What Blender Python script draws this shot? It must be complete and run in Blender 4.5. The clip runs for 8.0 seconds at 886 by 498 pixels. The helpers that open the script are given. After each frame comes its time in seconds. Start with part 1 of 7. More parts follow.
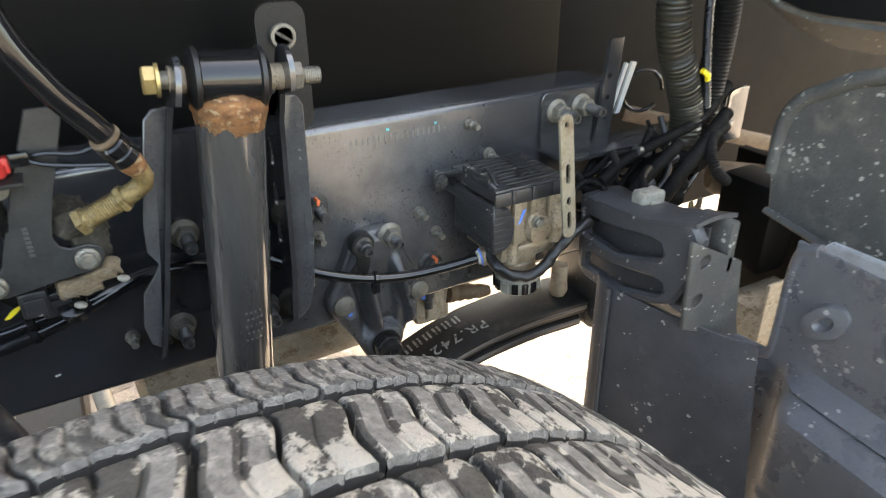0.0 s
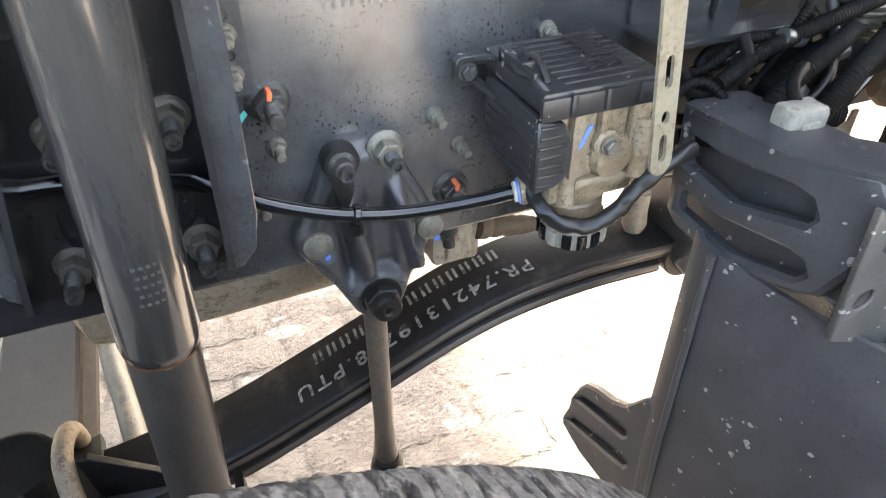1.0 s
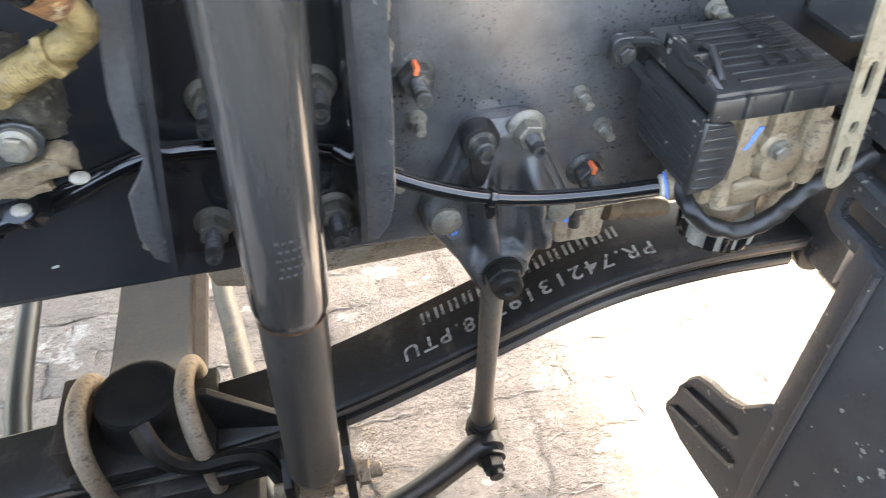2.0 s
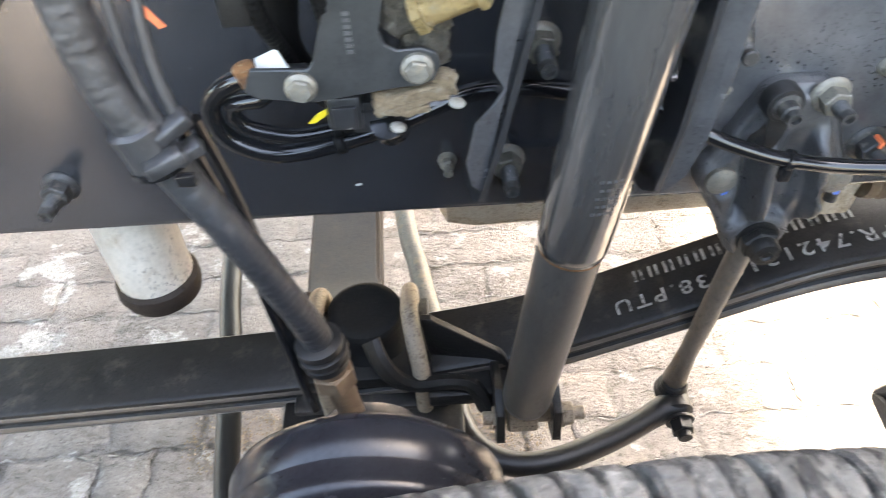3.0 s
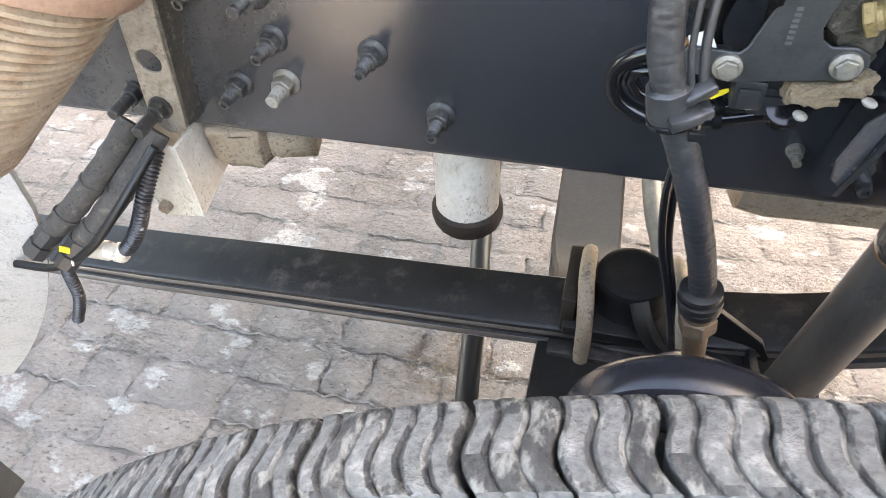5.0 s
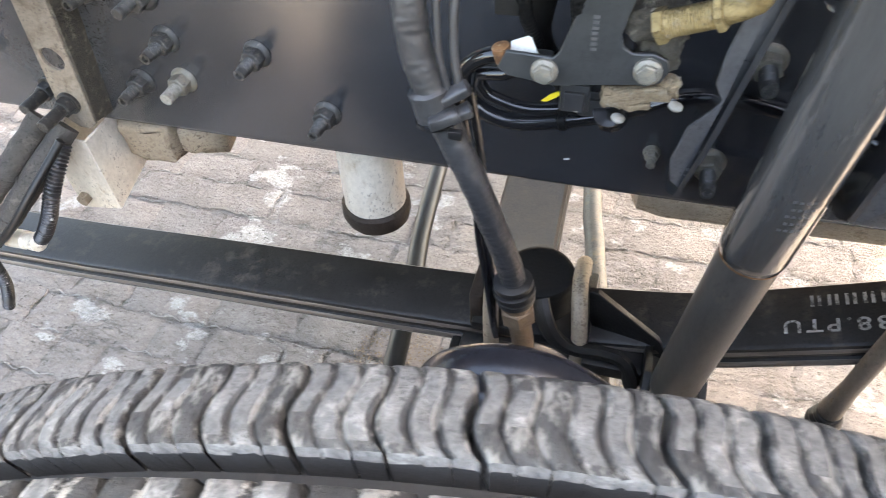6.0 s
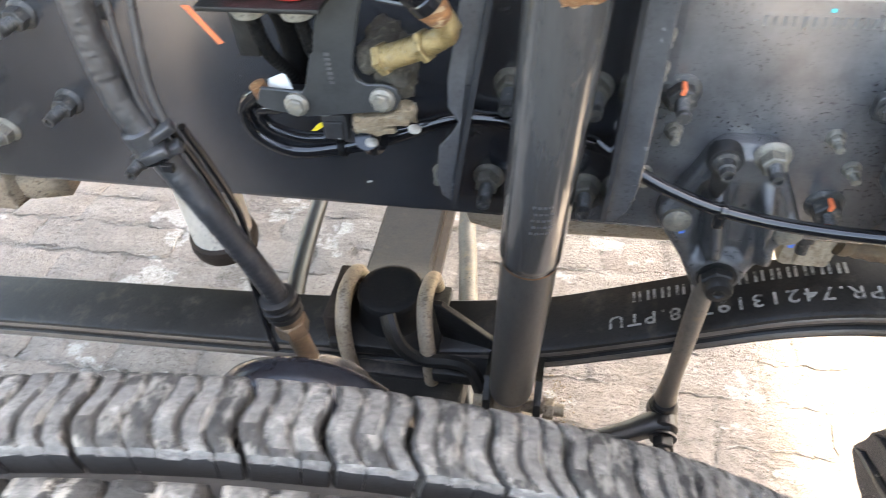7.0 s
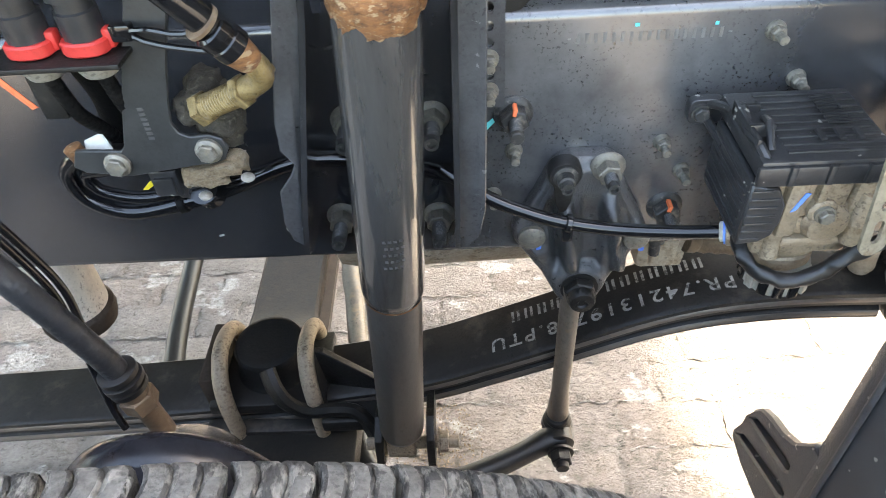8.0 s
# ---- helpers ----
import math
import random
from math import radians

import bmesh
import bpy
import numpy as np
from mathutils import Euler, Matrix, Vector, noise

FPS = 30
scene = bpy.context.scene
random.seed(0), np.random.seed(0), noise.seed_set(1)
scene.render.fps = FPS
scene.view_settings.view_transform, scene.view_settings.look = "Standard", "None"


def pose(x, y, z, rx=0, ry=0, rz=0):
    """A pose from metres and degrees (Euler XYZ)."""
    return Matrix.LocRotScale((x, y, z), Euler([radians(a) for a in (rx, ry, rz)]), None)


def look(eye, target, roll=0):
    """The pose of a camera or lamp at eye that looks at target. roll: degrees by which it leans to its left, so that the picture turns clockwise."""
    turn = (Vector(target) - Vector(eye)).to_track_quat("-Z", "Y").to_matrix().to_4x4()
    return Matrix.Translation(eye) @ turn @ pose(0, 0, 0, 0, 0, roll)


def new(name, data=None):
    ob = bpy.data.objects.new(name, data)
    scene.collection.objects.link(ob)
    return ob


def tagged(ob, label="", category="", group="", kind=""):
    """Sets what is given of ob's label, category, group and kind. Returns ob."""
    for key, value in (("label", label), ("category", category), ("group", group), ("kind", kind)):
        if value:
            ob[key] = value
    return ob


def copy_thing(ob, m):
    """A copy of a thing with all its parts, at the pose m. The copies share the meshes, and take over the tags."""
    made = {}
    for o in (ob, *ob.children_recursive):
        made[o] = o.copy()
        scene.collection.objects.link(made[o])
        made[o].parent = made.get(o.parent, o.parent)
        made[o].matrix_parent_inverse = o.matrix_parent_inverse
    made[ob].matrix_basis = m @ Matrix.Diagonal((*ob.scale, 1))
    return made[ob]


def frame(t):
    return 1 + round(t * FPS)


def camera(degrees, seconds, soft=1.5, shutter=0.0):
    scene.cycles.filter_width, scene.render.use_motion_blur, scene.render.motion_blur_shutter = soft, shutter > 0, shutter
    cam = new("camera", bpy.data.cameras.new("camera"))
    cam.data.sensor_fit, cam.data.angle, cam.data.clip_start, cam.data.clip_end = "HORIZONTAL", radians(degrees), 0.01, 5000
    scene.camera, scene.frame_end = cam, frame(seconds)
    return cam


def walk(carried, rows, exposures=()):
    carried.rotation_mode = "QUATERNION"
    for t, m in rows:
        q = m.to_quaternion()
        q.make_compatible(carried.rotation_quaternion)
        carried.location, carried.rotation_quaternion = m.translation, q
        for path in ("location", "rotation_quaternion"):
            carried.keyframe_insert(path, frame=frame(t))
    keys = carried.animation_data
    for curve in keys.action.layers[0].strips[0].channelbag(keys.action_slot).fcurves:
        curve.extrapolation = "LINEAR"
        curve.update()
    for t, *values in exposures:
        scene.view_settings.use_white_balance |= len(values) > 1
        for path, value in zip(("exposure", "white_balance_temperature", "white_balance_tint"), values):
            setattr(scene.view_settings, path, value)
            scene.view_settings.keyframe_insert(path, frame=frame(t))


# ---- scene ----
cam = camera(65.9, 8.0, soft=0.5, shutter=0.3)
PATH = [
    (0, (-0.3394, -0.7286, 1.3146), (0.0904, 0.0483, 0.8544), -0.55),
    (0.5, (-0.2410, -0.5986, 1.2563), (0.1156, 0.1651, 0.7182), -0.66),
    (1, (-0.1672, -0.5133, 1.2196), (0.1240, 0.2243, 0.6104), -0.46),
    (1.2, (-0.1510, -0.4995, 1.2069), (0.1101, 0.2344, 0.5798), -0.35),
    (2.3, (-0.2371, -0.4622, 1.2485), (-0.1146, 0.2480, 0.5552), -1.50),
    (2.5, (-0.2738, -0.4657, 1.2487), (-0.1763, 0.2414, 0.5482), -1.53),
    (3, (-0.3521, -0.4821, 1.2535), (-0.3395, 0.2187, 0.5401), -2.65),
    (3.5, (-0.4267, -0.5029, 1.2650), (-0.4917, 0.1855, 0.5426), -3.53),
    (4, (-0.4847, -0.5242, 1.2745), (-0.6077, 0.1461, 0.5427), -4.09),
    (4.5, (-0.5154, -0.5531, 1.2877), (-0.6900, 0.1039, 0.5543), -4.68),
    (4.7, (-0.5161, -0.5619, 1.2963), (-0.7086, 0.0854, 0.5588), -4.81),
    (5.8, (-0.3975, -0.5503, 1.3087), (-0.6270, 0.0870, 0.5731), -4.84),
    (6, (-0.3647, -0.5486, 1.3124), (-0.5914, 0.0904, 0.5773), -4.78),
    (6.5, (-0.2906, -0.5476, 1.3366), (-0.5014, 0.0986, 0.6031), -5.37),
    (7, (-0.2044, -0.5509, 1.3325), (-0.3732, 0.1302, 0.6200), -4.83),
    (7.5, (-0.1518, -0.5412, 1.3335), (-0.2465, 0.1732, 0.6402), -4.07),
    (8, (-0.1599, -0.5385, 1.3231), (-0.1940, 0.1917, 0.6407), -4.18),
]
EXPOSURES = [(0.0, 3.58, 8900, 9), (1.0, 4.17, 8400, 11), (2.5, 4.32, 8200, 10), (3.5, 4.46, 8250, 11), (4.5, 4.18, 8400, 12), (6.0, 4.18, 8200, 12), (7.0, 4.22, 8150, 11), (8.0, 3.99, 8100, 8)]
walk(cam, [(t, look(eye, target, roll)) for t, eye, target, roll in PATH], EXPOSURES)

# ---- world, sun, exposure ----
SUN_EL, SUN_AZ = 52.0, 60.0   # degrees: height over the horizon; azimuth from +y towards +x
world = bpy.data.worlds.new("sky")
scene.world = world
world.use_nodes = True
wn = world.node_tree.nodes
sky = wn.new("ShaderNodeTexSky")
sky.sky_type = "NISHITA"
sky.sun_disc = False
sky.sun_elevation = radians(SUN_EL)
sky.sun_rotation = radians(SUN_AZ)
sky.dust_density = 3.0
wn["Background"].inputs["Strength"].default_value = 0.15
world.node_tree.links.new(sky.outputs[0], wn["Background"].inputs["Color"])
sun_data = bpy.data.lights.new("sun", "SUN")
sun_data.energy, sun_data.angle, sun_data.color = 2.8, radians(4.0), (1.0, 0.95, 0.87)
sun = new("sun", sun_data)
se, sa = radians(SUN_EL), radians(SUN_AZ)
sun.matrix_world = look((3, 1, 6), Vector((3, 1, 6)) - Vector((math.sin(sa) * math.cos(se), math.cos(sa) * math.cos(se), math.sin(se))))


# ---- materials ----
def material(name, c1, c2, rough=0.5, metal=0.0, scale=18.0, fine=160.0, bump=0.15, dust=0.0, dust_colour=(0.42, 0.38, 0.33),
             dust_scale=45.0, sharp=0.16, specks=0.0, stretch=(1, 1, 1), rough_var=0.18, coat=0.0, per_piece=0.0, relief=0.002, pits=0.0, pit_scale=140.0, spec=0.5, coat_rough=0.08, chips=0.0, film_sheen=()):
    m = bpy.data.materials.new(name)
    m.use_nodes = True
    nt = m.node_tree
    n, ln = nt.nodes, nt.links
    bsdf = n["Principled BSDF"]
    tc = n.new("ShaderNodeTexCoord")
    mp = n.new("ShaderNodeMapping")
    mp.inputs["Scale"].default_value = stretch
    ln.new(tc.outputs["Object"], mp.inputs["Vector"])
    def noise_node(s, detail=4.0, rgh=0.6):
        x = n.new("ShaderNodeTexNoise")
        x.inputs["Scale"].default_value, x.inputs["Detail"].default_value, x.inputs["Roughness"].default_value = s, detail, rgh
        ln.new(mp.outputs[0], x.inputs["Vector"])
        return x
    def mix(fac, a, b):
        x = n.new("ShaderNodeMix")
        x.data_type = "RGBA"
        for sock, val in ((x.inputs[0], fac), (x.inputs[6], a), (x.inputs[7], b)):
            if hasattr(val, "links"):
                ln.new(val, sock)
            elif isinstance(val, (int, float)):
                sock.default_value = val
            else:
                sock.default_value = (*val, 1)
        return x.outputs[2]
    def ramp(src, lo, hi, top=1.0):
        x = n.new("ShaderNodeMapRange")
        x.inputs["From Min"].default_value, x.inputs["From Max"].default_value, x.inputs["To Max"].default_value = lo, hi, top
        ln.new(src, x.inputs["Value"])
        return x.outputs[0]
    big, small = noise_node(scale, 8.0, 0.65), noise_node(fine, 6.0, 0.7)
    col = mix(ramp(big.outputs["Fac"], 0.35, 0.65), c1, c2)
    col = mix(ramp(small.outputs["Fac"], 0.3, 0.75, 0.35), col, tuple(min(1, v * 1.6 + 0.001) for v in c2))
    if per_piece:
        oi = n.new("ShaderNodeObjectInfo")
        x = n.new("ShaderNodeMapRange")
        x.inputs["To Min"].default_value, x.inputs["To Max"].default_value = 0.0, per_piece
        ln.new(oi.outputs["Random"], x.inputs["Value"])
        col = mix(x.outputs[0], col, tuple(v * 0.45 for v in c1))
    if pits > 0:
        pn = noise_node(pit_scale, 5.0, 0.7)
        col = mix(ramp(pn.outputs["Fac"], 0.50, 0.36, pits), col, tuple(v * 0.22 for v in c1))
    rr = n.new("ShaderNodeMapRange")
    rr.inputs["To Min"].default_value, rr.inputs["To Max"].default_value = max(0.05, rough - rough_var), min(1, rough + rough_var)
    ln.new(big.outputs["Fac"], rr.inputs["Value"])
    rough_out = rr.outputs[0]
    if dust > 0:
        dn = noise_node(dust_scale, 8.0, 0.65)
        level = 0.72 - 0.42 * dust
        fac = ramp(dn.outputs["Fac"], level, level + sharp * 0.5, min(1.0, 0.55 + 0.5 * dust))
        col = mix(fac, col, dust_colour)
        rx = n.new("ShaderNodeMix")
        ln.new(fac, rx.inputs[0])
        ln.new(rough_out, rx.inputs[2])
        rx.inputs[3].default_value = 0.9
        rough_out = rx.outputs[0]
    if specks > 0:
        vo = n.new("ShaderNodeTexVoronoi")
        vo.inputs["Scale"].default_value = 130.0
        ln.new(tc.outputs["Object"], vo.inputs["Vector"])
        dens = noise_node(48.0, 3.0)
        size = ramp(dens.outputs["Fac"], 0.60 - 0.07 * specks, 0.70, 0.50)
        pr = n.new("ShaderNodeMath")
        pr.operation = "SUBTRACT"
        ln.new(size, pr.inputs[0])
        ln.new(vo.outputs["Distance"], pr.inputs[1])
        col = mix(ramp(pr.outputs[0], 0.0, 0.05, 0.8), col, (0.42, 0.40, 0.36))
    if film_sheen:
        # blotchy stretches (middle, half length) along the vehicle: dust, plus reflected sheen as colour
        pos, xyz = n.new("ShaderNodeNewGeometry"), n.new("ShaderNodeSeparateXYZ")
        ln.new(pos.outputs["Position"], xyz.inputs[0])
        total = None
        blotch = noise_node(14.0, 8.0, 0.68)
        for mid_x, half, much in film_sheen:
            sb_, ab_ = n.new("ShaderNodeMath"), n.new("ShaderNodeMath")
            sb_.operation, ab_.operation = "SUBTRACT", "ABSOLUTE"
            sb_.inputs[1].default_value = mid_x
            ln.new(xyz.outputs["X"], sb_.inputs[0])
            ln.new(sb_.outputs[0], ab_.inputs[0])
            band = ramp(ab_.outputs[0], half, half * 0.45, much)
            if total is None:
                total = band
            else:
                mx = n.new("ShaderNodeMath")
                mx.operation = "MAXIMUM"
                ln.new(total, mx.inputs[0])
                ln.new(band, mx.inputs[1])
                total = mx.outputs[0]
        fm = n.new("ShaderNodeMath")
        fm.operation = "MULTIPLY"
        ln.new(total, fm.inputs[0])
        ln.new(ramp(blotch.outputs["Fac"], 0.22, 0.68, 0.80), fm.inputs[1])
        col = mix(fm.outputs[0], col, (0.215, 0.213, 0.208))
    if chips > 0:
        cn, cl = noise_node(300.0, 3.0, 0.55), noise_node(24.0, 4.0, 0.6)
        th = ramp(cn.outputs["Fac"], 0.43, 0.36)
        cm_ = n.new("ShaderNodeMath")
        cm_.operation = "MULTIPLY"
        ln.new(th, cm_.inputs[0])
        ln.new(ramp(cl.outputs["Fac"], 0.42, 0.68, chips), cm_.inputs[1])
        col = mix(cm_.outputs[0], col, tuple(v * 0.35 for v in c1))
    ln.new(col, bsdf.inputs["Base Color"])
    ln.new(rough_out, bsdf.inputs["Roughness"])
    bsdf.inputs["Metallic"].default_value = metal
    bsdf.inputs["Coat Weight"].default_value = coat
    bsdf.inputs["Coat Roughness"].default_value = coat_rough
    bsdf.inputs["Specular IOR Level"].default_value = spec
    if bump > 0:
        bp = n.new("ShaderNodeBump")
        bp.inputs["Strength"].default_value, bp.inputs["Distance"].default_value = bump, relief
        ln.new(small.outputs["Fac"], bp.inputs["Height"])
        ln.new(bp.outputs[0], bsdf.inputs["Normal"])
    return m


RAIL = material("rail_paint", (0.0185, 0.0198, 0.0225), (0.027, 0.0287, 0.032), 0.22, 0.0, 12, 260, 0.06, 0.10, (0.06, 0.057, 0.052), 22.0, 0.5, rough_var=0.07, chips=1.0, spec=0.8, coat=0.7, coat_rough=0.16, film_sheen=((-1.22, 0.44, 0.30), (-0.03, 0.17, 0.55)))
FRAME_BLACK = material("bracket_paint", (0.045, 0.0455, 0.0475), (0.068, 0.0685, 0.071), 0.24, 0.0, 30, 220, 0.08, 0.20, (0.15, 0.146, 0.137), 50, 0.5, rough_var=0.08, spec=0.9, chips=0.6)
# near-black: the shade of the enclosed wheel arch is put into this colour
SHADE_BLACK = material("shade_black", (0.0016, 0.0016, 0.0015), (0.0034, 0.0032, 0.0029), 0.6, 0.0, 12, 90, 0.1, 0.2, (0.010, 0.0092, 0.008), 14.0, 0.35, spec=0.12)
SHOCK = material("shock_paint", (0.034, 0.0325, 0.0315), (0.050, 0.048, 0.0455), 0.18, 0.0, 30, 300, 0.05, 0.18, (0.13, 0.121, 0.108), 50.0, 0.6, stretch=(1, 1, 0.12), rough_var=0.07, coat=1.0, coat_rough=0.03, spec=0.9)
SHOCK_LOW = material("shock_tube_paint", (0.047, 0.044, 0.041), (0.073, 0.068, 0.062), 0.34, 0.1, 40, 240, 0.08, 0.3, (0.17, 0.14, 0.11), 50.0, 0.3, stretch=(1, 1, 0.3), chips=0.5)
CAST = material("cast_iron_paint", (0.034, 0.0345, 0.036), (0.058, 0.058, 0.058), 0.32, 0.0, 110, 420, 0.9, 0.16, (0.26, 0.25, 0.228), 260.0, 0.12, relief=0.0016, coat=0.45, coat_rough=0.2, spec=0.8, chips=0.9)
LEAF = material("spring_steel_paint", (0.009, 0.0086, 0.0082), (0.018, 0.0165, 0.015), 0.46, 0.0, 25, 150, 0.3, 0.40, (0.085, 0.070, 0.056), 22.0, 0.3, chips=0.8, spec=0.4)
LEAF_EDGE = material("worn_spring_edge", (0.10, 0.085, 0.075), (0.16, 0.14, 0.12), 0.42, 0.4, 20, 200, 0.2, 0.3, (0.26, 0.19, 0.13), 18.0, 0.25, stretch=(0.3, 1, 1))
ZINC = material("dull_zinc", (0.12, 0.11, 0.09), (0.21, 0.192, 0.157), 0.42, 0.35, 90, 420, 0.4, 0.42, (0.30, 0.245, 0.17), 110.0, 0.3, chips=0.8)
STUD = material("black_oxide_steel", (0.026, 0.026, 0.026), (0.052, 0.050, 0.047), 0.36, 0.2, 90, 400, 0.4, 0.40, (0.24, 0.215, 0.175), 140.0, 0.3, chips=0.5)
BRASS = material("yellow_zinc", (0.42, 0.30, 0.12), (0.55, 0.42, 0.2), 0.4, 0.8, 60, 400, 0.2, 0.3, (0.35, 0.3, 0.24), 90.0, 0.25)
RUST = material("rust", (0.055, 0.022, 0.010), (0.26, 0.115, 0.04), 0.75, 0.05, 70, 260, 1.0, 0.42, (0.40, 0.29, 0.17), 110.0, 0.12, stretch=(1, 1, 2.2))
CLAY_BRONZE = material("clay_caked_bronze", (0.13, 0.085, 0.045), (0.31, 0.235, 0.15), 0.42, 0.25, 110, 420, 1.0, 0.45, (0.42, 0.365, 0.285), 130.0, 0.25, chips=1.0, relief=0.004)
PLASTIC = material("black_plastic", (0.016, 0.016, 0.0165), (0.027, 0.027, 0.028), 0.34, 0.0, 50, 300, 0.15, 0.28, (0.09, 0.086, 0.08), 60.0, 0.4, specks=0.4, spec=0.6)
MUD_PLASTIC = material("grained_mudguard_plastic", (0.034, 0.0347, 0.0375), (0.058, 0.0588, 0.062), 0.34, 0.0, 22, 520, 0.35, 0.26, (0.145, 0.143, 0.137), 30.0, 0.4, specks=0.8, chips=0.6)
MUD_DUSTY = material("dusty_mudguard_plastic", (0.045, 0.045, 0.043), (0.078, 0.077, 0.072), 0.55, 0.0, 24, 300, 0.4, 0.48, (0.21, 0.195, 0.16), 14.0, 0.5, specks=1.9, chips=0.6)
ALU = material("dirty_cast_aluminium", (0.19, 0.142, 0.092), (0.31, 0.245, 0.17), 0.46, 0.25, 70, 320, 0.6, 0.45, (0.15, 0.10, 0.06), 70.0, 0.3, chips=0.9)
STRAP = material("stained_zinc_strap", (0.19, 0.160, 0.110), (0.31, 0.270, 0.200), 0.5, 0.3, 40, 300, 0.2, 0.50, (0.15, 0.080, 0.032), 26.0, 0.3, chips=0.9)
UBOLT = material("clay_coated_steel", (0.18, 0.135, 0.092), (0.30, 0.245, 0.18), 0.55, 0.1, 90, 300, 0.6, 0.42, (0.12, 0.082, 0.058), 90.0, 0.2, chips=1.0)
ROD = material("dusty_grey_rod", (0.085, 0.072, 0.058), (0.15, 0.128, 0.102), 0.5, 0.1, 40, 240, 0.3, 0.40, (0.30, 0.21, 0.125), 50.0, 0.3, stretch=(1, 1, 0.4), chips=0.8)
AXLE = material("brown_axle_paint", (0.020, 0.015, 0.012), (0.038, 0.029, 0.023), 0.6, 0.0, 34, 200, 0.3, 0.35, (0.08, 0.06, 0.045), 40.0, 0.4, chips=0.6, spec=0.2)
RUBBER = material("black_rubber", (0.006, 0.006, 0.0062), (0.011, 0.0108, 0.0108), 0.42, 0.0, 30, 300, 0.2, 0.18, (0.045, 0.042, 0.038), 30.0, 0.3)
HOSE = material("worn_hose", (0.014, 0.0145, 0.016), (0.027, 0.0275, 0.029), 0.34, 0.0, 60, 260, 0.4, 0.28, (0.10, 0.094, 0.085), 70.0, 0.4, chips=0.4)
GLOSS = material("glossy_black_tube", (0.006, 0.006, 0.0065), (0.009, 0.009, 0.0095), 0.10, 0.0, 30, 300, 0.02, rough_var=0.04)
CHAMBER = material("glossy_chamber_paint", (0.011, 0.0115, 0.0150), (0.018, 0.0188, 0.0235), 0.22, 0.0, 30, 200, 0.08, 0.16, (0.07, 0.068, 0.064), 40.0, 0.4, spec=0.4, chips=0.5)
CONVOLUTED = material("muddy_convoluted_hose", (0.016, 0.015, 0.012), (0.032, 0.028, 0.020), 0.36, 0.0, 50, 260, 0.2, 0.38, (0.12, 0.10, 0.062), 40.0, 0.4)
TYRE = material("tyre_rubber", (0.055, 0.051, 0.046), (0.13, 0.123, 0.112), 0.85, 0.0, 60, 240, 1.0, 0.55, (0.42, 0.395, 0.345), 48.0, 0.16, per_piece=0.35, relief=0.009, chips=1.0, stretch=(1.4, 0.6, 1))
TYRE_WALL = material("tyre_wall_rubber", (0.018, 0.018, 0.018), (0.03, 0.029, 0.027), 0.75, 0.0, 30, 260, 0.4, 0.3, (0.2, 0.19, 0.17), 20.0, 0.3)
RED = material("red_plastic", (0.40, 0.022, 0.018), (0.48, 0.034, 0.028), 0.45, 0, 30, 300, 0.1, 0.2, (0.25, 0.06, 0.04), 60.0, 0.3, chips=0.3)
WHITE = material("white_tag", (0.48, 0.47, 0.42), (0.58, 0.56, 0.50), 0.6, 0, 30, 300, 0.05, 0.3, (0.34, 0.29, 0.22), 60.0)
YELLOW = material("yellow_tag", (0.75, 0.52, 0.02), (0.8, 0.58, 0.04), 0.5, 0, 30, 300, 0.05)
ORANGE = material("orange_paint_mark", (0.75, 0.14, 0.05), (0.8, 0.18, 0.07), 0.6, 0, 60, 300, 0.05)
CYAN = material("cyan_paint_mark", (0.05, 0.45, 0.47), (0.07, 0.5, 0.52), 0.6, 0, 60, 300, 0.05)
BLUE = material("blue_mark", (0.06, 0.16, 0.6), (0.1, 0.25, 0.72), 0.5, 0, 60, 300, 0.05)
STENCIL = material("white_stencil_paint", (0.17, 0.17, 0.163), (0.30, 0.297, 0.282), 0.7, 0, 90, 400, 0.1, 0.46, (0.035, 0.034, 0.031), 110.0, 0.08)
STAMP = material("stamped_bare_metal", (0.10, 0.10, 0.097), (0.17, 0.168, 0.16), 0.35, 0.3, 90, 400, 0.1)
CREAM = material("cream_painted_steel", (0.50, 0.455, 0.375), (0.62, 0.575, 0.49), 0.34, 0.0, 45, 200, 0.15, 0.34, (0.34, 0.25, 0.15), 34.0, 0.3, stretch=(1, 1, 0.6), chips=1.0)
TAN = material("tan_dusted_metal", (0.29, 0.23, 0.165), (0.43, 0.36, 0.265), 0.6, 0.05, 45, 240, 0.5, 0.48, (0.19, 0.13, 0.075), 44.0, 0.25, chips=1.0)
BEIGE_RUST = material("rust_stained_heat_shield", (0.25, 0.185, 0.13), (0.38, 0.30, 0.22), 0.55, 0.1, 18, 240, 0.4, 0.45, (0.20, 0.09, 0.045), 16.0, 0.35, chips=0.6)
SILVER = material("dirty_silver_paint", (0.36, 0.37, 0.37), (0.46, 0.47, 0.47), 0.4, 0.2, 9, 240, 0.1, 0.3, (0.22, 0.21, 0.19), 14.0, 0.4, chips=0.4)


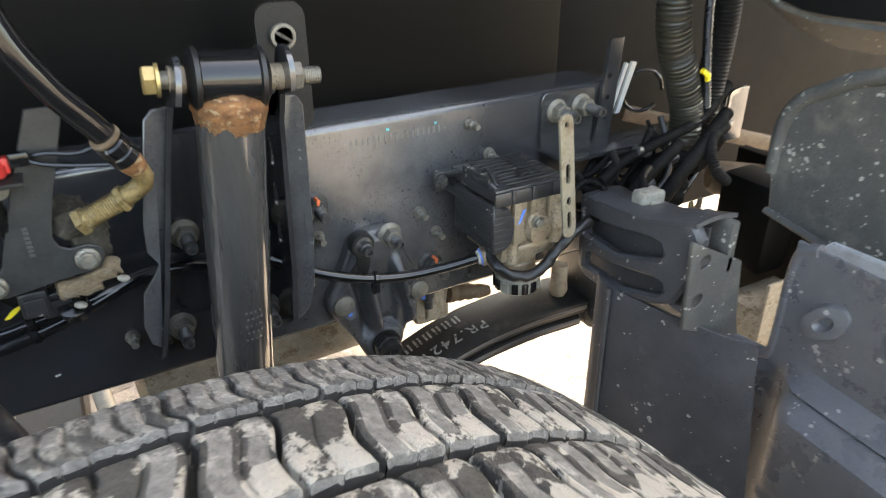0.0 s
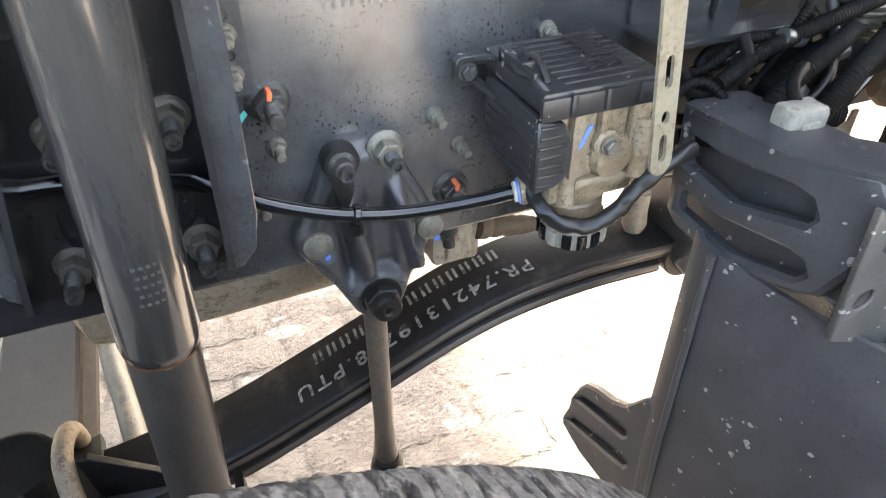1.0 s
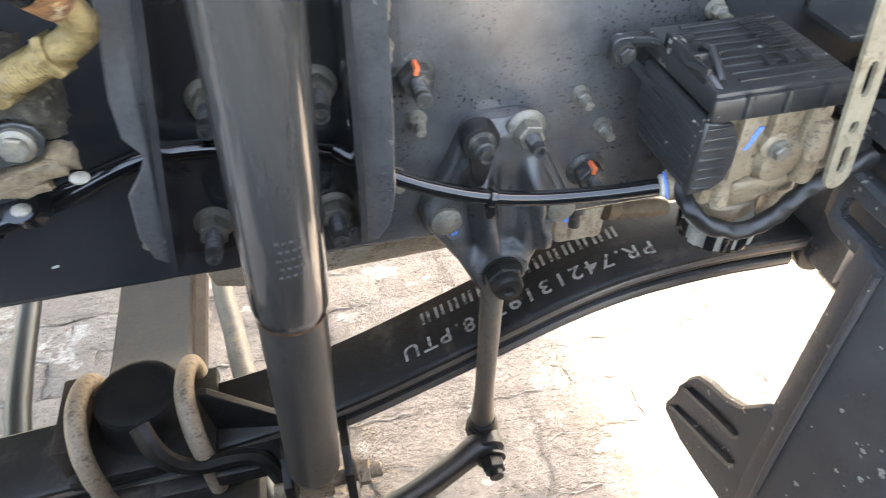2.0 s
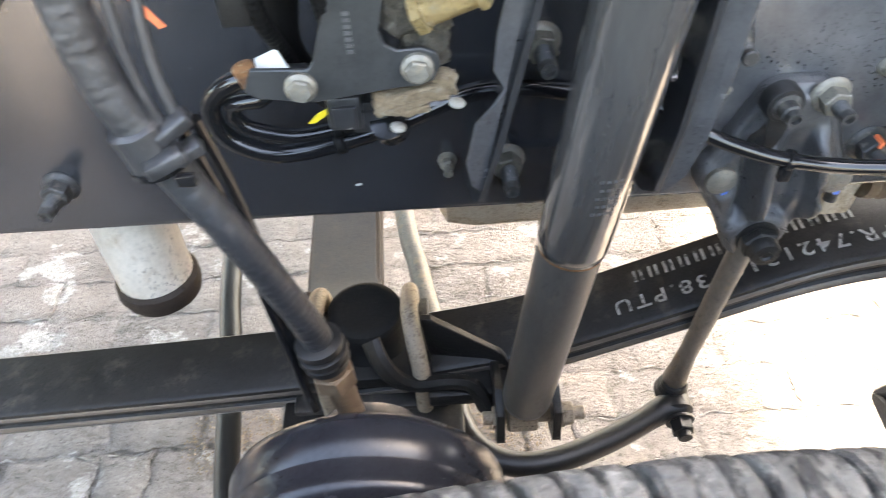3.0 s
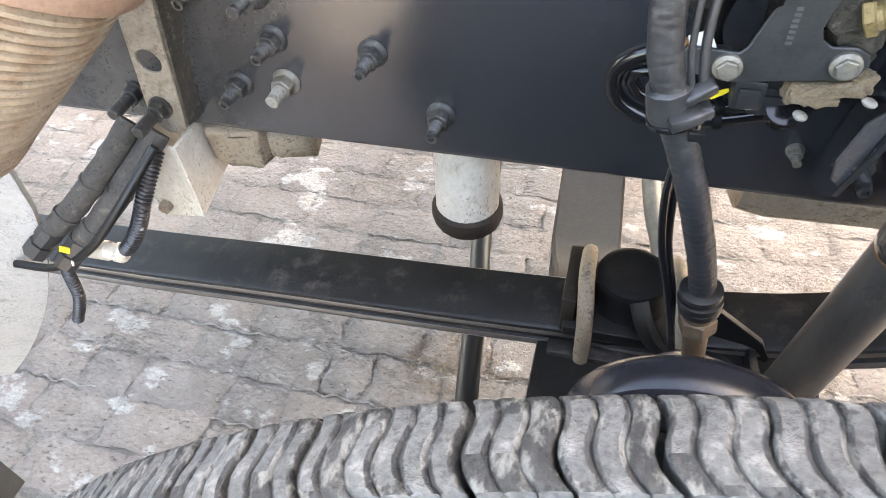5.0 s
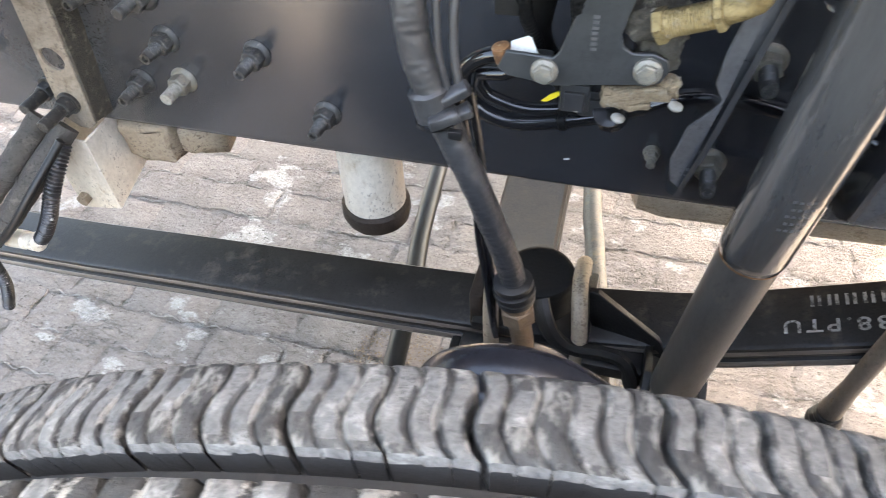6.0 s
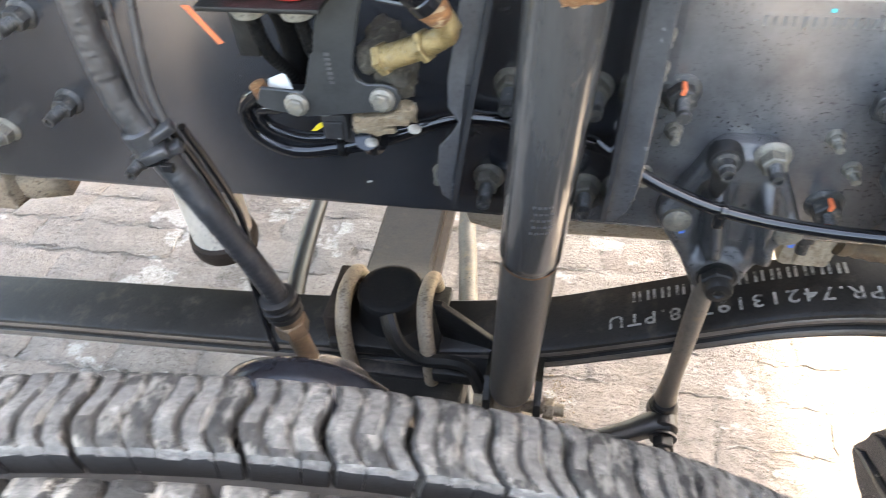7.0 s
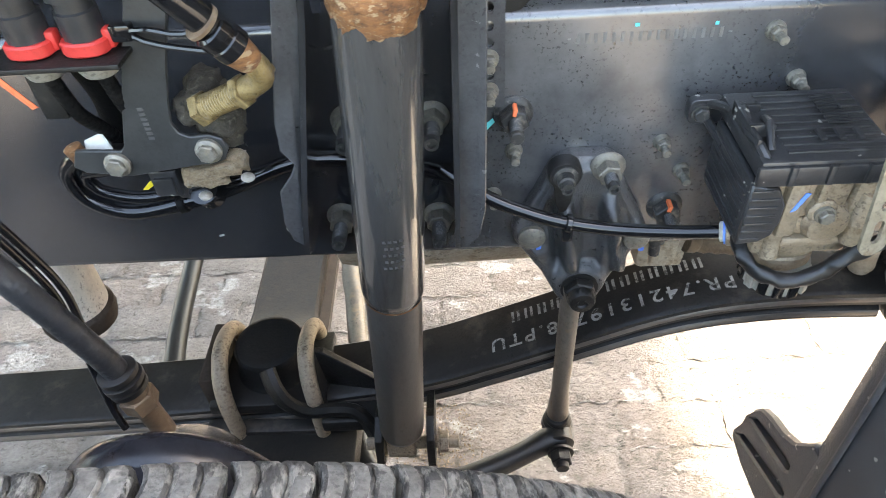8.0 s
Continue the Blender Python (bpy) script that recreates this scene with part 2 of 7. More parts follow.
def stone_material(name, dark, light, plaster, per_piece, crack):
    """Worn paving in world space: rough tone, ragged dark cracks, pits and pale smeared plaster."""
    m = bpy.data.materials.new(name)
    m.use_nodes = True
    nt = m.node_tree
    n, ln = nt.nodes, nt.links
    bsdf = n["Principled BSDF"]
    geo = n.new("ShaderNodeNewGeometry")
    def noise_node(s, detail, rgh, stretch=(1, 1, 1), distort=0.0):
        mp = n.new("ShaderNodeMapping")
        mp.inputs["Scale"].default_value = stretch
        ln.new(geo.outputs["Position"], mp.inputs["Vector"])
        x = n.new("ShaderNodeTexNoise")
        x.inputs["Scale"].default_value, x.inputs["Detail"].default_value, x.inputs["Roughness"].default_value, x.inputs["Distortion"].default_value = s, detail, rgh, distort
        ln.new(mp.outputs[0], x.inputs["Vector"])
        return x.outputs["Fac"]
    def ramp(src, lo, hi, a=0.0, b=1.0):
        x = n.new("ShaderNodeMapRange")
        for key, v in (("From Min", lo), ("From Max", hi), ("To Min", a), ("To Max", b)):
            x.inputs[key].default_value = v
        ln.new(src, x.inputs["Value"])
        return x.outputs[0]
    def math2(op, a, b):
        x = n.new("ShaderNodeMath")
        x.operation = op
        for sock, val in zip(x.inputs, (a, b)):
            if isinstance(val, (int, float)):
                sock.default_value = val
            else:
                ln.new(val, sock)
        return x.outputs[0]
    def mix(fac, a, b):
        x = n.new("ShaderNodeMix")
        x.data_type = "RGBA"
        ln.new(fac, x.inputs[0])
        for sock, val in ((x.inputs[6], a), (x.inputs[7], b)):
            if isinstance(val, tuple):
                sock.default_value = (*val, 1)
            else:
                ln.new(val, sock)
        return x.outputs[2]
    tone = noise_node(9.0, 9.0, 0.72, (1, 1.5, 1))
    col = mix(ramp(tone, 0.36, 0.64), dark, light)
    if per_piece:
        oi = n.new("ShaderNodeObjectInfo")
        col = mix(ramp(oi.outputs["Random"], 0, 1, 0, per_piece), col, tuple(v * 0.6 for v in dark))
        warm = n.new("ShaderNodeTexWhiteNoise")
        warm.noise_dimensions = "1D"
        ln.new(oi.outputs["Random"], warm.inputs["W"])
        col = mix(ramp(warm.outputs["Value"], 0.5, 1.0, 0, 0.30), col, (light[0] * 1.05, light[1] * 0.93, light[2] * 0.84))
    patch = noise_node(6.5, 6.0, 0.62, (1, 1.3, 1))
    pf = ramp(patch, 0.575, 0.62, 0.0, 0.8)
    col = mix(pf, col, plaster)
    grain = noise_node(70.0, 10.0, 0.78, (1, 1.6, 1))
    ridge = math2("ABSOLUTE", math2("SUBTRACT", noise_node(16.0, 8.0, 0.66, (0.8, 1.8, 1), 0.4), 0.5), 0.0)
    line = ramp(ridge, 0.030, 0.004)
    where = ramp(noise_node(4.0, 3.0, 0.5), 0.46, 0.60)
    cf = math2("MULTIPLY", math2("MULTIPLY", line, where), crack)
    pitn = noise_node(85.0, 5.0, 0.72, (0.7, 1.5, 1))
    pits = math2("MULTIPLY", ramp(pitn, 0.42, 0.33), 0.75)
    col = mix(ramp(grain, 0.32, 0.68, 0.65, 0.0), col, tuple(v * 0.55 for v in dark))
    col = mix(pits, col, tuple(v * 0.35 for v in dark))
    col = mix(cf, col, tuple(v * 0.22 for v in dark))
    ln.new(col, bsdf.inputs["Base Color"])
    bsdf.inputs["Roughness"].default_value = 0.9
    bsdf.inputs["Specular IOR Level"].default_value = 0.3
    height = math2("ADD", math2("ADD", math2("MULTIPLY", grain, 0.7), math2("MULTIPLY", cf, -0.6)), math2("ADD", math2("MULTIPLY", pits, -0.5), math2("MULTIPLY", tone, 0.8)))
    bp = n.new("ShaderNodeBump")
    bp.inputs["Strength"].default_value, bp.inputs["Distance"].default_value = 1.0, 0.016
    ln.new(height, bp.inputs["Height"])
    ln.new(bp.outputs[0], bsdf.inputs["Normal"])
    return m


STONE = stone_material("paving_stone", (0.262, 0.228, 0.200), (0.385, 0.343, 0.306), (0.60, 0.57, 0.525), 0.25, 0.35)
GROUT = stone_material("sandy_joint", (0.20, 0.176, 0.152), (0.36, 0.325, 0.29), (0.54, 0.51, 0.465), 0.0, 0.3)
GRAVEL = material("brown_grit", (0.15, 0.11, 0.072), (0.32, 0.255, 0.19), 0.95, 0, 90, 400, 0.3, 0.3, (0.36, 0.32, 0.265), 60.0, 0.3, spec=0.1, rough_var=0.04)
TAPE = material("dusty_cloth_tape", (0.036, 0.033, 0.029), (0.068, 0.062, 0.055), 0.75, 0.0, 60, 300, 0.8, 0.42, (0.15, 0.135, 0.112), 70.0, 0.3, chips=0.8)
CLEAR = material("pale_connector_plastic", (0.16, 0.15, 0.125), (0.26, 0.245, 0.21), 0.4, 0, 70, 300, 0.2, 0.45, (0.14, 0.11, 0.075), 60.0, 0.25, chips=0.6)
BODY = material("blocker_paint", (0.03, 0.03, 0.03), (0.05, 0.05, 0.05), 0.6, 0, 5, 90, 0.1, 0.2, (0.12, 0.11, 0.1))
RUSTY = material("rust_brown_steel", (0.07, 0.045, 0.028), (0.15, 0.10, 0.06), 0.55, 0.1, 50, 260, 0.5, 0.4, (0.24, 0.19, 0.13), 60.0, 0.25)
STOP_RUBBER = material("bump_stop_rubber", (0.005, 0.005, 0.005), (0.010, 0.0097, 0.009), 0.7, 0.0, 60, 260, 0.4, 0.3, (0.035, 0.03, 0.026), 50.0, 0.3, spec=0.25)
TYRE_MUD = material("clay_smeared_tread", (0.050, 0.046, 0.040), (0.105, 0.098, 0.086), 0.85, 0.0, 90, 240, 1.0, 0.58, (0.60, 0.555, 0.475), 30.0, 0.07, per_piece=0.3, relief=0.008, chips=1.0)
PINK_RUST = material("brown_rust_cap", (0.20, 0.115, 0.08), (0.33, 0.21, 0.155), 0.6, 0.1, 22, 240, 0.5, 0.45, (0.40, 0.29, 0.20), 18.0, 0.3, chips=0.7)
FORGED = material("black_forged_steel", (0.0065, 0.0063, 0.006), (0.013, 0.0122, 0.0112), 0.45, 0.0, 60, 200, 0.5, 0.26, (0.055, 0.044, 0.033), 60.0, 0.3, chips=0.6, spec=0.35)
GLOSS_BRACKET = material("glossy_bracket_paint", (0.020, 0.0205, 0.022), (0.032, 0.0325, 0.034), 0.12, 0.0, 30, 120, 0.25, 0.2, (0.12, 0.115, 0.108), 60, 0.5, rough_var=0.05, spec=1.0, coat=0.6, chips=0.5)
GREY_TAN = material("dusty_brown_bracket", (0.17, 0.14, 0.11), (0.29, 0.25, 0.20), 0.6, 0.05, 45, 240, 0.5, 0.50, (0.13, 0.095, 0.065), 40.0, 0.3, chips=1.0)
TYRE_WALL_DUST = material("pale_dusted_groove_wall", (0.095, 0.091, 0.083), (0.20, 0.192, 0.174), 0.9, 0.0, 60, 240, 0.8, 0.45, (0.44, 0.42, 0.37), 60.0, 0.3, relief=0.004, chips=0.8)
# lighter than the flap plastic: sky reflection on the shell is put into colour
SHELL = material("scuffed_skylit_plastic", (0.075, 0.077, 0.084), (0.115, 0.117, 0.124), 0.30, 0.0, 16, 420, 0.3, 0.30, (0.20, 0.198, 0.19), 22.0, 0.5, specks=0.9, chips=0.6, spec=0.7)
PLATE = material("dark_grey_plate_paint", (0.020, 0.0205, 0.020), (0.033, 0.0335, 0.0325), 0.42, 0.0, 40, 260, 0.1, 0.2, (0.10, 0.094, 0.082), 60.0, 0.4, chips=0.6)
BRONZE = material("clay_smeared_bronze", (0.13, 0.085, 0.034), (0.33, 0.24, 0.11), 0.33, 0.5, 150, 420, 0.8, 0.34, (0.36, 0.31, 0.23), 140.0, 0.2, chips=0.9, relief=0.002)
MUDDY = material("caked_dark_mud", (0.030, 0.025, 0.019), (0.10, 0.083, 0.060), 0.6, 0.0, 120, 420, 1.0, 0.40, (0.27, 0.235, 0.18), 130.0, 0.2, chips=1.0, relief=0.006)
LOOM = material("dull_loom_cover", (0.0030, 0.0030, 0.0031), (0.0060, 0.0058, 0.0056), 0.62, 0.0, 60, 300, 0.4, 0.18, (0.028, 0.025, 0.021), 60.0, 0.3, spec=0.12, chips=0.5)
GUARD_GREY = material("pale_dusty_guard", (0.30, 0.29, 0.27), (0.44, 0.43, 0.405), 0.6, 0.0, 30, 240, 0.4, 0.42, (0.22, 0.195, 0.165), 30.0, 0.35, chips=0.8)
MORTAR = stone_material("mortar_bead", (0.33, 0.30, 0.268), (0.47, 0.435, 0.395), (0.58, 0.55, 0.505), 0.0, 0.1)
OLD_PRINT = material("faded_old_print", (0.046, 0.045, 0.044), (0.078, 0.076, 0.072), 0.5, 0.0, 90, 400, 0.1, 0.4, (0.05, 0.048, 0.045), 80.0, 0.4)


# ---- building helpers ----
BASE = {}


def finish(name, bm, mat, parent=None, angle=38):
    bmesh.ops.recalc_face_normals(bm, faces=bm.faces[:])
    if parent is not None:
        base = BASE[parent]
    else:
        lo = Vector([min(v.co[i] for v in bm.verts) for i in range(3)])
        hi = Vector([max(v.co[i] for v in bm.verts) for i in range(3)])
        base = Vector(((lo.x + hi.x) / 2, (lo.y + hi.y) / 2, lo.z))
    bmesh.ops.translate(bm, verts=bm.verts[:], vec=-base)
    me = bpy.data.meshes.new(name)
    bm.to_mesh(me)
    bm.free()
    me.polygons.foreach_set("use_smooth", [True] * len(me.polygons))
    me.set_sharp_from_angle(angle=radians(angle))
    me.materials.append(mat)
    ob = new(name, me)
    BASE[ob] = base
    if parent is None:
        ob.location = base
    else:
        ob.parent = parent
    return ob


def thing(name, at, label, category, group="", kind=""):
    ob = new(name)
    ob.location = at
    ob.empty_display_size = 0.02
    BASE[ob] = Vector(at)
    return tagged(ob, label, category, group, kind)


def part(name, bm, mat, parent, label="", angle=38):
    ob = finish(name, bm, mat, parent, angle)
    return tagged(ob, label)


def solid(name, bm, mat, label, category, group="", kind="", angle=38):
    return tagged(finish(name, bm, mat, None, angle), label, category, group, kind)


def B():
    return bmesh.new()


def bevelled(bm, geom_edges, w, seg=2):
    if w > 0:
        bmesh.ops.bevel(bm, geom=geom_edges, offset=w, segments=seg, affect="EDGES", profile=0.5, clamp_overlap=True)


def box(bm, x0, x1, y0, y1, z0, z1, w=0.0, m=None, seg=2):
    tmp = bmesh.new()
    r = bmesh.ops.create_cube(tmp, size=1.0)
    for v in r["verts"]:
        v.co = Vector(((x0 + x1) / 2 + v.co.x * (x1 - x0), (y0 + y1) / 2 + v.co.y * (y1 - y0), (z0 + z1) / 2 + v.co.z * (z1 - z0)))
    bevelled(tmp, tmp.edges[:], w, seg)
    merge(bm, tmp, m)
    return bm


def merge(bm, tmp, m=None):
    if m is not None:
        bmesh.ops.transform(tmp, matrix=m, verts=tmp.verts[:])
    me = bpy.data.meshes.new("tmp")
    tmp.to_mesh(me)
    tmp.free()
    bm.from_mesh(me)
    bpy.data.meshes.remove(me)


def plate(bm, outer, holes, to3, push, w=0.0, m=None):
    """A flat plate: outline and holes in (u, v), laid out by to3, given thickness by the vector push."""
    tmp = bmesh.new()
    edges = []
    for loop in [outer, *holes]:
        vs = [tmp.verts.new(to3(u, v)) for u, v in loop]
        edges += [tmp.edges.new((vs[i], vs[(i + 1) % len(vs)])) for i in range(len(vs))]
    if holes:
        bmesh.ops.triangle_fill(tmp, edges=edges, use_beauty=True, use_dissolve=False)
    else:
        tmp.faces.new([e.verts[0] for e in edges]) if False else bmesh.ops.contextual_create(tmp, geom=edges)
    faces = tmp.faces[:]
    ex = bmesh.ops.extrude_face_region(tmp, geom=faces)
    vs = [g for g in ex["geom"] if isinstance(g, bmesh.types.BMVert)]
    bmesh.ops.translate(tmp, verts=vs, vec=Vector(push))
    bmesh.ops.recalc_face_normals(tmp, faces=tmp.faces[:])
    if w > 0:
        rim = [e for e in tmp.edges if len(e.link_faces) == 2 and e.calc_face_angle(0) > 0.9]
        bevelled(tmp, rim, w, 1)
    merge(bm, tmp, m)
    return bm


def circle(cx, cy, r, n=16, ry=None, a0=0.0, a1=360.0):
    ry = r if ry is None else ry
    full = abs(a1 - a0) >= 360
    k = n if full else n - 1
    return [(cx + r * math.cos(radians(a0 + (a1 - a0) * i / k)), cy + ry * math.sin(radians(a0 + (a1 - a0) * i / k))) for i in range(n)]


def slot(cx, cy, w, h, n=12):
    """A rounded slot, w wide and h high."""
    r = min(w, h) / 2
    if h >= w:
        top = circle(cx, cy + h / 2 - r, r, n // 2, a0=0, a1=180)
        return top + circle(cx, cy - h / 2 + r, r, n // 2, a0=180, a1=359.9)
    right = circle(cx + w / 2 - r, cy, r, n // 2, a0=-90, a1=90)
    return right + circle(cx - w / 2 + r, cy, r, n // 2, a0=90, a1=270)


def rrect(x0, x1, y0, y1, r, n=4):
    out = []
    for cx, cy, a in ((x1 - r, y1 - r, 0), (x0 + r, y1 - r, 90), (x0 + r, y0 + r, 180), (x1 - r, y0 + r, 270)):
        out += circle(cx, cy, r, n, a0=a, a1=a + 90)
    return out


def XZ(y):
    return lambda u, v: Vector((u, y, v))


def YZ(x):
    return lambda u, v: Vector((x, u, v))


def XY(z):
    return lambda u, v: Vector((u, v, z))


def axes_for(d):
    d = Vector(d).normalized()
    a = d.orthogonal().normalized()
    return d, a, d.cross(a)


def lathe(bm, prof, at, axis, n=24, sx=1.0, sy=1.0):
    """Rings of (radius, height) round an axis from a point."""
    d, a, b = axes_for(axis)
    at = Vector(at)
    rings = []
    for r, h in prof:
        if r < 1e-6:
            rings.append([bm.verts.new(at + d * h)])
        else:
            rings.append([bm.verts.new(at + d * h + (a * math.cos(2 * math.pi * i / n) * sx + b * math.sin(2 * math.pi * i / n) * sy) * r) for i in range(n)])
    for p, q in zip(rings, rings[1:]):
        for i in range(n):
            j = (i + 1) % n
            if len(p) == 1 and len(q) == 1:
                continue
            if len(p) == 1:
                bm.faces.new((p[0], q[i], q[j]))
            elif len(q) == 1:
                bm.faces.new((p[i], p[j], q[0]))
            else:
                bm.faces.new((p[i], p[j], q[j], q[i]))
    for end in (rings[0], rings[-1]):
        if len(end) > 2:
            bm.faces.new(end)
    return bm


def rod(bm, p, q, r0, r1=None, n=16, bev=0.0):
    p, q = Vector(p), Vector(q)
    r1 = r0 if r1 is None else r1
    h = (q - p).length
    if bev:
        prof = [(max(r0 - bev, 1e-4), 0), (r0, bev), (r1, h - bev), (max(r1 - bev, 1e-4), h)]
    else:
        prof = [(r0, 0), (r1, h)]
    return lathe(bm, prof, p, q - p, n)


def hexa(bm, p, q, r, bev=0.001):
    return rod(bm, p, q, r, None, 6, bev)


def smooth_path(pts, step=0.006):
    pts = [Vector(p) for p in pts]
    ext = [pts[0] * 2 - pts[1], *pts, pts[-1] * 2 - pts[-2]]
    out = []
    for i in range(1, len(ext) - 2):
        a, b, c, d = ext[i - 1:i + 3]
        k = max(2, int((c - b).length / step))
        for j in range(k):
            t = j / k
            out.append(0.5 * ((2 * b) + (c - a) * t + (2 * a - 5 * b + 4 * c - d) * t * t + (3 * b - a - 3 * c + d) * t ** 3))
    out.append(pts[-1])
    return out


def tube(bm, pts, r, n=12, step=0.008, ribs=None, flat=None, straight=False):
    """A round bar swept along a smooth path; ribs = (pitch, depth) makes it corrugated; flat = (sx, sy) squashes it."""
    path = [Vector(p) for p in pts] if straight else smooth_path(pts, step if not ribs else ribs[0] / 4)
    up = None
    rings, run = [], 0.0
    for i, p in enumerate(path):
        d = (path[min(i + 1, len(path) - 1)] - path[max(i - 1, 0)]).normalized()
        if up is None:
            up = d.orthogonal().normalized()
        up = (up - d * up.dot(d)).normalized()
        side = d.cross(up)
        if i:
            run += (p - path[i - 1]).length
        rr = r(run) if callable(r) else r
        if ribs:
            rr += ribs[1] * (0.5 + 0.5 * math.copysign(abs(math.sin(2 * math.pi * run / ribs[0])) ** 0.6, math.sin(2 * math.pi * run / ribs[0])))
        fx, fy = flat or (1, 1)
        rings.append([bm.verts.new(p + (up * math.cos(2 * math.pi * k / n) * fx + side * math.sin(2 * math.pi * k / n) * fy) * rr) for k in range(n)])
    for a, b in zip(rings, rings[1:]):
        for k in range(n):
            bm.faces.new((a[k], a[(k + 1) % n], b[(k + 1) % n], b[k]))
    bm.faces.new(rings[0])
    bm.faces.new(rings[-1])
    return bm


def roughen(bm, amount, freq):
    for v in bm.verts:
        v.co += Vector(noise.noise_vector(v.co * freq)) * amount
    return bm


def sheet(bm, rows, thick):
    """A curved sheet through rows of points, given a thickness away from its normal."""
    grid = [[bm.verts.new(p) for p in row] for row in rows]
    faces = []
    for a, b in zip(grid, grid[1:]):
        for i in range(len(a) - 1):
            faces.append(bm.faces.new((a[i], a[i + 1], b[i + 1], b[i])))
    bmesh.ops.recalc_face_normals(bm, faces=faces)
    bmesh.ops.solidify(bm, geom=faces, thickness=thick)
    return bm


# ---- ground ----
RAIL_LOW, RAIL_TOP = 0.8125, 1.081
g = B()
gv = [g.verts.new(p) for p in ((-400, -400, -0.005), (400, -400, -0.005), (400, 400, -0.005), (-400, 400, -0.005))]
g.faces.new(gv)
ground = finish("ground", g, GROUT)
tagged(ground, "sand and mortar bed between worn grey paving stones", "ground", kind="structure")

# ---- chassis rail ----
rail = thing("chassis_rail", (-0.9, 0.03, RAIL_LOW), "black painted steel truck chassis rail, dusty, with painted-in pale sheen", "chassis rail")
R = 0.010
turn = [radians(18 * i) for i in range(6)]
prof = [(R - R * math.cos(a), RAIL_LOW + R - R * math.sin(a)) for a in turn] + [(0.075, RAIL_LOW), (0.075, RAIL_LOW + 0.008), (0.008, RAIL_LOW + 0.008),
        (0.008, RAIL_TOP - 0.008), (0.075, RAIL_TOP - 0.008), (0.075, RAIL_TOP)] + [(R - R * math.cos(a), RAIL_TOP - R + R * math.sin(a)) for a in reversed(turn)]
b = B()
plate(b, prof, [], lambda u, v: Vector((-2.6, u, v)), (2.935, 0, 0))
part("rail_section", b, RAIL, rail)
# stamped identification row, kept as plain bars
b = B()
for i in range(19):
    cx = -0.0665 + i * 0.1335 / 18
    hgt = 0.0013 if i in (0, 18) else 0.0088
    box(b, cx - 0.0014, cx + 0.0014, -0.0005, 0.0006, 1.0525 - hgt / 2 + 0.002, 1.0525 + hgt / 2 + 0.002)
tagged(part("stamped_row", b, STAMP, rail, "row of small stamped bars in bare metal"), kind="stuff")
for nm, pts, mt in (("paint_mark", [(-0.572, 1.052), (-0.5645, 1.052), (-0.540, 1.015), (-0.546, 1.013)], ORANGE),
                    ("paint_mark", [(-0.146, 0.968), (-0.131, 0.981), (-0.129, 0.977), (-0.141, 0.964)], CYAN),
                    ("paint_mark", [(-0.013, 1.066), (-0.009, 1.066), (-0.009, 1.063), (-0.013, 1.063)], CYAN),
                    ("paint_mark", [(0.053, 1.064), (0.056, 1.064), (0.056, 1.061), (0.053, 1.061)], CYAN),
                    ("paint_mark", [(-0.420, 0.8535), (-0.4145, 0.8545), (-0.4145, 0.8525), (-0.420, 0.8515)], WHITE)):
    b = B()
    plate(b, pts, [], XZ(-0.0006), (0, 0.0010, 0))
    part(nm, b, mt, rail)

# inner side above the rail: engine cover, liner, added blocks and sheets against light
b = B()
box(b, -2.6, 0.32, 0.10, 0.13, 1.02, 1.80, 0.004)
solid("engine_side_cover", b, SHADE_BLACK, "near-black engine side cover above the rail, shade in its colour", "cover")
# added out of view: cab-sized block that casts the shade on wheel and paving
b = B()
box(b, -0.75, 1.57, -0.24, 2.1, 1.80, 3.1, 0.05)
box(b, -3.2, -0.75, -0.24, 2.1, 1.80, 3.1, 0.05)
solid("cab_underside", b, BODY, "unseen cab-sized block, added to shade the wheel and paving", "cab")
# near-black sheet added to stand for the dark cavity behind the wiring
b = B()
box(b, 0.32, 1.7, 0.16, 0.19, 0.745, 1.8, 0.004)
solid("bulkhead_panel", b, SHADE_BLACK, "added near-black sheet for the darkness behind the wheel arch", "panel")
# unseen mass added in the engine space, keeping far-side sky off the axle
sky_blocker = thing("engine", (-0.6, 0.8, 0.66), "unseen engine block between the chassis rails, added to keep sky light out", "engine")
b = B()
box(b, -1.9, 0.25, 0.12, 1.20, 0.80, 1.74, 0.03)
part("block", b, SHADE_BLACK, sky_blocker)
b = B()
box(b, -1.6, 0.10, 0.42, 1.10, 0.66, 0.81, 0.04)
part("sump", b, SHADE_BLACK, sky_blocker)
# added out of view so that the left rail reflects something dark
b = B()
box(b, -1.47, -1.44, -1.20, -0.26, 0.14, 1.10, 0.004)
solid("wheel_arch_wall", b, BODY, "unseen dark panel, added to darken what the rail reflects", "panel", kind="structure")
liner = thing("wheel_arch_liner", (0.5, -0.3, 1.14), "dark plastic wheel arch liner with a dusty lower lip", "liner")
b = B()
rows = [[Vector((0.47 + 0.25 * (z - 1.14) + 0.02 * math.sin(y * 9), y, z + (0.10 * max(0.0, (y + 0.22) / 0.2) ** 2 if z < 1.3 else 0) + (0.012 * (-y - 0.3)))) for y in [-0.85 + 0.83 * i / 20 for i in range(21)]] for z in (1.185, 1.20, 1.25, 1.32, 1.45, 1.6, 1.8)]
sheet(b, rows, 0.006)
part("liner_panel", b, SHADE_BLACK, liner)
b = B()
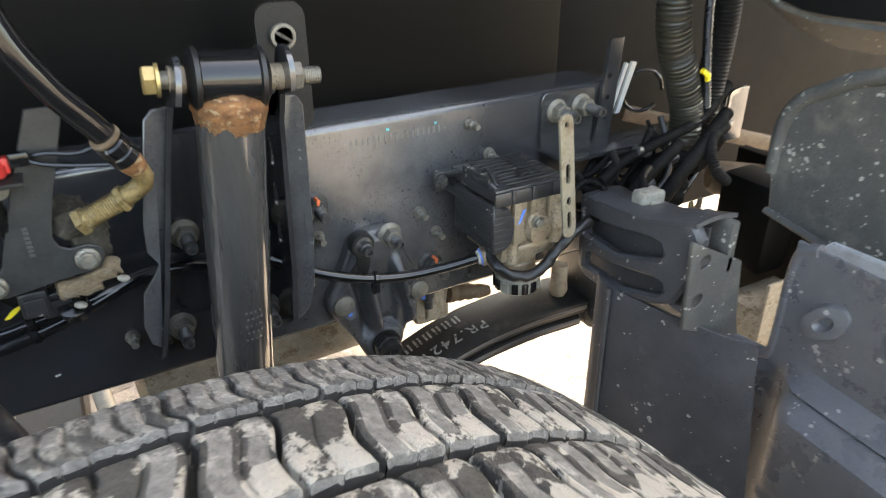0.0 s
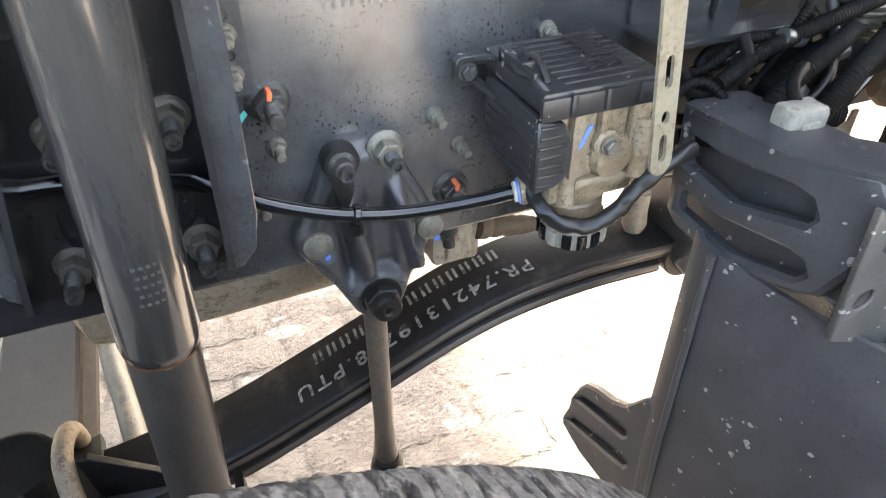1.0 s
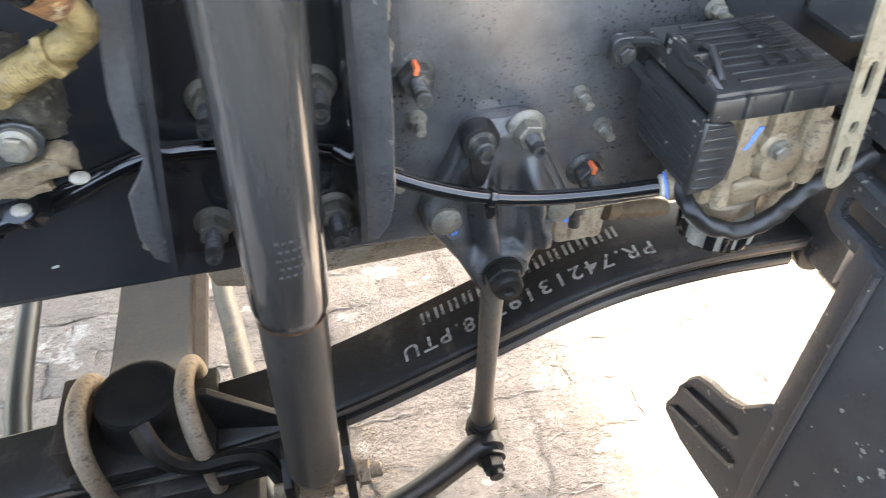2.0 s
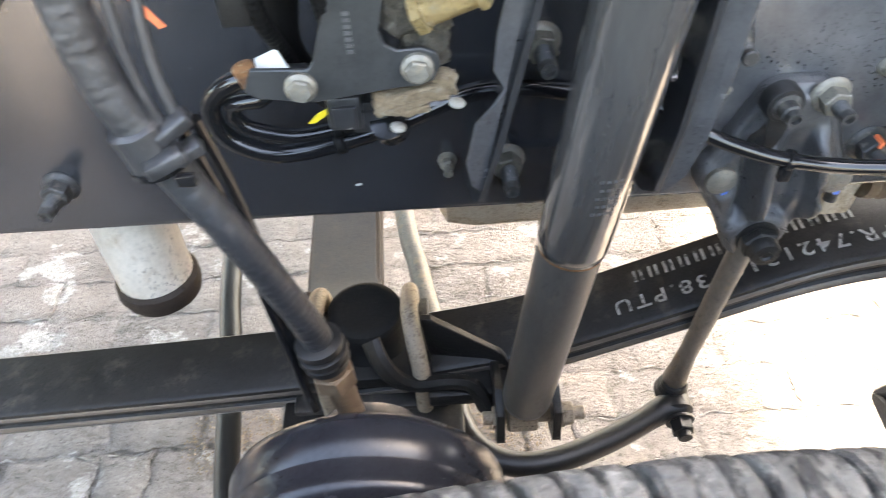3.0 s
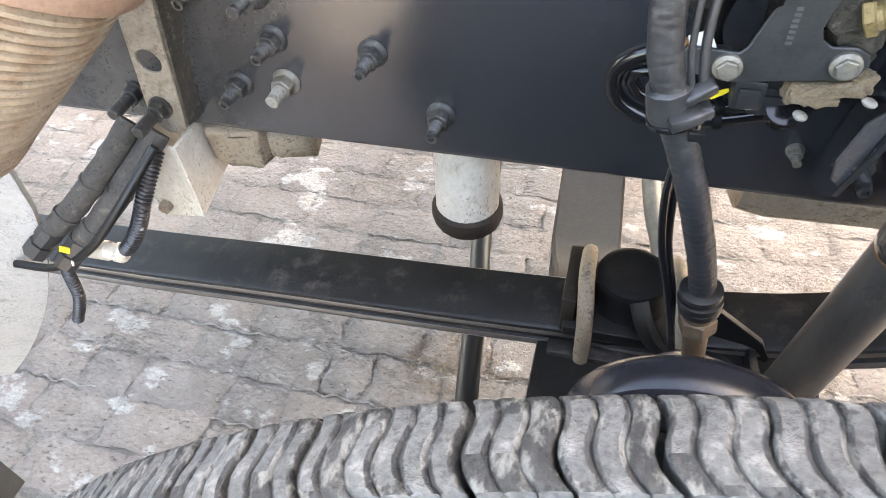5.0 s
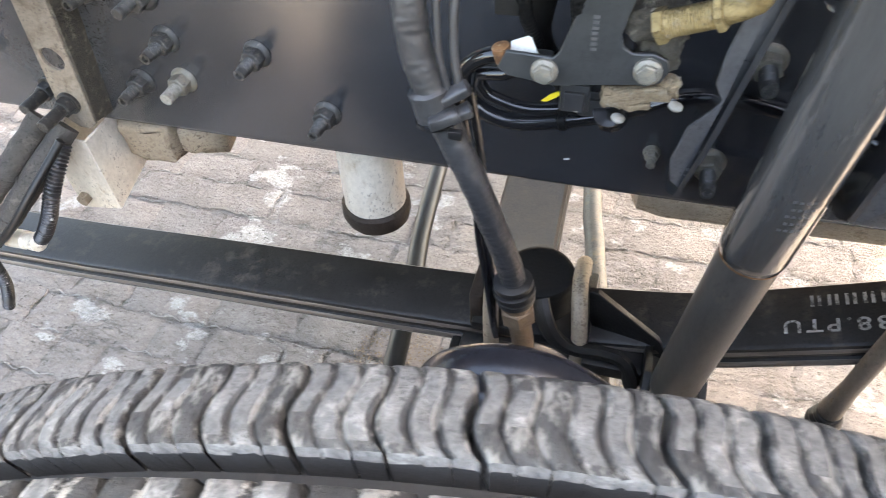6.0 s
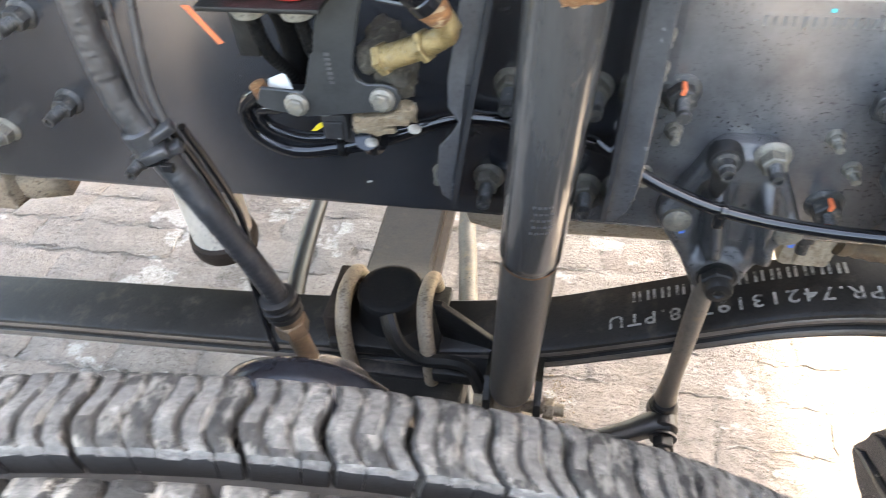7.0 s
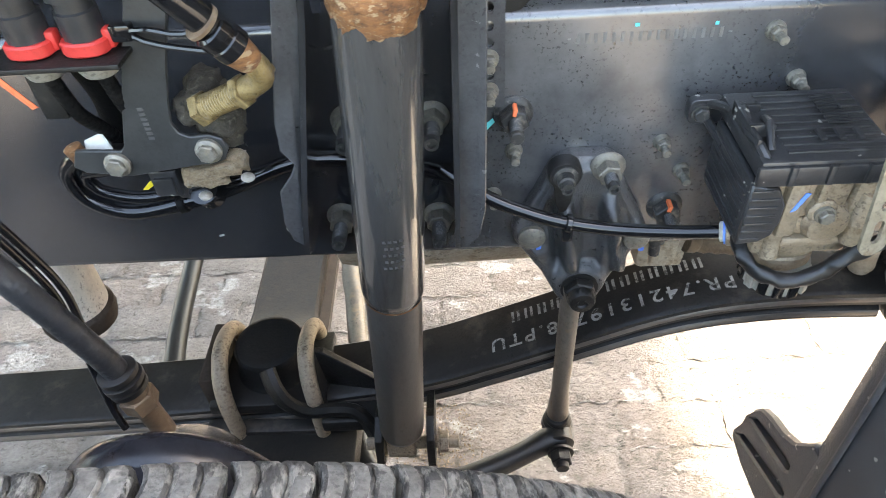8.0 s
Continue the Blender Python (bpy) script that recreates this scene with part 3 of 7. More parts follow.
rows = [[Vector((0.465 + 0.03 * k, y, 1.182 - 0.036 * k / 2 + 0.10 * max(0.0, (y + 0.22) / 0.2) ** 2 + 0.012 * (-y - 0.3))) for y in [-0.85 + 0.74 * i / 16 for i in range(17)]] for k in range(3)]
sheet(b, rows, 0.006)
part("liner_lip", b, MUD_DUSTY, liner, "grey dusty lower lip")

# ---- bolts ----
BOLTS = {}


def bolt_kind(key, flange, nut, stud, tip, nut_mat, stud_mat, label, spline=True):
    """A bolt along -y from the origin: flange, hexagon nut and stud end."""
    th = thing("flange_bolt", (0, 0, 0), label, "bolt")
    b = B()
    lathe(b, [(flange * 0.98, 0.0), (flange, 0.0012), (flange * 0.9, 0.0035), (nut * 1.02, 0.005)], (0, 0, 0), (0, -1, 0), 20)
    part("flange", b, nut_mat, th)
    b = B()
    hexa(b, (0, -0.004, 0), (0, -0.004 - nut * 1.15, 0), nut, 0.0012)
    part("nut", b, nut_mat, th)
    b = B()
    z = 0.003 + nut * 1.15
    pr = [(stud, z)]
    h = z
    while h < tip - 0.008:
        pr += [(stud, h + 0.0008), (stud * 0.9, h + 0.0014)]
        h += 0.0016
    if spline:
        pr += [(stud * 0.86, tip - 0.007), (stud * 0.86, tip), (stud * 0.55, tip), (stud * 0.5, tip - 0.004), (0, tip - 0.004)]
    else:
        pr += [(stud, tip - 0.001), (stud * 0.85, tip), (0, tip)]
    lathe(b, pr, (0, 0, 0), (0, -1, 0), 14)
    part("stud", b, stud_mat, th, "black splined stud end" if spline else "")
    BOLTS[key] = th
    return th


bolt_kind("rail", 0.0158, 0.0120, 0.0070, 0.042, STUD, STUD, "dusty black flange bolt through the rail web")
bolt_kind("bracket", 0.0165, 0.0125, 0.0075, 0.046, ZINC, STUD, "grey flange nut with black stud on the damper bracket")
bolt_kind("small", 0.0086, 0.0066, 0.0042, 0.022, ZINC, ZINC, "small grey flange screw in the rail", False)
bolt_kind("hanger", 0.0168, 0.0118, 0.0066, 0.036, ZINC, STUD, "grey flange nut on the cast hanger")
bolt_kind("white", 0.0160, 0.0122, 0.0074, 0.040, ZINC, CLEAR, "flange bolt with a white painted end", False)
bolt_kind("red", 0.0182, 0.0132, 0.0064, 0.044, STUD, STUD, "black flange bolt with an orange paint stroke", False)
b = B()
box(b, -0.0052, -0.0012, -0.0210, -0.008, 0.0075, 0.0148, 0.0008, pose(0, 0, 0, 0, 14, 0))
part("paint_stroke", b, ORANGE, BOLTS["red"], "orange paint stroke")

PLACED = [
    ("rail", -0.853, 0.0, 0.943), ("rail", -0.746, 0.0, 0.937), ("rail", -0.908, 0.0, 0.883), ("rail", -0.679, 0.0, 0.871),
    ("white", -0.850, 0.0, 0.892), ("red", -0.862, 0.0, 0.993), ("rail", -0.920, 0.0, 0.996), ("rail", -0.748, 0.0, 1.038), ("rail", -0.66, 0.0, 1.05),
    ("bracket", -0.284, -0.006, 0.878), ("bracket", -0.186, -0.006, 0.874), ("bracket", -0.262, -0.006, 0.990), ("bracket", -0.186, -0.006, 0.990),
    ("red", -0.112, 0.0, 0.986), ("small", -0.111, 0.0, 0.945), ("small", -0.131, 0.0, 0.893), ("small", -0.336, 0.0, 0.876),
    ("small", 0.028, 0.0, 0.947), ("small", 0.052, 0.0, 0.913), ("small", 0.104, 0.0, 1.054), ("red", 0.043, 0.0, 0.868),
    ("small", 0.134, 0.0, 1.008), ("hanger", -0.025, -0.0205, 0.936), ("bracket", 0.239, -0.006, 1.052), ("bracket", 0.281, -0.006, 1.054),
    ("small", -0.134, -0.004, 1.043), ("small", -0.134, -0.004, 1.012),
]
used = set()
for key, x, y, z in PLACED:
    if key in used:
        copy_thing(BOLTS[key], pose(x, y, z, 0, 0 if key == "red" else random.uniform(0, 60), 0))
    else:
        BOLTS[key].matrix_basis = pose(x, y, z, 0, 0 if key == "red" else random.uniform(0, 60), 0)
        used.add(key)

# ---- damper bracket ----
brk = thing("damper_bracket", (-0.22, -0.03, 0.865), "black pressed steel damper bracket bolted to the rail", "bracket")


def left_x(z):
    return -0.263 + (z - 1.13) * 0.185


def right_x(z):
    return -0.164 + (z - 1.13) * 0.025


b = B()
plate(b, [(-0.318, 0.848), (-0.155, 0.848), (-0.166, 1.10), (-0.268, 1.10)], [rrect(-0.284, -0.184, 0.888, 0.936, 0.016), circle(-0.222, 1.05, 0.016, 14)], XZ(-0.006), (0, 0.0055, 0))
part("back_plate", b, GLOSS_BRACKET, brk)
side = [(-0.002, 0.850), (-0.040, 0.862), (-0.066, 0.882), (-0.080, 0.95), (-0.086, 1.12), (-0.098, 1.150)]
ear = circle(-0.112, 1.172, 0.0245, 12, a0=205, a1=10)
side = side + [(-0.1335, 1.160)] + circle(-0.112, 1.174, 0.0235, 10, a0=190, a1=10) + [(-0.084, 1.150), (-0.05, 1.11), (-0.002, 1.09)]
for sgn, fx, holes in ((-1, left_x, []), (1, right_x, [slot(-0.045, z, 0.013, 0.027) for z in (1.118, 1.075, 1.030, 0.985)])):
    b = B()
    plate(b, side, holes, lambda u, v, fx=fx: Vector((fx(v), u, v)), (0.005 * sgn, 0, 0))
    part("side_flange", b, GLOSS_BRACKET, brk)
b = B()
wing = [(left_x(1.150), 1.150)] + [(left_x(1.146) - 0.017, 1.148), (left_x(1.14) - 0.024, 1.140), (left_x(1.04) - 0.025, 1.04), (left_x(1.01) - 0.021, 1.013), (left_x(1.0) - 0.011, 0.997), (left_x(0.985) - 0.014, 0.985),
        (left_x(0.965) - 0.024, 0.966), (left_x(0.925) - 0.023, 0.925), (left_x(0.90) - 0.015, 0.900), (left_x(0.890) - 0.004, 0.8905), (left_x(0.889), 0.889)]
plate(b, wing, [], lambda u, v: Vector((u, -0.060 - 0.026 * min(1, (v - 0.86) / 0.16), v)), (0, 0.0045, 0), 0.0012)
part("wing", b, FRAME_BLACK, brk)
b = B()
wing = [(right_x(1.146), 1.146), (right_x(1.14) + 0.019, 1.144), (right_x(1.13) + 0.0255, 1.133), (right_x(1.0) + 0.027, 1.0), (right_x(0.93) + 0.028, 0.93), (right_x(0.89) + 0.023, 0.895), (right_x(0.88) + 0.012, 0.880), (right_x(0.878), 0.878)]
plate(b, wing, [], lambda u, v: Vector((u, -0.060 - 0.026 * min(1, (v - 0.86) / 0.16), v)), (0, 0.0045, 0), 0.0012)
part("wing", b, FRAME_BLACK, brk)
# perforated strip between the bracket and the rail
b = B()
plate(b, [(-0.150, 0.995), (-0.1205, 0.995), (-0.1205, 1.105), (-0.150, 1.105)], [circle(-0.134, z, 0.0045, 10) for z in (1.027, 1.057, 1.072, 1.088)], XZ(-0.0045), (0, 0.004, 0))
solid("perforated_strip", b, FRAME_BLACK, "black perforated steel strip on the rail", "strip")
# lug above the rail
lug = thing("lifting_lug", (-0.126, 0.0, 1.08), "black steel lug with a worn ring bush", "lug")
b = B()
plate(b, rrect(-0.153, -0.099, 1.079, 1.218, 0.016), [circle(-0.126, 1.184, 0.010, 14)], XZ(0.004), (0, 0.006, 0))
part("lug_plate", b, FORGED, lug)
b = B()
lathe(b, [(0.0135, 0), (0.0135, 0.006), (0.010, 0.0065), (0.010, 0)], (-0.126, 0.003, 1.184), (0, -1, 0), 20)
part("ring_bush", b, ZINC, lug, "worn zinc ring")
b = B()
box(b, -0.010, 0.010, -0.002, 0.002, -0.0016, 0.0016, 0, pose(-0.126, -0.002, 1.184, 0, 35, 0))
part("split_pin", b, STUD, lug)

# ---- damper ----
shock = thing("shock_absorber", (-0.252, -0.045, 0.5), "dark grey telescopic damper with rusty upper weld", "shock absorber")
TOP, FOOT = Vector((-0.2105, -0.104, 1.172)), Vector((-0.2565, -0.040, 0.505))
ax = (TOP - FOOT).normalized()
PIN = Vector((1, -0.05, -0.075)).normalized()   # the upper bolt


def on_axis(z):
    return FOOT + (TOP - FOOT) * ((z - FOOT.z) / (TOP.z - FOOT.z))


b = B()
L = (on_axis(1.142) - on_axis(0.833)).length
lathe(b, [(0.0288, 0), (0.0302, 0.0015), (0.0314, 0.012), (0.0314, L - 0.012), (0.030, L - 0.003), (0.020, L)], on_axis(0.833), ax, 48)
tube_up = part("dust_tube", b, SHOCK, shock)
b = B()
lathe(b, [(0.0292, 0), (0.0298, 0.001), (0.0298, 0.003), (0.0292, 0.0035)], on_axis(0.8305), ax, 36)
part("rust_ring", b, RUST, tube_up, "thin rusty seam ring")
b = B()
L = (on_axis(0.858) - on_axis(0.535)).length
lathe(b, [(0.010, 0), (0.021, 0.002), (0.0272, 0.008), (0.0288, 0.016), (0.0288, L)], on_axis(0.535), ax, 36)
part("reservoir_tube", b, SHOCK_LOW, shock)
b = B()
rings_w = [(0.0308 + 0.0030 * math.sin(math.pi * i / 9) - 0.010 * max(0, (i - 5) / 4) ** 2, -0.004 + 0.0034 * i) for i in range(10)]
lathe(b, rings_w + [(0.021, 0.030)], on_axis(1.138), ax, 96)
for v in b.verts:
    low = max(0.0, (1.144 - v.co.z) / 0.012)
    v.co.z -= low * (0.004 + 0.008 * noise.noise(Vector((v.co.x, v.co.y, 0.3)) * 90.0))
roughen(b, 0.0022, 130.0)
roughen(b, 0.0014, 330.0)
part("weld_collar", b, RUST, shock, "flaking orange rust at the upper weld")
b = B()
lathe(b, [(0.021, -0.033), (0.0248, -0.030), (0.0248, 0.030), (0.021, 0.033)], TOP, PIN, 32)
part("upper_eye", b, GLOSS, shock)
for d in (-1, 1):
    b = B()
    lathe(b, [(0.024, 0), (0.0278, 0.002), (0.0278, 0.006), (0.021, 0.010), (0.015, 0.012)], TOP + PIN * 0.024 * d, PIN * d, 28)
    part("rubber_bush", b, RUBBER, shock)
    b = B()
    rod(b, TOP + PIN * 0.033 * d, TOP + PIN * 0.050 * d, 0.0118, None, 20)
    part("spacer_sleeve", b, UBOLT, shock)
b = B()
rod(b, TOP - PIN * 0.07, TOP + PIN * 0.084, 0.0078, None, 16, 0.001)
for i in range(9):
    lathe(b, [(0.0072, 0), (0.0084, 0.0006), (0.0072, 0.0012)], TOP + PIN * (0.064 + i * 0.002), PIN, 14)
part("upper_bolt", b, ZINC, shock)
b = B()
lathe(b, [(0.0145, 0), (0.0145, 0.003)], TOP - PIN * 0.057, -PIN, 20)
hexa(b, TOP - PIN * 0.059, TOP - PIN * 0.071, 0.0130, 0.0015)
part("bolt_head", b, BRASS, shock, "yellow zinc bolt head")
b = B()
lathe(b, [(0.0145, 0), (0.0145, 0.003)], TOP + PIN * 0.0515, PIN, 20)
hexa(b, TOP + PIN * 0.054, TOP + PIN * 0.066, 0.0135, 0.0015)
part("upper_nut", b, ZINC, shock)
b = B()
lathe(b, [(0.019, -0.018), (0.021, -0.016), (0.021, 0.016), (0.019, 0.018)], FOOT, (1, 0, 0), 24)
box(b, -0.275, -0.239, -0.060, -0.020, 0.500, 0.540, 0.003)
part("lower_eye", b, UBOLT, shock)
# faded print on the tube, as plain bars
b = B()
for i in range(5):
    for j in range(4):
        ang = radians(-95 + 9 * j + 3 * (i % 2))
        c = on_axis(0.935 - 0.0085 * i)
        o = Vector((math.cos(ang), math.sin(ang), 0)) * 0.0316
        box(b, -0.0014, 0.0014, -0.0001, 0.0002, -0.0014, 0.0014, 0, Matrix.Translation(c + o) @ pose(0, 0, 0, 0, 0, math.degrees(ang) + 90))
tagged(part("faded_print", b, OLD_PRINT, tube_up, "faded plain print bars"), kind="stuff")

# ---- leaf spring ----
PROFILE = [(-1.75, 0.445), (-1.45, 0.448), (-1.25, 0.456), (-1.02, 0.473), (-0.83, 0.484), (-0.66, 0.494), (-0.55, 0.503), (-0.38, 0.517), (-0.22, 0.547), (-0.11, 0.594), (-0.038, 0.624), (0.03, 0.656), (0.10, 0.686), (0.20, 0.701), (0.30, 0.703), (0.36, 0.698)]


def leaf_z(x):
    for (a, za), (c, zc) in zip(PROFILE, PROFILE[1:]):
        if x <= c:
            t = (x - a) / (c - a)
            return za + (zc - za) * t
    return PROFILE[-1][1]


YN, YF = 0.020, 0.122


def leaf(bm, x0, x1, top, thick, yn, yf, edge=0.006):
    n = 90
    rings = []
    for i in range(n + 1):
        x = x0 + (x1 - x0) * i / n
        sm = sum(leaf_z(x + d) for d in (-0.05, -0.025, 0, 0.025, 0.05)) / 5 + top
        pts = [(yn, -thick * 0.5), (yn + 0.001, -edge * 0.6), (yn + edge, 0), (yf - edge, 0), (yf, -edge), (yf, -thick + 0.002), (yf - 0.004, -thick), (yn + 0.004, -thick), (yn, -thick + 0.003)]
        rings.append([bm.verts.new((x, y, sm + dz)) for y, dz in pts])
    m = len(rings[0])
    for a, c in zip(rings, rings[1:]):
        for k in range(m):
            bm.faces.new((a[k], a[(k + 1) % m], c[(k + 1) % m], c[k]))
    bm.faces.new(rings[0])
    bm.faces.new(rings[-1])
    return bm


spring = thing("leaf_spring", (-0.45, 0.07, 0.45), "black parabolic leaf spring with white stencilled numbers", "leaf spring")
top_leaf = part("main_leaf", leaf(B(), -1.75, 0.36, 0.0, 0.024, YN, YF), LEAF, spring)
part("worn_edge", leaf(B(), -1.75, 0.355, -0.0075, 0.011, YN - 0.0012, YN + 0.004, 0.003), LEAF_EDGE, top_leaf, "worn brownish rolled edge")
low_leaf = part("second_leaf", leaf(B(), -1.75, 0.345, -0.030, 0.018, YN + 0.002, YF - 0.002), LEAF, spring)
part("worn_edge", leaf(B(), -1.75, 0.344, -0.034, 0.011, YN + 0.0008, YN + 0.005, 0.003), LEAF_EDGE, low_leaf, "worn brownish rolled edge")
b = B()
lathe(b, [(0.034, -0.052), (0.036, -0.050), (0.036, 0.050), (0.034, 0.052)], (0.385, 0.071, 0.672), (0, 1, 0), 28)
part("spring_eye", b, LEAF, spring)


def lettering(text, size, x0, y0, parent, mat):
    cu = bpy.data.curves.new("lettering", "FONT")
    cu.body, cu.size, cu.extrude, cu.space_character, cu.offset = text, size, 0.0004, 1.285, 0.0003
    tmp = new("lettering", cu)
    bpy.context.view_layer.update()
    me = bpy.data.meshes.new_from_object(tmp.evaluated_get(bpy.context.evaluated_depsgraph_get()))
    bpy.data.objects.remove(tmp)
    bm = bmesh.new()
    bm.from_mesh(me)
    bpy.data.meshes.remove(me)
    bmesh.ops.subdivide_edges(bm, edges=[e for e in bm.edges if e.calc_length() > 0.012], cuts=1)
    for v in bm.verts:
        x = x0 - v.co.x
        sm = sum(leaf_z(x + d) for d in (-0.05, -0.025, 0, 0.025, 0.05)) / 5
        v.co = Vector((x, y0 - v.co.y, sm + 0.0006 + v.co.z))
    return part("stencil_number", bm, mat, parent, "white stencilled part number")


lettering("PR.7421319738.PTU", 0.0285, 0.172, 0.0610, top_leaf, STENCIL)
# the maker's line, kept as plain bars
cx = 0.136
for i in range(14):
    if i != 7:
        b = B()
        for off, wid, v0, v1 in ((0.0038, 0.0034, 0.082, 0.1000), (-0.0038, 0.0034, 0.082, 0.1000)):
            c = cx + off
            zz = [sum(leaf_z(x + d) for d in (-0.05, -0.025, 0, 0.025, 0.05)) / 5 for x in (c - wid / 2, c + wid / 2)]
            plate(b, [(c - wid / 2, v0), (c + wid / 2, v0), (c + wid / 2, v1), (c - wid / 2, v1)], [],
                  lambda u, v, zz=zz, c=c: Vector((u, v, 0.0008 + (zz[0] if u < c else zz[1]))), (0, 0, 0.0006))
        part("stencil_mark", b, STENCIL, top_leaf)
    cx -= 0.0178

# ---- spring seat ----
for x0, x1 in ((-0.499, -0.507), (-0.376, -0.388)):
    b = B()
    tube(b, [(x0, 0.004, 0.40), (x0, 0.004, 0.48), (x0 - 0.001, 0.006, 0.535), ((x0 + x1) / 2, 0.022, 0.571), (x1, 0.060, 0.588), (x1, 0.105, 0.578), (x1, 0.131, 0.545), (x1, 0.135, 0.48), (x1, 0.135, 0.40)], 0.0112, 16)
    solid("u_bolt", b, UBOLT, "clay-coated steel U-bolt over the leaf spring", "bolt", "spring U-bolts")
stop = thing("bump_stop", (-0.446, 0.085, 0.52), "black rubber bump stop on the spring seat", "bump stop")
b = B()
lathe(b, [(0.054, 0.0), (0.055, 0.006), (0.051, 0.012), (0.049, 0.044), (0.050, 0.049), (0.047, 0.055), (0.040, 0.058), (0.034, 0.0565), (0, 0.058)], (-0.446, 0.082, 0.522), (0, 0, 1), 36)
part("rubber_block", b, STOP_RUBBER, stop)
b = B()
box(b, -0.530, -0.365, 0.008, 0.140, 0.508, 0.528, 0.004)
part("clamp_plate", b, FORGED, stop)
b = B()
box(b, -0.535, -0.515, 0.02, 0.125, 0.50, 0.572, 0.004)
part("end_cheek", b, AXLE, stop)
arm = thing("damper_lower_bracket", (-0.3, -0.02, 0.47), "black forged bracket carrying the damper foot", "bracket")
b = B()
tube(b, [(-0.436, 0.026, 0.584), (-0.428, 0.010, 0.570), (-0.416, 0.000, 0.550), (-0.400, -0.002, 0.533), (-0.380, -0.002, 0.525), (-0.345, -0.002, 0.528), (-0.322, -0.004, 0.526), (-0.308, -0.010, 0.514), (-0.298, -0.020, 0.490)], 0.0125, 8, flat=(1.15, 0.80))
part("curved_arm", b, FORGED, arm)
b = B()
plate(b, [(-0.365, 0.500), (-0.375, 0.588), (-0.362, 0.592), (-0.275, 0.548), (-0.262, 0.525), (-0.262, 0.49)], [], lambda u, v: Vector((u, 0.05 - 0.3 * (u + 0.375), v)), (0, 0.010, 0), 0.001)
part("gusset", b, FORGED, arm)
b = B()
box(b, -0.37, -0.25, -0.015, 0.10, 0.492, 0.515, 0.004)
part("foot_plate", b, FORGED, arm)
for x in (-0.290, -0.222):
    b = B()
    plate(b, [(-0.07, 0.49)] + circle(-0.043, 0.505, 0.028, 10, a0=200, a1=340) + [(0.02, 0.50), (0.02, 0.535), (-0.03, 0.548), (-0.06, 0.535)], [], YZ(x), (0.010, 0, 0), 0.0012)
    part("fork", b, FORGED, arm)
b = B()
rod(b, (-0.305, -0.043, 0.505), (-0.180, -0.043, 0.505), 0.0085, None, 14, 0.001)
part("foot_bolt", b, UBOLT, arm)
for x, d in ((-0.196, 1), (-0.291, -1)):
    b = B()
    lathe(b, [(0.0165, 0), (0.0165, 0.003)], (x - 0.013 * d, -0.043, 0.505), (d, 0, 0), 18)
    hexa(b, (x - 0.010 * d, -0.043, 0.505), (x + 0.002 * d, -0.043, 0.505), 0.0145, 0.0012)
    part("foot_nut", b, UBOLT, arm, "rusty hexagon nut")

# ---- axle and rods ----
b = B()
rings = []
for y, zt, x0, x1 in ((-0.20, 0.455, -0.555, -0.335), (-0.02, 0.462, -0.560, -0.33), (0.14, 0.455, -0.562, -0.34), (0.20, 0.43, -0.560, -0.405), (0.27, 0.375, -0.572, -0.436), (0.36, 0.338, -0.585, -0.455), (0.60, 0.325, -0.595, -0.462), (1.7, 0.325, -0.595, -0.462)):
    rings.append([b.verts.new((x, y, z)) for x, z in ((x0, zt - 0.006), (x0 + 0.006, zt), (x1 - 0.006, zt), (x1, zt - 0.006), (x1, zt - 0.025), (x1 - 0.04, zt - 0.035), (x1 - 0.04, zt - 0.09), (x1, zt - 0.10), (x1, zt - 0.12), (x0, zt - 0.12), (x0, zt - 0.10), (x0 + 0.04, zt - 0.09), (x0 + 0.04, zt - 0.035), (x0, zt - 0.025))])
for p, q in zip(rings, rings[1:]):
    for k in range(14):
        b.faces.new((p[k], p[(k + 1) % 14], q[(k + 1) % 14], q[k]))
b.faces.new(rings[0])
b.faces.new(rings[-1])
end = B()
box(end, -0.564, -0.326, -0.205, 0.146, 0.330, 0.466, 0.006)
axle = thing("front_axle", (-0.46, 0.3, 0.2), "brown painted forged axle beam with dropped middle", "axle")
part("axle_beam", b, AXLE, axle)
part("axle_end", end, FORGED, axle, "black forged axle end")
b = B()
box(b, -0.548, -0.345, 0.0, 0.14, 0.452, 0.474, 0.004)
part("spring_pad", b, LEAF, axle, "black spring pad")
b = B()
box(b, -0.565, -0.33, -0.14, 0.02, 0.28, 0.44, 0.02)
solid("steering_knuckle", b, LEAF, "black forged steering knuckle behind the wheel", "knuckle")
b = B()
tube(b, [(-0.562, -0.125, 0.37), (-0.615, -0.115, 0.358), (-0.655, -0.06, 0.352), (-0.69, 0.18, 0.351), (-0.73, 0.46, 0.350), (-0.82, 1.5, 0.35)], 0.0185, 18)
solid("track_rod", b, RUBBER, "black painted round track rod", "rod")
b = B()
tube(b, [(-0.350, 0.17, 0.345), (-0.383, 0.37, 0.338), (-0.415, 0.60, 0.335), (-0.50, 1.6, 0.33)], 0.0185, 18)
solid("drag_link", b, ROD, "dusty brown round steel link rod", "rod")
cyl = thing("white_cylinder", (-0.667, 0.06, 0.68), "cream painted round housing with a perished rubber rim", "housing")
b = B()
lathe(b, [(0.041, 0), (0.041, 0.30)], (-0.672, 0.064, 0.674), (0.02, 0, 1), 32)
part("cylinder_body", b, CREAM, cyl)
b = B()
lathe(b, [(0.030, -0.006), (0.044, -0.002), (0.047, 0.010), (0.046, 0.022), (0.0415, 0.026)], (-0.672, 0.064, 0.662), (0.02, 0, 1), 32)
roughen(b, 0.0012, 120)
part("rubber_rim", b, AXLE, cyl, "perished brown-black rubber rim")

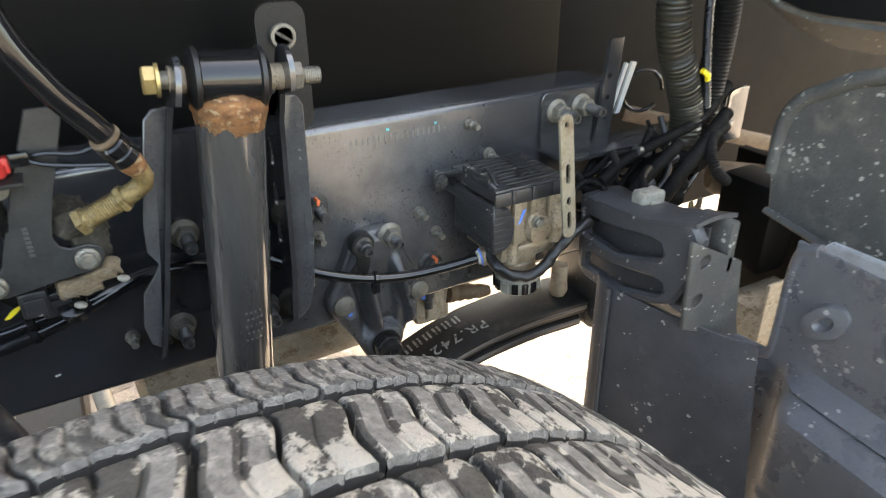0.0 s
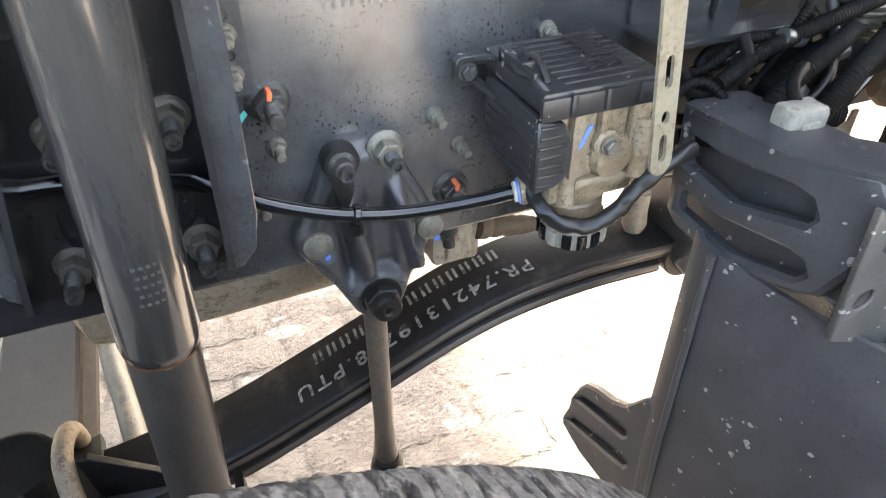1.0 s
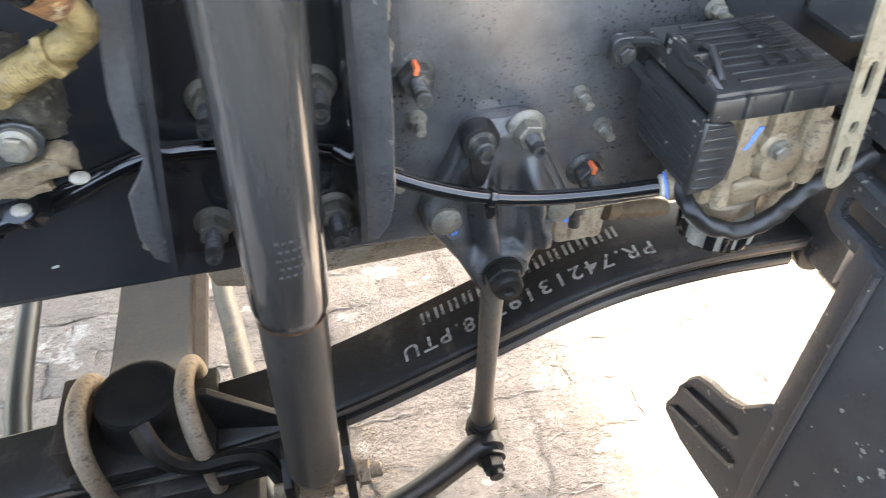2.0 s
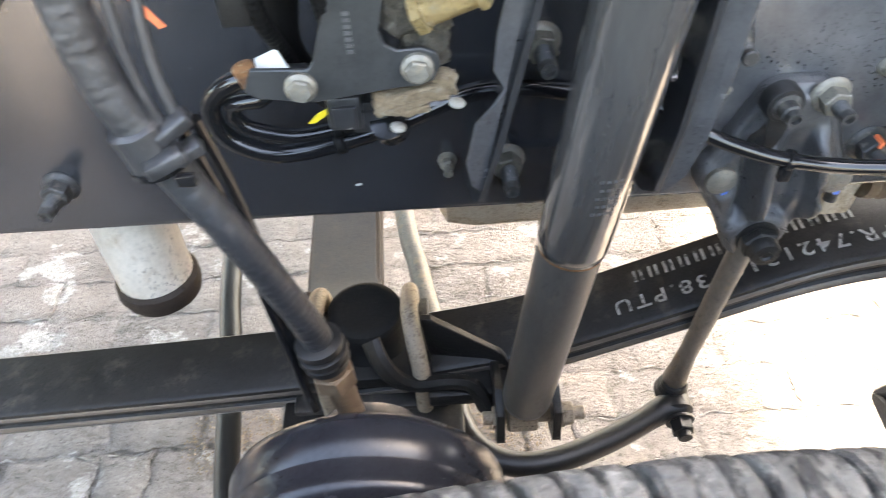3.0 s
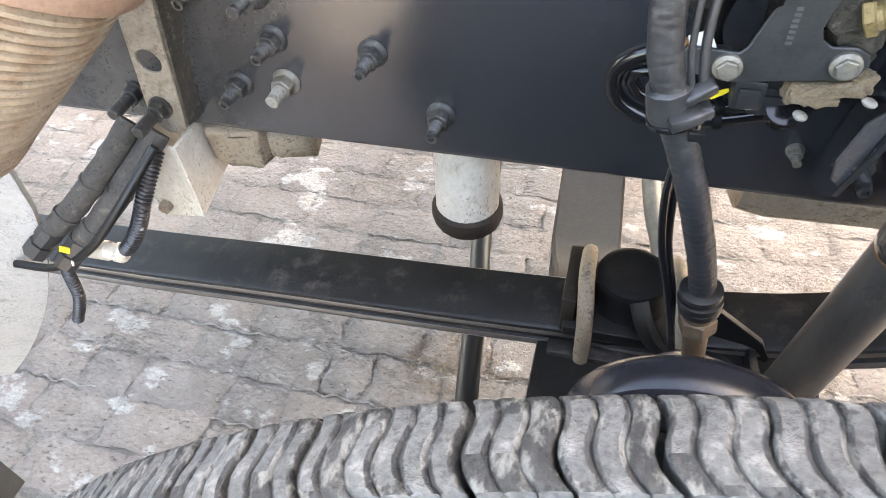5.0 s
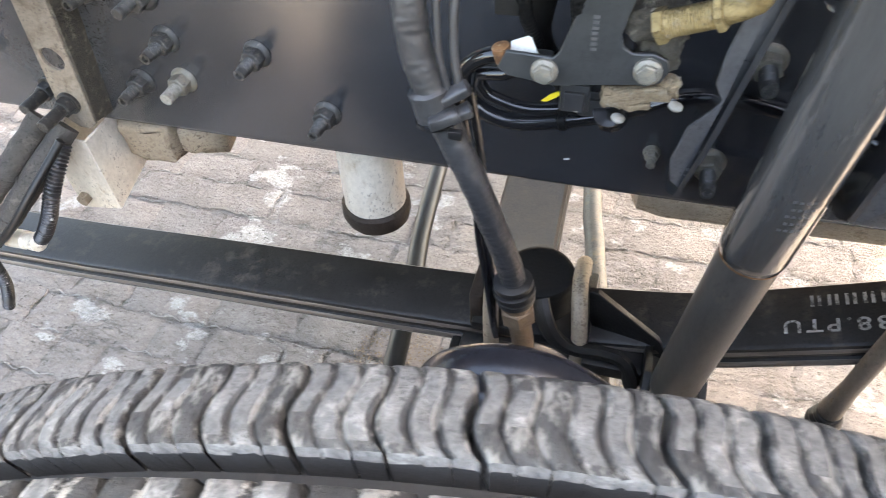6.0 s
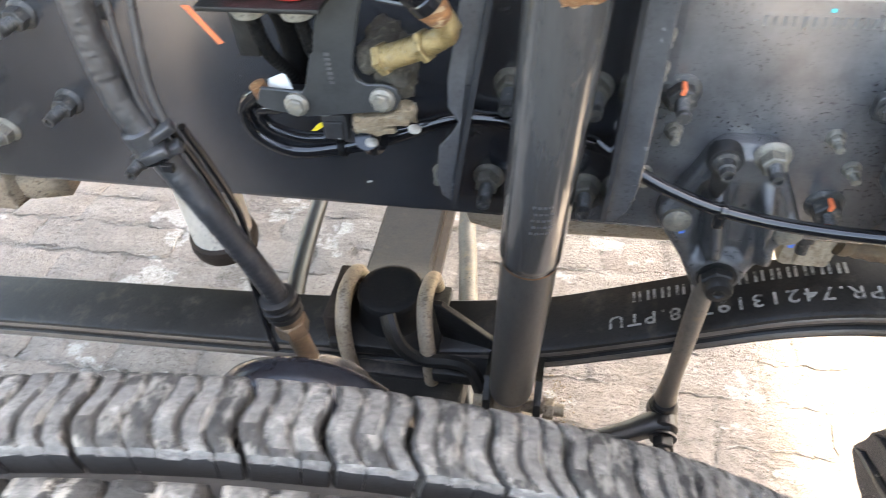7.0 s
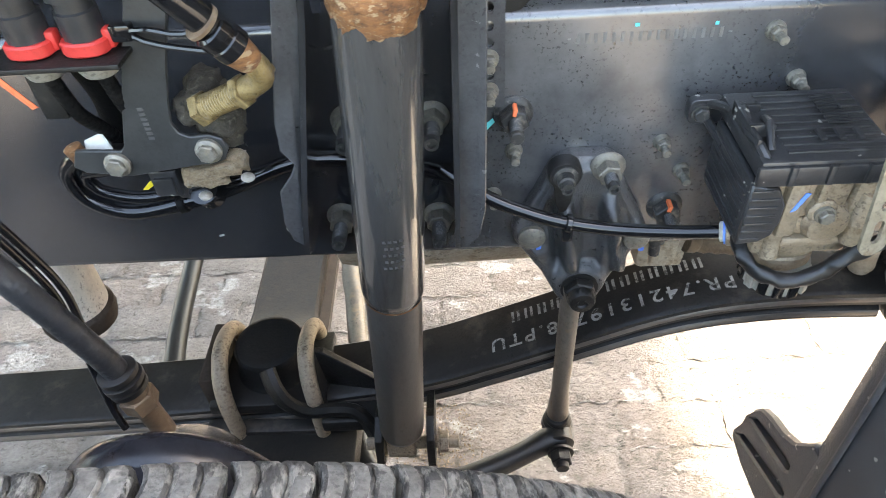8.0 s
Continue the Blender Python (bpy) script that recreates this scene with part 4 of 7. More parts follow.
# ---- anti-roll bar hanger, link and bar ----
hang = thing("anti_roll_bar_hanger", (-0.04, -0.015, 0.74), "black cast iron hanger bolted under the rail", "hanger")
LEFT_RIM = [(0.742, -0.046), (0.755, -0.062), (0.792, -0.079), (0.818, -0.095), (0.840, -0.109), (0.850, -0.1125), (0.863, -0.111), (0.884, -0.098), (0.905, -0.088), (0.922, -0.081), (0.936, -0.075), (0.942, -0.068), (0.945, -0.059)]
RIGHT_RIM = [(0.742, -0.033), (0.761, -0.015), (0.796, 0.000), (0.828, 0.018), (0.838, 0.026), (0.848, 0.0265), (0.859, 0.021), (0.913, -0.005), (0.931, -0.009), (0.941, -0.017), (0.945, -0.027)]


def along(rows, v):
    for (a, p), (c, q) in zip(rows, rows[1:]):
        if v <= c:
            return p + (q - p) * max(0.0, (v - a) / (c - a))
    return rows[-1][1]


def ease(a, c, v):
    t = min(1.0, max(0.0, (v - a) / (c - a)))
    return t * t * (3 - 2 * t)


def cast_relief(x, z, d):
    """How far the casting stands off the rail at (x, z), d from its rim."""
    h = 0.0125 + 0.0045 * math.sqrt(min(1.0, d / 0.004))
    h += 0.007 * ease(0.009, 0.012, d) * ease(0.800, 0.83, z)
    run = min(1.0, max(0.0, (0.895 - z) / 0.09))
    on = ease(0.790, 0.812, z) * (1 - ease(0.880, 0.912, z))
    for mid, hump in ((-0.0625 + 0.0135 * run, 0.017), (-0.0185 + 0.020 * run, 0.018)):
        h += hump * on * math.exp(-((x - mid) / 0.0068) ** 4)
    h -= 0.013 * on * math.exp(-((x - (-0.075 + 0.0120 * run)) / 0.006) ** 2)
    h -= 0.008 * on * math.exp(-((x + 0.036 - 0.006 * run) / 0.011) ** 6)
    for cx, cz in ((-0.092, 0.850), (0.011, 0.847)):
        r = math.hypot(x - cx, z - cz)
        k = 1 - ease(0.014, 0.022, r)
        h += (0.021 - h) * k * min(1.0, d / 0.004)
    boss = 1 - ease(0.024, 0.034, math.hypot(x + 0.039, z - 0.777))
    return h + (0.025 - h) * boss * min(1.0, d / 0.006)


b = B()
face, wall = [], []
for k in range(71):
    z = 0.742 + 0.203 * k / 70
    xa, xb = along(LEFT_RIM, z), along(RIGHT_RIM, z)
    line = []
    for i in range(57):
        x = xa + (xb - xa) * i / 56
        d = min(x - xa, xb - x, (0.945 - z) * 1.2 + 0.0004, (z - 0.742) * 1.2 + 0.0004)
        line.append(b.verts.new((x, -cast_relief(x, z, max(0.0, d)), z)))
    face.append(line)
for p, q in zip(face, face[1:]):
    for i in range(56):
        b.faces.new((p[i], p[i + 1], q[i + 1], q[i]))
rim = face[0][:-1] + [r[-1] for r in face[:-1]] + face[-1][:0:-1] + [r[0] for r in face[:0:-1]]
back = [b.verts.new((v.co.x, -0.0005, v.co.z)) for v in rim]
for i in range(len(rim)):
    k = (i + 1) % len(rim)
    b.faces.new((rim[i], back[i], back[k], rim[k]))
part("casting", b, CAST, hang, "", 60)
b = B()
lathe(b, [(0.0160, 0), (0.0160, 0.012), (0.0145, 0.0145), (0.0125, 0.0145)], (-0.066, -0.020, 0.936), (0, -1, 0), 28)
part("spacer", b, RUBBER, hang, "black spacer sleeve")
b = B()
plate(b, [(-0.0765, 0.930), (-0.0555, 0.930), (-0.0585, 0.905), (-0.063, 0.893), (-0.069, 0.893), (-0.0735, 0.905)], [], XZ(-0.0335), (0, 0.0025, 0), 0.0006)
part("cable_tab", b, FORGED, hang)
b = B()
lathe(b, [(0.0118, 0.0335), (0.0118, 0.036), (0.0082, 0.037), (0.0082, 0.046), (0.0062, 0.047), (0.0062, 0.054), (0.004, 0.054), (0.004, 0.050), (0, 0.050)], (-0.066, 0, 0.936), (0, -1, 0), 14)
part("spacer_bolt", b, STUD, hang)
for x, z, r in ((-0.093, 0.853, 0.0138), (0.013, 0.846, 0.0132)):
    b = B()
    lathe(b, [(r, 0), (r, 0.005), (r * 0.85, 0.0065), (0, 0.007)], (x, -0.021, z), (0, -1, 0), 24)
    part("rivet_head", b, ZINC, hang, "grey dusty rivet head")
    b = B()
    plate(b, rrect(x + 0.005, x + 0.0105, z - 0.0195, z - 0.0140, 0.001), [], XZ(-0.0222), (0, 0.0012, 0))
    part("paint_dab", b, BLUE, hang, "blue paint dab")
b = B()
lathe(b, [(0.0205, 0), (0.0205, 0.003)], (-0.0395, -0.024, 0.7785), (0, -1, 0), 24)
hexa(b, (-0.0395, -0.027, 0.7785), (-0.0395, -0.039, 0.7785), 0.0180, 0.002)
lathe(b, [(0.0145, 0.038), (0.0145, 0.047), (0.0128, 0.050), (0.006, 0.051), (0.004, 0.049), (0, 0.049)], (-0.0395, 0, 0.7785), (0, -1, 0), 24)
part("pivot_bolt", b, FORGED, hang, "black pivot bolt and nut")

link = thing("anti_roll_bar_link", (-0.036, 0.02, 0.42), "dusty grey link rod with brown stained lower end", "link rod")
b = B()
lathe(b, [(0.0125, 0.0), (0.016, 0.012), (0.0135, 0.05), (0.0118, 0.09), (0.0118, 0.34)], (-0.036, 0.030, 0.447), (-0.010, -0.05, 0.32), 22)
part("link_shaft", b, ROD, link)
b = B()
lathe(b, [(0.019, -0.018), (0.022, -0.015), (0.022, 0.015), (0.019, 0.018)], (-0.043, -0.006, 0.778), (0, 1, 0), 22)
part("upper_eye", b, CAST, link)
b = B()
lathe(b, [(0.016, 0.024), (0.019, 0.020), (0.0175, 0.014), (0.021, 0.009), (0.020, 0.002), (0.023, -0.004), (0.021, -0.012), (0.012, -0.018)], (-0.036, 0.028, 0.432), (-0.010, -0.05, 0.32), 24)
part("rubber_boot", b, RUBBER, link)
b = B()
rod(b, (-0.036, 0.03, 0.425), (-0.036, -0.045, 0.425), 0.0095, None, 16, 0.001)
lathe(b, [(0.019, 0), (0.019, 0.004)], (-0.036, -0.016, 0.425), (0, -1, 0), 20)
hexa(b, (-0.036, -0.019, 0.425), (-0.036, -0.036, 0.425), 0.0155, 0.0015)
part("joint_nut", b, LEAF, link)
b = B()
tube(b, [(-0.030, 0.006, 0.425), (-0.055, 0.0, 0.425), (-0.09, -0.018, 0.425), (-0.138, -0.040, 0.425), (-0.19, -0.058, 0.425), (-0.235, -0.066, 0.423), (-0.275, -0.060, 0.42), (-0.308, -0.036, 0.418), (-0.326, -0.002, 0.415), (-0.334, 0.05, 0.41), (-0.336, 0.2, 0.39)],
     lambda s: 0.0165 if s > 0.05 else 0.0215 - 0.1 * s, 18)
bar = solid("anti_roll_bar", b, RUBBER, "black bent round anti-roll bar", "anti-roll bar")
b = B()
lathe(b, [(0.0165, -0.020), (0.0215, -0.017), (0.0215, 0.006), (0.0165, 0.009)], (-0.036, 0.012, 0.425), (0, 1, 0), 22)
part("bar_eye", b, LEAF, bar, "flattened forged bar eye")

# ---- brake chamber and hose ----
hub = thing("wheel_hub", (-0.395, -0.32, 0.46), "dark brown wheel hub on the axle end", "hub")
b = B()
lathe(b, [(0.04, -0.06), (0.085, -0.04), (0.10, 0.0), (0.10, 0.16), (0.135, 0.165), (0.135, 0.19), (0.06, 0.20)], (-0.395, -0.30, 0.549), (0.14, -0.99, 0), 36)
part("hub_drum", b, AXLE, hub)
b = B()
box(b, -0.50, -0.37, -0.26, -0.15, 0.42, 0.56, 0.012)
part("knuckle", b, AXLE, hub)
ch = thing("brake_chamber", (-0.395, -0.28, 0.6), "glossy black round brake chamber inside the wheel", "brake chamber")
AT = (-0.41, -0.250, 0.773)
b = B()
lathe(b, [(0.0, -0.050), (0.04, -0.046), (0.060, -0.022), (0.086, -0.010), (0.0965, -0.002), (0.0995, 0.006), (0.0985, 0.016), (0.0955, 0.026), (0.0935, 0.029), (0.070, 0.031), (0.0, 0.033)], AT, (0, -1, 0.0), 64)
part("chamber_body", b, CHAMBER, ch)
b = B()
lathe(b, [(0.0945, 0.026), (0.0962, 0.0275), (0.0950, 0.034)] + [(0.0845 + 0.0115 * math.cos(radians(a)), 0.040 + 0.0125 * math.sin(radians(a))) for a in range(0, 121, 15)] + [(0.074, 0.042), (0.070, 0.032)], AT, (0, -1, 0.0), 72)
part("clamp_band", b, CHAMBER, ch)

hose = thing("brake_hose", (-0.41, -0.23, 0.85), "thick black ribbed air hose running down to the brake chamber", "hose")
b = B()
tube(b, [(-0.41, -0.17, 1.42), (-0.462, -0.205, 1.30), (-0.484, -0.222, 1.20), (-0.4855, -0.229, 1.119), (-0.4745, -0.230, 1.074), (-0.467, -0.230, 1.053), (-0.4525, -0.230, 1.015), (-0.436, -0.228, 0.962), (-0.428, -0.226, 0.930), (-0.4245, -0.225, 0.905)], 0.0094, 18, ribs=(0.0050, 0.00018))
roughen(b, 0.0005, 180)
part("hose_sleeve", b, HOSE, hose)
D = Vector((0.13, 0.0, -1)).normalized()
b = B()
for k, rr in ((0.0, 0.0150), (0.008, 0.0160), (0.016, 0.0150)):
    lathe(b, [(0.012, 0), (rr, 0.001), (rr, 0.0055), (0.012, 0.0065)], Vector((-0.4265, -0.2255, 0.920)) + D * k, D, 24)
part("hose_clip", b, RUBBER, hose, "black ringed hose clip")
b = B()
lathe(b, [(0.0115, 0.020), (0.0115, 0.032)], Vector((-0.4265, -0.2255, 0.920)), D, 18)
hexa(b, Vector((-0.4265, -0.2255, 0.920)) + D * 0.030, Vector((-0.4265, -0.2255, 0.920)) + D * 0.046, 0.0142, 0.0015)
lathe(b, [(0.0095, 0), (0.0088, 0.04)], Vector((-0.4265, -0.2255, 0.920)) + D * 0.044, D, 18)
part("hose_fitting", b, RUSTY, hose, "rusty brown hexagon hose fitting")
clampth = thing("hose_bracket", (-0.467, -0.225, 1.06), "dirty plastic twin hose clamp", "clamp")
b = B()
lathe(b, [(0.0102, 0), (0.0122, 0.002), (0.0122, 0.020), (0.0102, 0.022)], (-0.4745, -0.230, 1.064), (-0.20, 0.0, 1), 20)
box(b, -0.009, 0.009, -0.0045, 0.0045, -0.0034, 0.0034, 0.0015, pose(-0.462, -0.2315, 1.0835, 10, -28, 20))
box(b, -0.009, 0.009, -0.0045, 0.0045, -0.0036, 0.0036, 0.0015, pose(-0.461, -0.2325, 1.0695, 10, -22, 20))
box(b, -0.010, 0.008, -0.0145, -0.004, -0.0035, 0.0035, 0.0015, pose(-0.470, -0.2315, 1.072, 0, -15, 25))
bmesh.ops.subdivide_edges(b, edges=[e for e in b.edges if e.calc_length() > 0.006], cuts=2)
roughen(b, 0.0010, 190)
part("clamp_block", b, HOSE, clampth)
b = B()
lathe(b, [(0.0122, 0), (0.0136, 0.0008), (0.0136, 0.0032), (0.0122, 0.004)], (-0.4735, -0.2302, 1.062), (-0.15, 0, 1), 24)
box(b, -0.464, -0.455, -0.2455, -0.241, 1.0605, 1.0665, 0.001)
part("cable_tie", b, GLOSS, clampth)
for r, pts in ((0.0027, [(-0.38, -0.155, 1.42), (-0.435, -0.185, 1.30), (-0.456, -0.205, 1.20), (-0.464, -0.222, 1.12), (-0.460, -0.228, 1.080)]), (0.0020, [(-0.39, -0.17, 1.42), (-0.447, -0.198, 1.30), (-0.468, -0.214, 1.20), (-0.4715, -0.228, 1.12), (-0.466, -0.231, 1.080)])):
    b = B()
    tube(b, pts, r, 12)
    solid("sensor_cable", b, HOSE, "thin grey sheathed sensor cable beside the hose", "cable", "brake cables")
for dx, dy in ((0.0, 0.0), (0.006, 0.004)):
    b = B()
    tube(b, [(-0.463 + dx, -0.222 + dy, 1.078), (-0.462 + dx, -0.208 + dy, 1.03), (-0.462 + dx, -0.196 + dy, 0.975), (-0.457 + dx * 0.7, -0.205 + dy, 0.935), (-0.447 + dx * 0.5, -0.222 + dy, 0.905), (-0.440, -0.234, 0.880), (-0.436, -0.238, 0.862)], 0.0030, 10)
    solid("wear_sensor_cable", b, GLOSS, "thin black wear sensor cable looping to the brake", "cable", "brake cables")

b = B()
tube(b, [(-0.330, 0.060, 0.462), (-0.346, 0.038, 0.452), (-0.357, 0.010, 0.446), (-0.360, -0.010, 0.436), (-0.366, -0.035, 0.420)], 0.0024, 8)
solid("grey_wire", b, CLEAR, "thin pale grey wire beside the damper foot", "wire")

# ---- levelling valve on its bracket ----
val = thing("valve_bracket", (-0.39, -0.1, 1.0), "dark grey folded bracket plate carrying air fittings", "bracket")
b = B()
plate(b, [(-0.372, 1.165), (-0.398, 1.100), (-0.411, 1.064), (-0.421, 1.034), (-0.425, 1.029), (-0.461, 1.031), (-0.468, 1.016), (-0.460, 1.010), (-0.424, 1.005), (-0.366, 1.013), (-0.356, 1.013), (-0.346, 1.017), (-0.341, 1.027), (-0.344, 1.036), (-0.353, 1.040), (-0.368, 1.039), (-0.375, 1.043), (-0.378, 1.052), (-0.375, 1.067), (-0.366, 1.099), (-0.350, 1.146), (-0.344, 1.165)],
      [circle(-0.431, 1.018, 0.004, 10), circle(-0.356, 1.027, 0.004, 10)], XZ(-0.098), (0, 0.004, 0), 0.0008)
part("bracket_plate", b, PLATE, val)
b = B()
box(b, -0.480, -0.385, -0.125, -0.075, 1.111, 1.115, 0.001)
box(b, -0.470, -0.452, -0.098, -0.094, 1.06, 1.112, 0.001)
part("connector_shelf", b, FORGED, val)
b = B()
for i in range(7):
    box(b, -0.3988, -0.3945, -0.0988, -0.0975, 1.039 + i * 0.0042, 1.0415 + i * 0.0042)
tagged(part("stamped_bars", b, OLD_PRINT, val, "column of plain stamped bars"), kind="stuff")
for x, z in ((-0.431, 1.018), (-0.356, 1.027)):
    b = B()
    lathe(b, [(0.0105, 0.097), (0.0105, 0.101), (0.008, 0.103)], (x, 0, z), (0, -1, 0), 20)
    hexa(b, (x, -0.101, z), (x, -0.1065, z), 0.0082, 0.001)
    part("plate_screw", b, ZINC, val, "grey flange screw head")
valve = thing("levelling_valve", (-0.35, -0.07, 0.98), "clay-caked air valve with bronze coloured fittings", "valve")
b = B()
box(b, -0.374, -0.348, -0.092, -0.04, 1.044, 1.070, 0.007, None, 3)
lathe(b, [(0.0, 0), (0.009, 0.003), (0.0115, 0.010), (0.011, 0.03)], (-0.349, -0.092, 1.040), (0.1, 1, 0.1), 16)
box(b, -0.366, -0.336, -0.086, -0.05, 1.018, 1.050, 0.006, None, 2)
box(b, -0.352, -0.333, -0.080, -0.05, 1.040, 1.062, 0.005, None, 2)
bmesh.ops.subdivide_edges(b, edges=[e for e in b.edges if e.calc_length() > 0.004], cuts=3, use_grid_fill=True)
roughen(b, 0.0050, 110)
roughen(b, 0.0026, 280)
part("valve_body", b, MUDDY, valve, "mud-caked valve body", 85)
b = B()
TH = Vector((0.057, -0.012, 0.027)).normalized()
hexa(b, Vector((-0.352, -0.094, 1.061)) - TH * 0.004, Vector((-0.352, -0.094, 1.061)) + TH * 0.004, 0.0132, 0.0012)
lathe(b, [(0.0100, 0.002)] + [v for i in range(13) for v in ((0.0099, 0.006 + i * 0.0024), (0.0090, 0.0072 + i * 0.0024))] + [(0.0090, 0.038)], (-0.352, -0.094, 1.061), TH, 22)
hexa(b, Vector((-0.352, -0.094, 1.061)) + TH * 0.037, Vector((-0.352, -0.094, 1.061)) + TH * 0.043, 0.0130, 0.0012)
part("threaded_adapter", b, BRONZE, valve, "threaded bronze adapter under clay")
b = B()
tube(b, [(-0.3135, -0.1015, 1.0795), (-0.306, -0.104, 1.084), (-0.299, -0.107, 1.090), (-0.2965, -0.110, 1.097), (-0.2985, -0.113, 1.105), (-0.304, -0.117, 1.114)], 0.0088, 16, 0.003)
lathe(b, [(0.0, 0), (0.0075, 0.001), (0.0095, 0.005)], (-0.291, -0.110, 1.0915), (-0.7, 0.2, 0.6), 14)
roughen(b, 0.0008, 160)
part("elbow", b, BRONZE, valve, "rust-brown pipe elbow", 70)
b = B()
lathe(b, [(0.0090, -0.004), (0.0102, 0), (0.0118, 0.010), (0.0108, 0.012)], (-0.3015, -0.1155, 1.110), (-0.45, -0.3, 0.75), 20)
part("rust_band", b, RUST, valve, "rusty cone below the hose")
b = B()
lathe(b, [(0.0105, 0), (0.0132, 0.001), (0.0132, 0.010), (0.0122, 0.011), (0.0122, 0.014), (0.0135, 0.015), (0.0135, 0.022), (0.011, 0.024)], (-0.3065, -0.119, 1.1195), (-0.45, -0.3, 0.75), 24)
part("hose_collar", b, GLOSS, valve)
b = B()
lathe(b, [(0.0115, 0), (0.0132, 0.0005), (0.0132, 0.0030), (0.0115, 0.0035)], (-0.3190, -0.1275, 1.1410), (-0.45, -0.3, 0.75), 24)
part("brown_ring", b, RUSTY, valve, "brown ring round the hose")
b = B()
tube(b, [(-0.312, -0.122, 1.130), (-0.3225, -0.128, 1.149), (-0.336, -0.133, 1.168), (-0.352, -0.137, 1.192), (-0.372, -0.138, 1.235), (-0.39, -0.130, 1.32), (-0.40, -0.12, 1.45)], 0.0110, 18)
solid("air_hose", b, GLOSS, "thick black rubber air hose on the valve elbow", "hose")
arm_v = thing("valve_lever", (-0.36, -0.1, 0.99), "clay-caked link lever below the bracket plate", "lever")
b = B()
box(b, -0.024, 0.024, -0.006, 0.006, -0.0065, 0.0065, 0.002, pose(-0.361, -0.094, 1.003, 0, -16, 0))
box(b, -0.387, -0.370, -0.098, -0.084, 0.990, 1.006, 0.002)
box(b, -0.346, -0.332, -0.098, -0.086, 1.003, 1.018, 0.002)
box(b, -0.378, -0.350, -0.100, -0.092, 0.9925, 0.9985, 0.001)
bmesh.ops.subdivide_edges(b, edges=[e for e in b.edges if e.calc_length() > 0.003], cuts=3, use_grid_fill=True)
roughen(b, 0.0030, 150)
roughen(b, 0.0016, 420)
part("lever_arm", b, CLAY_BRONZE, arm_v, "", 85)
for p in ((-0.372, -0.098, 0.981), (-0.332, -0.100, 0.999)):
    b = B()
    lathe(b, [(0.0045, 0), (0.0055, 0.001), (0.0055, 0.0022), (0.004, 0.003)], p, (0.2, -0.1, 1), 16)
    part("white_ring", b, CLEAR, arm_v, "white plastic ring")
for p in ((-0.377, -0.070, 0.962),):
    b = B()
    lathe(b, [(0.012, 0), (0.014, 0.004), (0.012, 0.012), (0.013, 0.02)], p, (-0.1, -0.5, 0.6), 16)
    part("ball_joint_boot", b, GLOSS, arm_v)
# wiring round the valve
b = B()
tube(b, [(-0.436, -0.080, 1.100), (-0.440, -0.06, 1.06), (-0.445, -0.05, 1.02), (-0.43, -0.045, 0.985), (-0.40, -0.055, 0.97)], 0.011, 12)
solid("wiring_loom", b, LOOM, "black taped wiring loom behind the bracket", "wiring")
for dx, dz, r in ((0.0, 0.0, 0.0076), (0.015, 0.016, 0.0060)):
    b = B()
    tube(b, [(-0.452, -0.058, 1.004 - dz * 0.3), (-0.485 + dx, -0.056, 0.999 - dz), (-0.508 + dx, -0.052, 0.978), (-0.504 + dx, -0.050, 0.948 + dz * 0.6), (-0.470 + dx, -0.050, 0.930 + dz), (-0.42, -0.046, 0.935 + dz * 0.8), (-0.37, -0.040, 0.947 + dz * 0.4), (-0.32, -0.024, 0.958), (-0.27, -0.016, 0.955), (-0.20, -0.016, 0.940), (-0.15, -0.03, 0.932)], r, 14)
    tail = solid("nylon_air_line", b, GLOSS, "glossy black nylon air line curling round the valve", "air line", "air lines")
    b = B()
    lathe(b, [(r, -0.004), (r + 0.0018, -0.003), (r + 0.0018, 0.003), (r, 0.004)], (-0.42, -0.046, 0.935 + dz * 0.8), (0.97, 0.1, 0.2), 16)
    part("cable_tie", b, LOOM, tail)
b = B()
plate(b, [(-0.4360, 0.972), (-0.4315, 0.972), (-0.424, 0.977), (-0.4205, 0.9805), (-0.4215, 0.983), (-0.4285, 0.9795)], [], XZ(-0.073), (0, 0.0015, 0))
solid("yellow_tag", b, YELLOW, "small yellow cable tag", "tag")
b = B()
plate(b, [(-0.460, 1.020), (-0.441, 1.019), (-0.4385, 1.022), (-0.446, 1.034), (-0.4605, 1.029)], [], lambda u, v: Vector((u, -0.086 + (v - 1.02) * 0.5, v)), (0, 0.0015, 0.0005))
solid("white_tag", b, WHITE, "small white folded paper tag", "tag")
b = B()
lathe(b, [(0.004, 0), (0.0072, 0.001), (0.0072, 0.014), (0.004, 0.015)], (-0.4640, -0.088, 1.016), (-0.25, -0.1, 1), 14)
solid("copper_sleeve", b, RUST, "small copper-brown cable sleeve", "sleeve")
for nb in ((-0.405, -0.375, -0.078, -0.060, 0.964, 0.990), (-0.452, -0.428, -0.088, -0.070, 1.006, 1.020), (-0.420, -0.396, -0.085, -0.066, 0.972, 0.999)):
    b = B()
    box(b, *nb, 0.003)
    box(b, nb[0] + 0.004, nb[1] - 0.004, nb[2] - 0.003, nb[3], nb[4] + 0.004, nb[5] - 0.006, 0.001)
    solid("sensor_plug", b, PLASTIC, "black plastic sensor plug", "plug", "valve plugs")
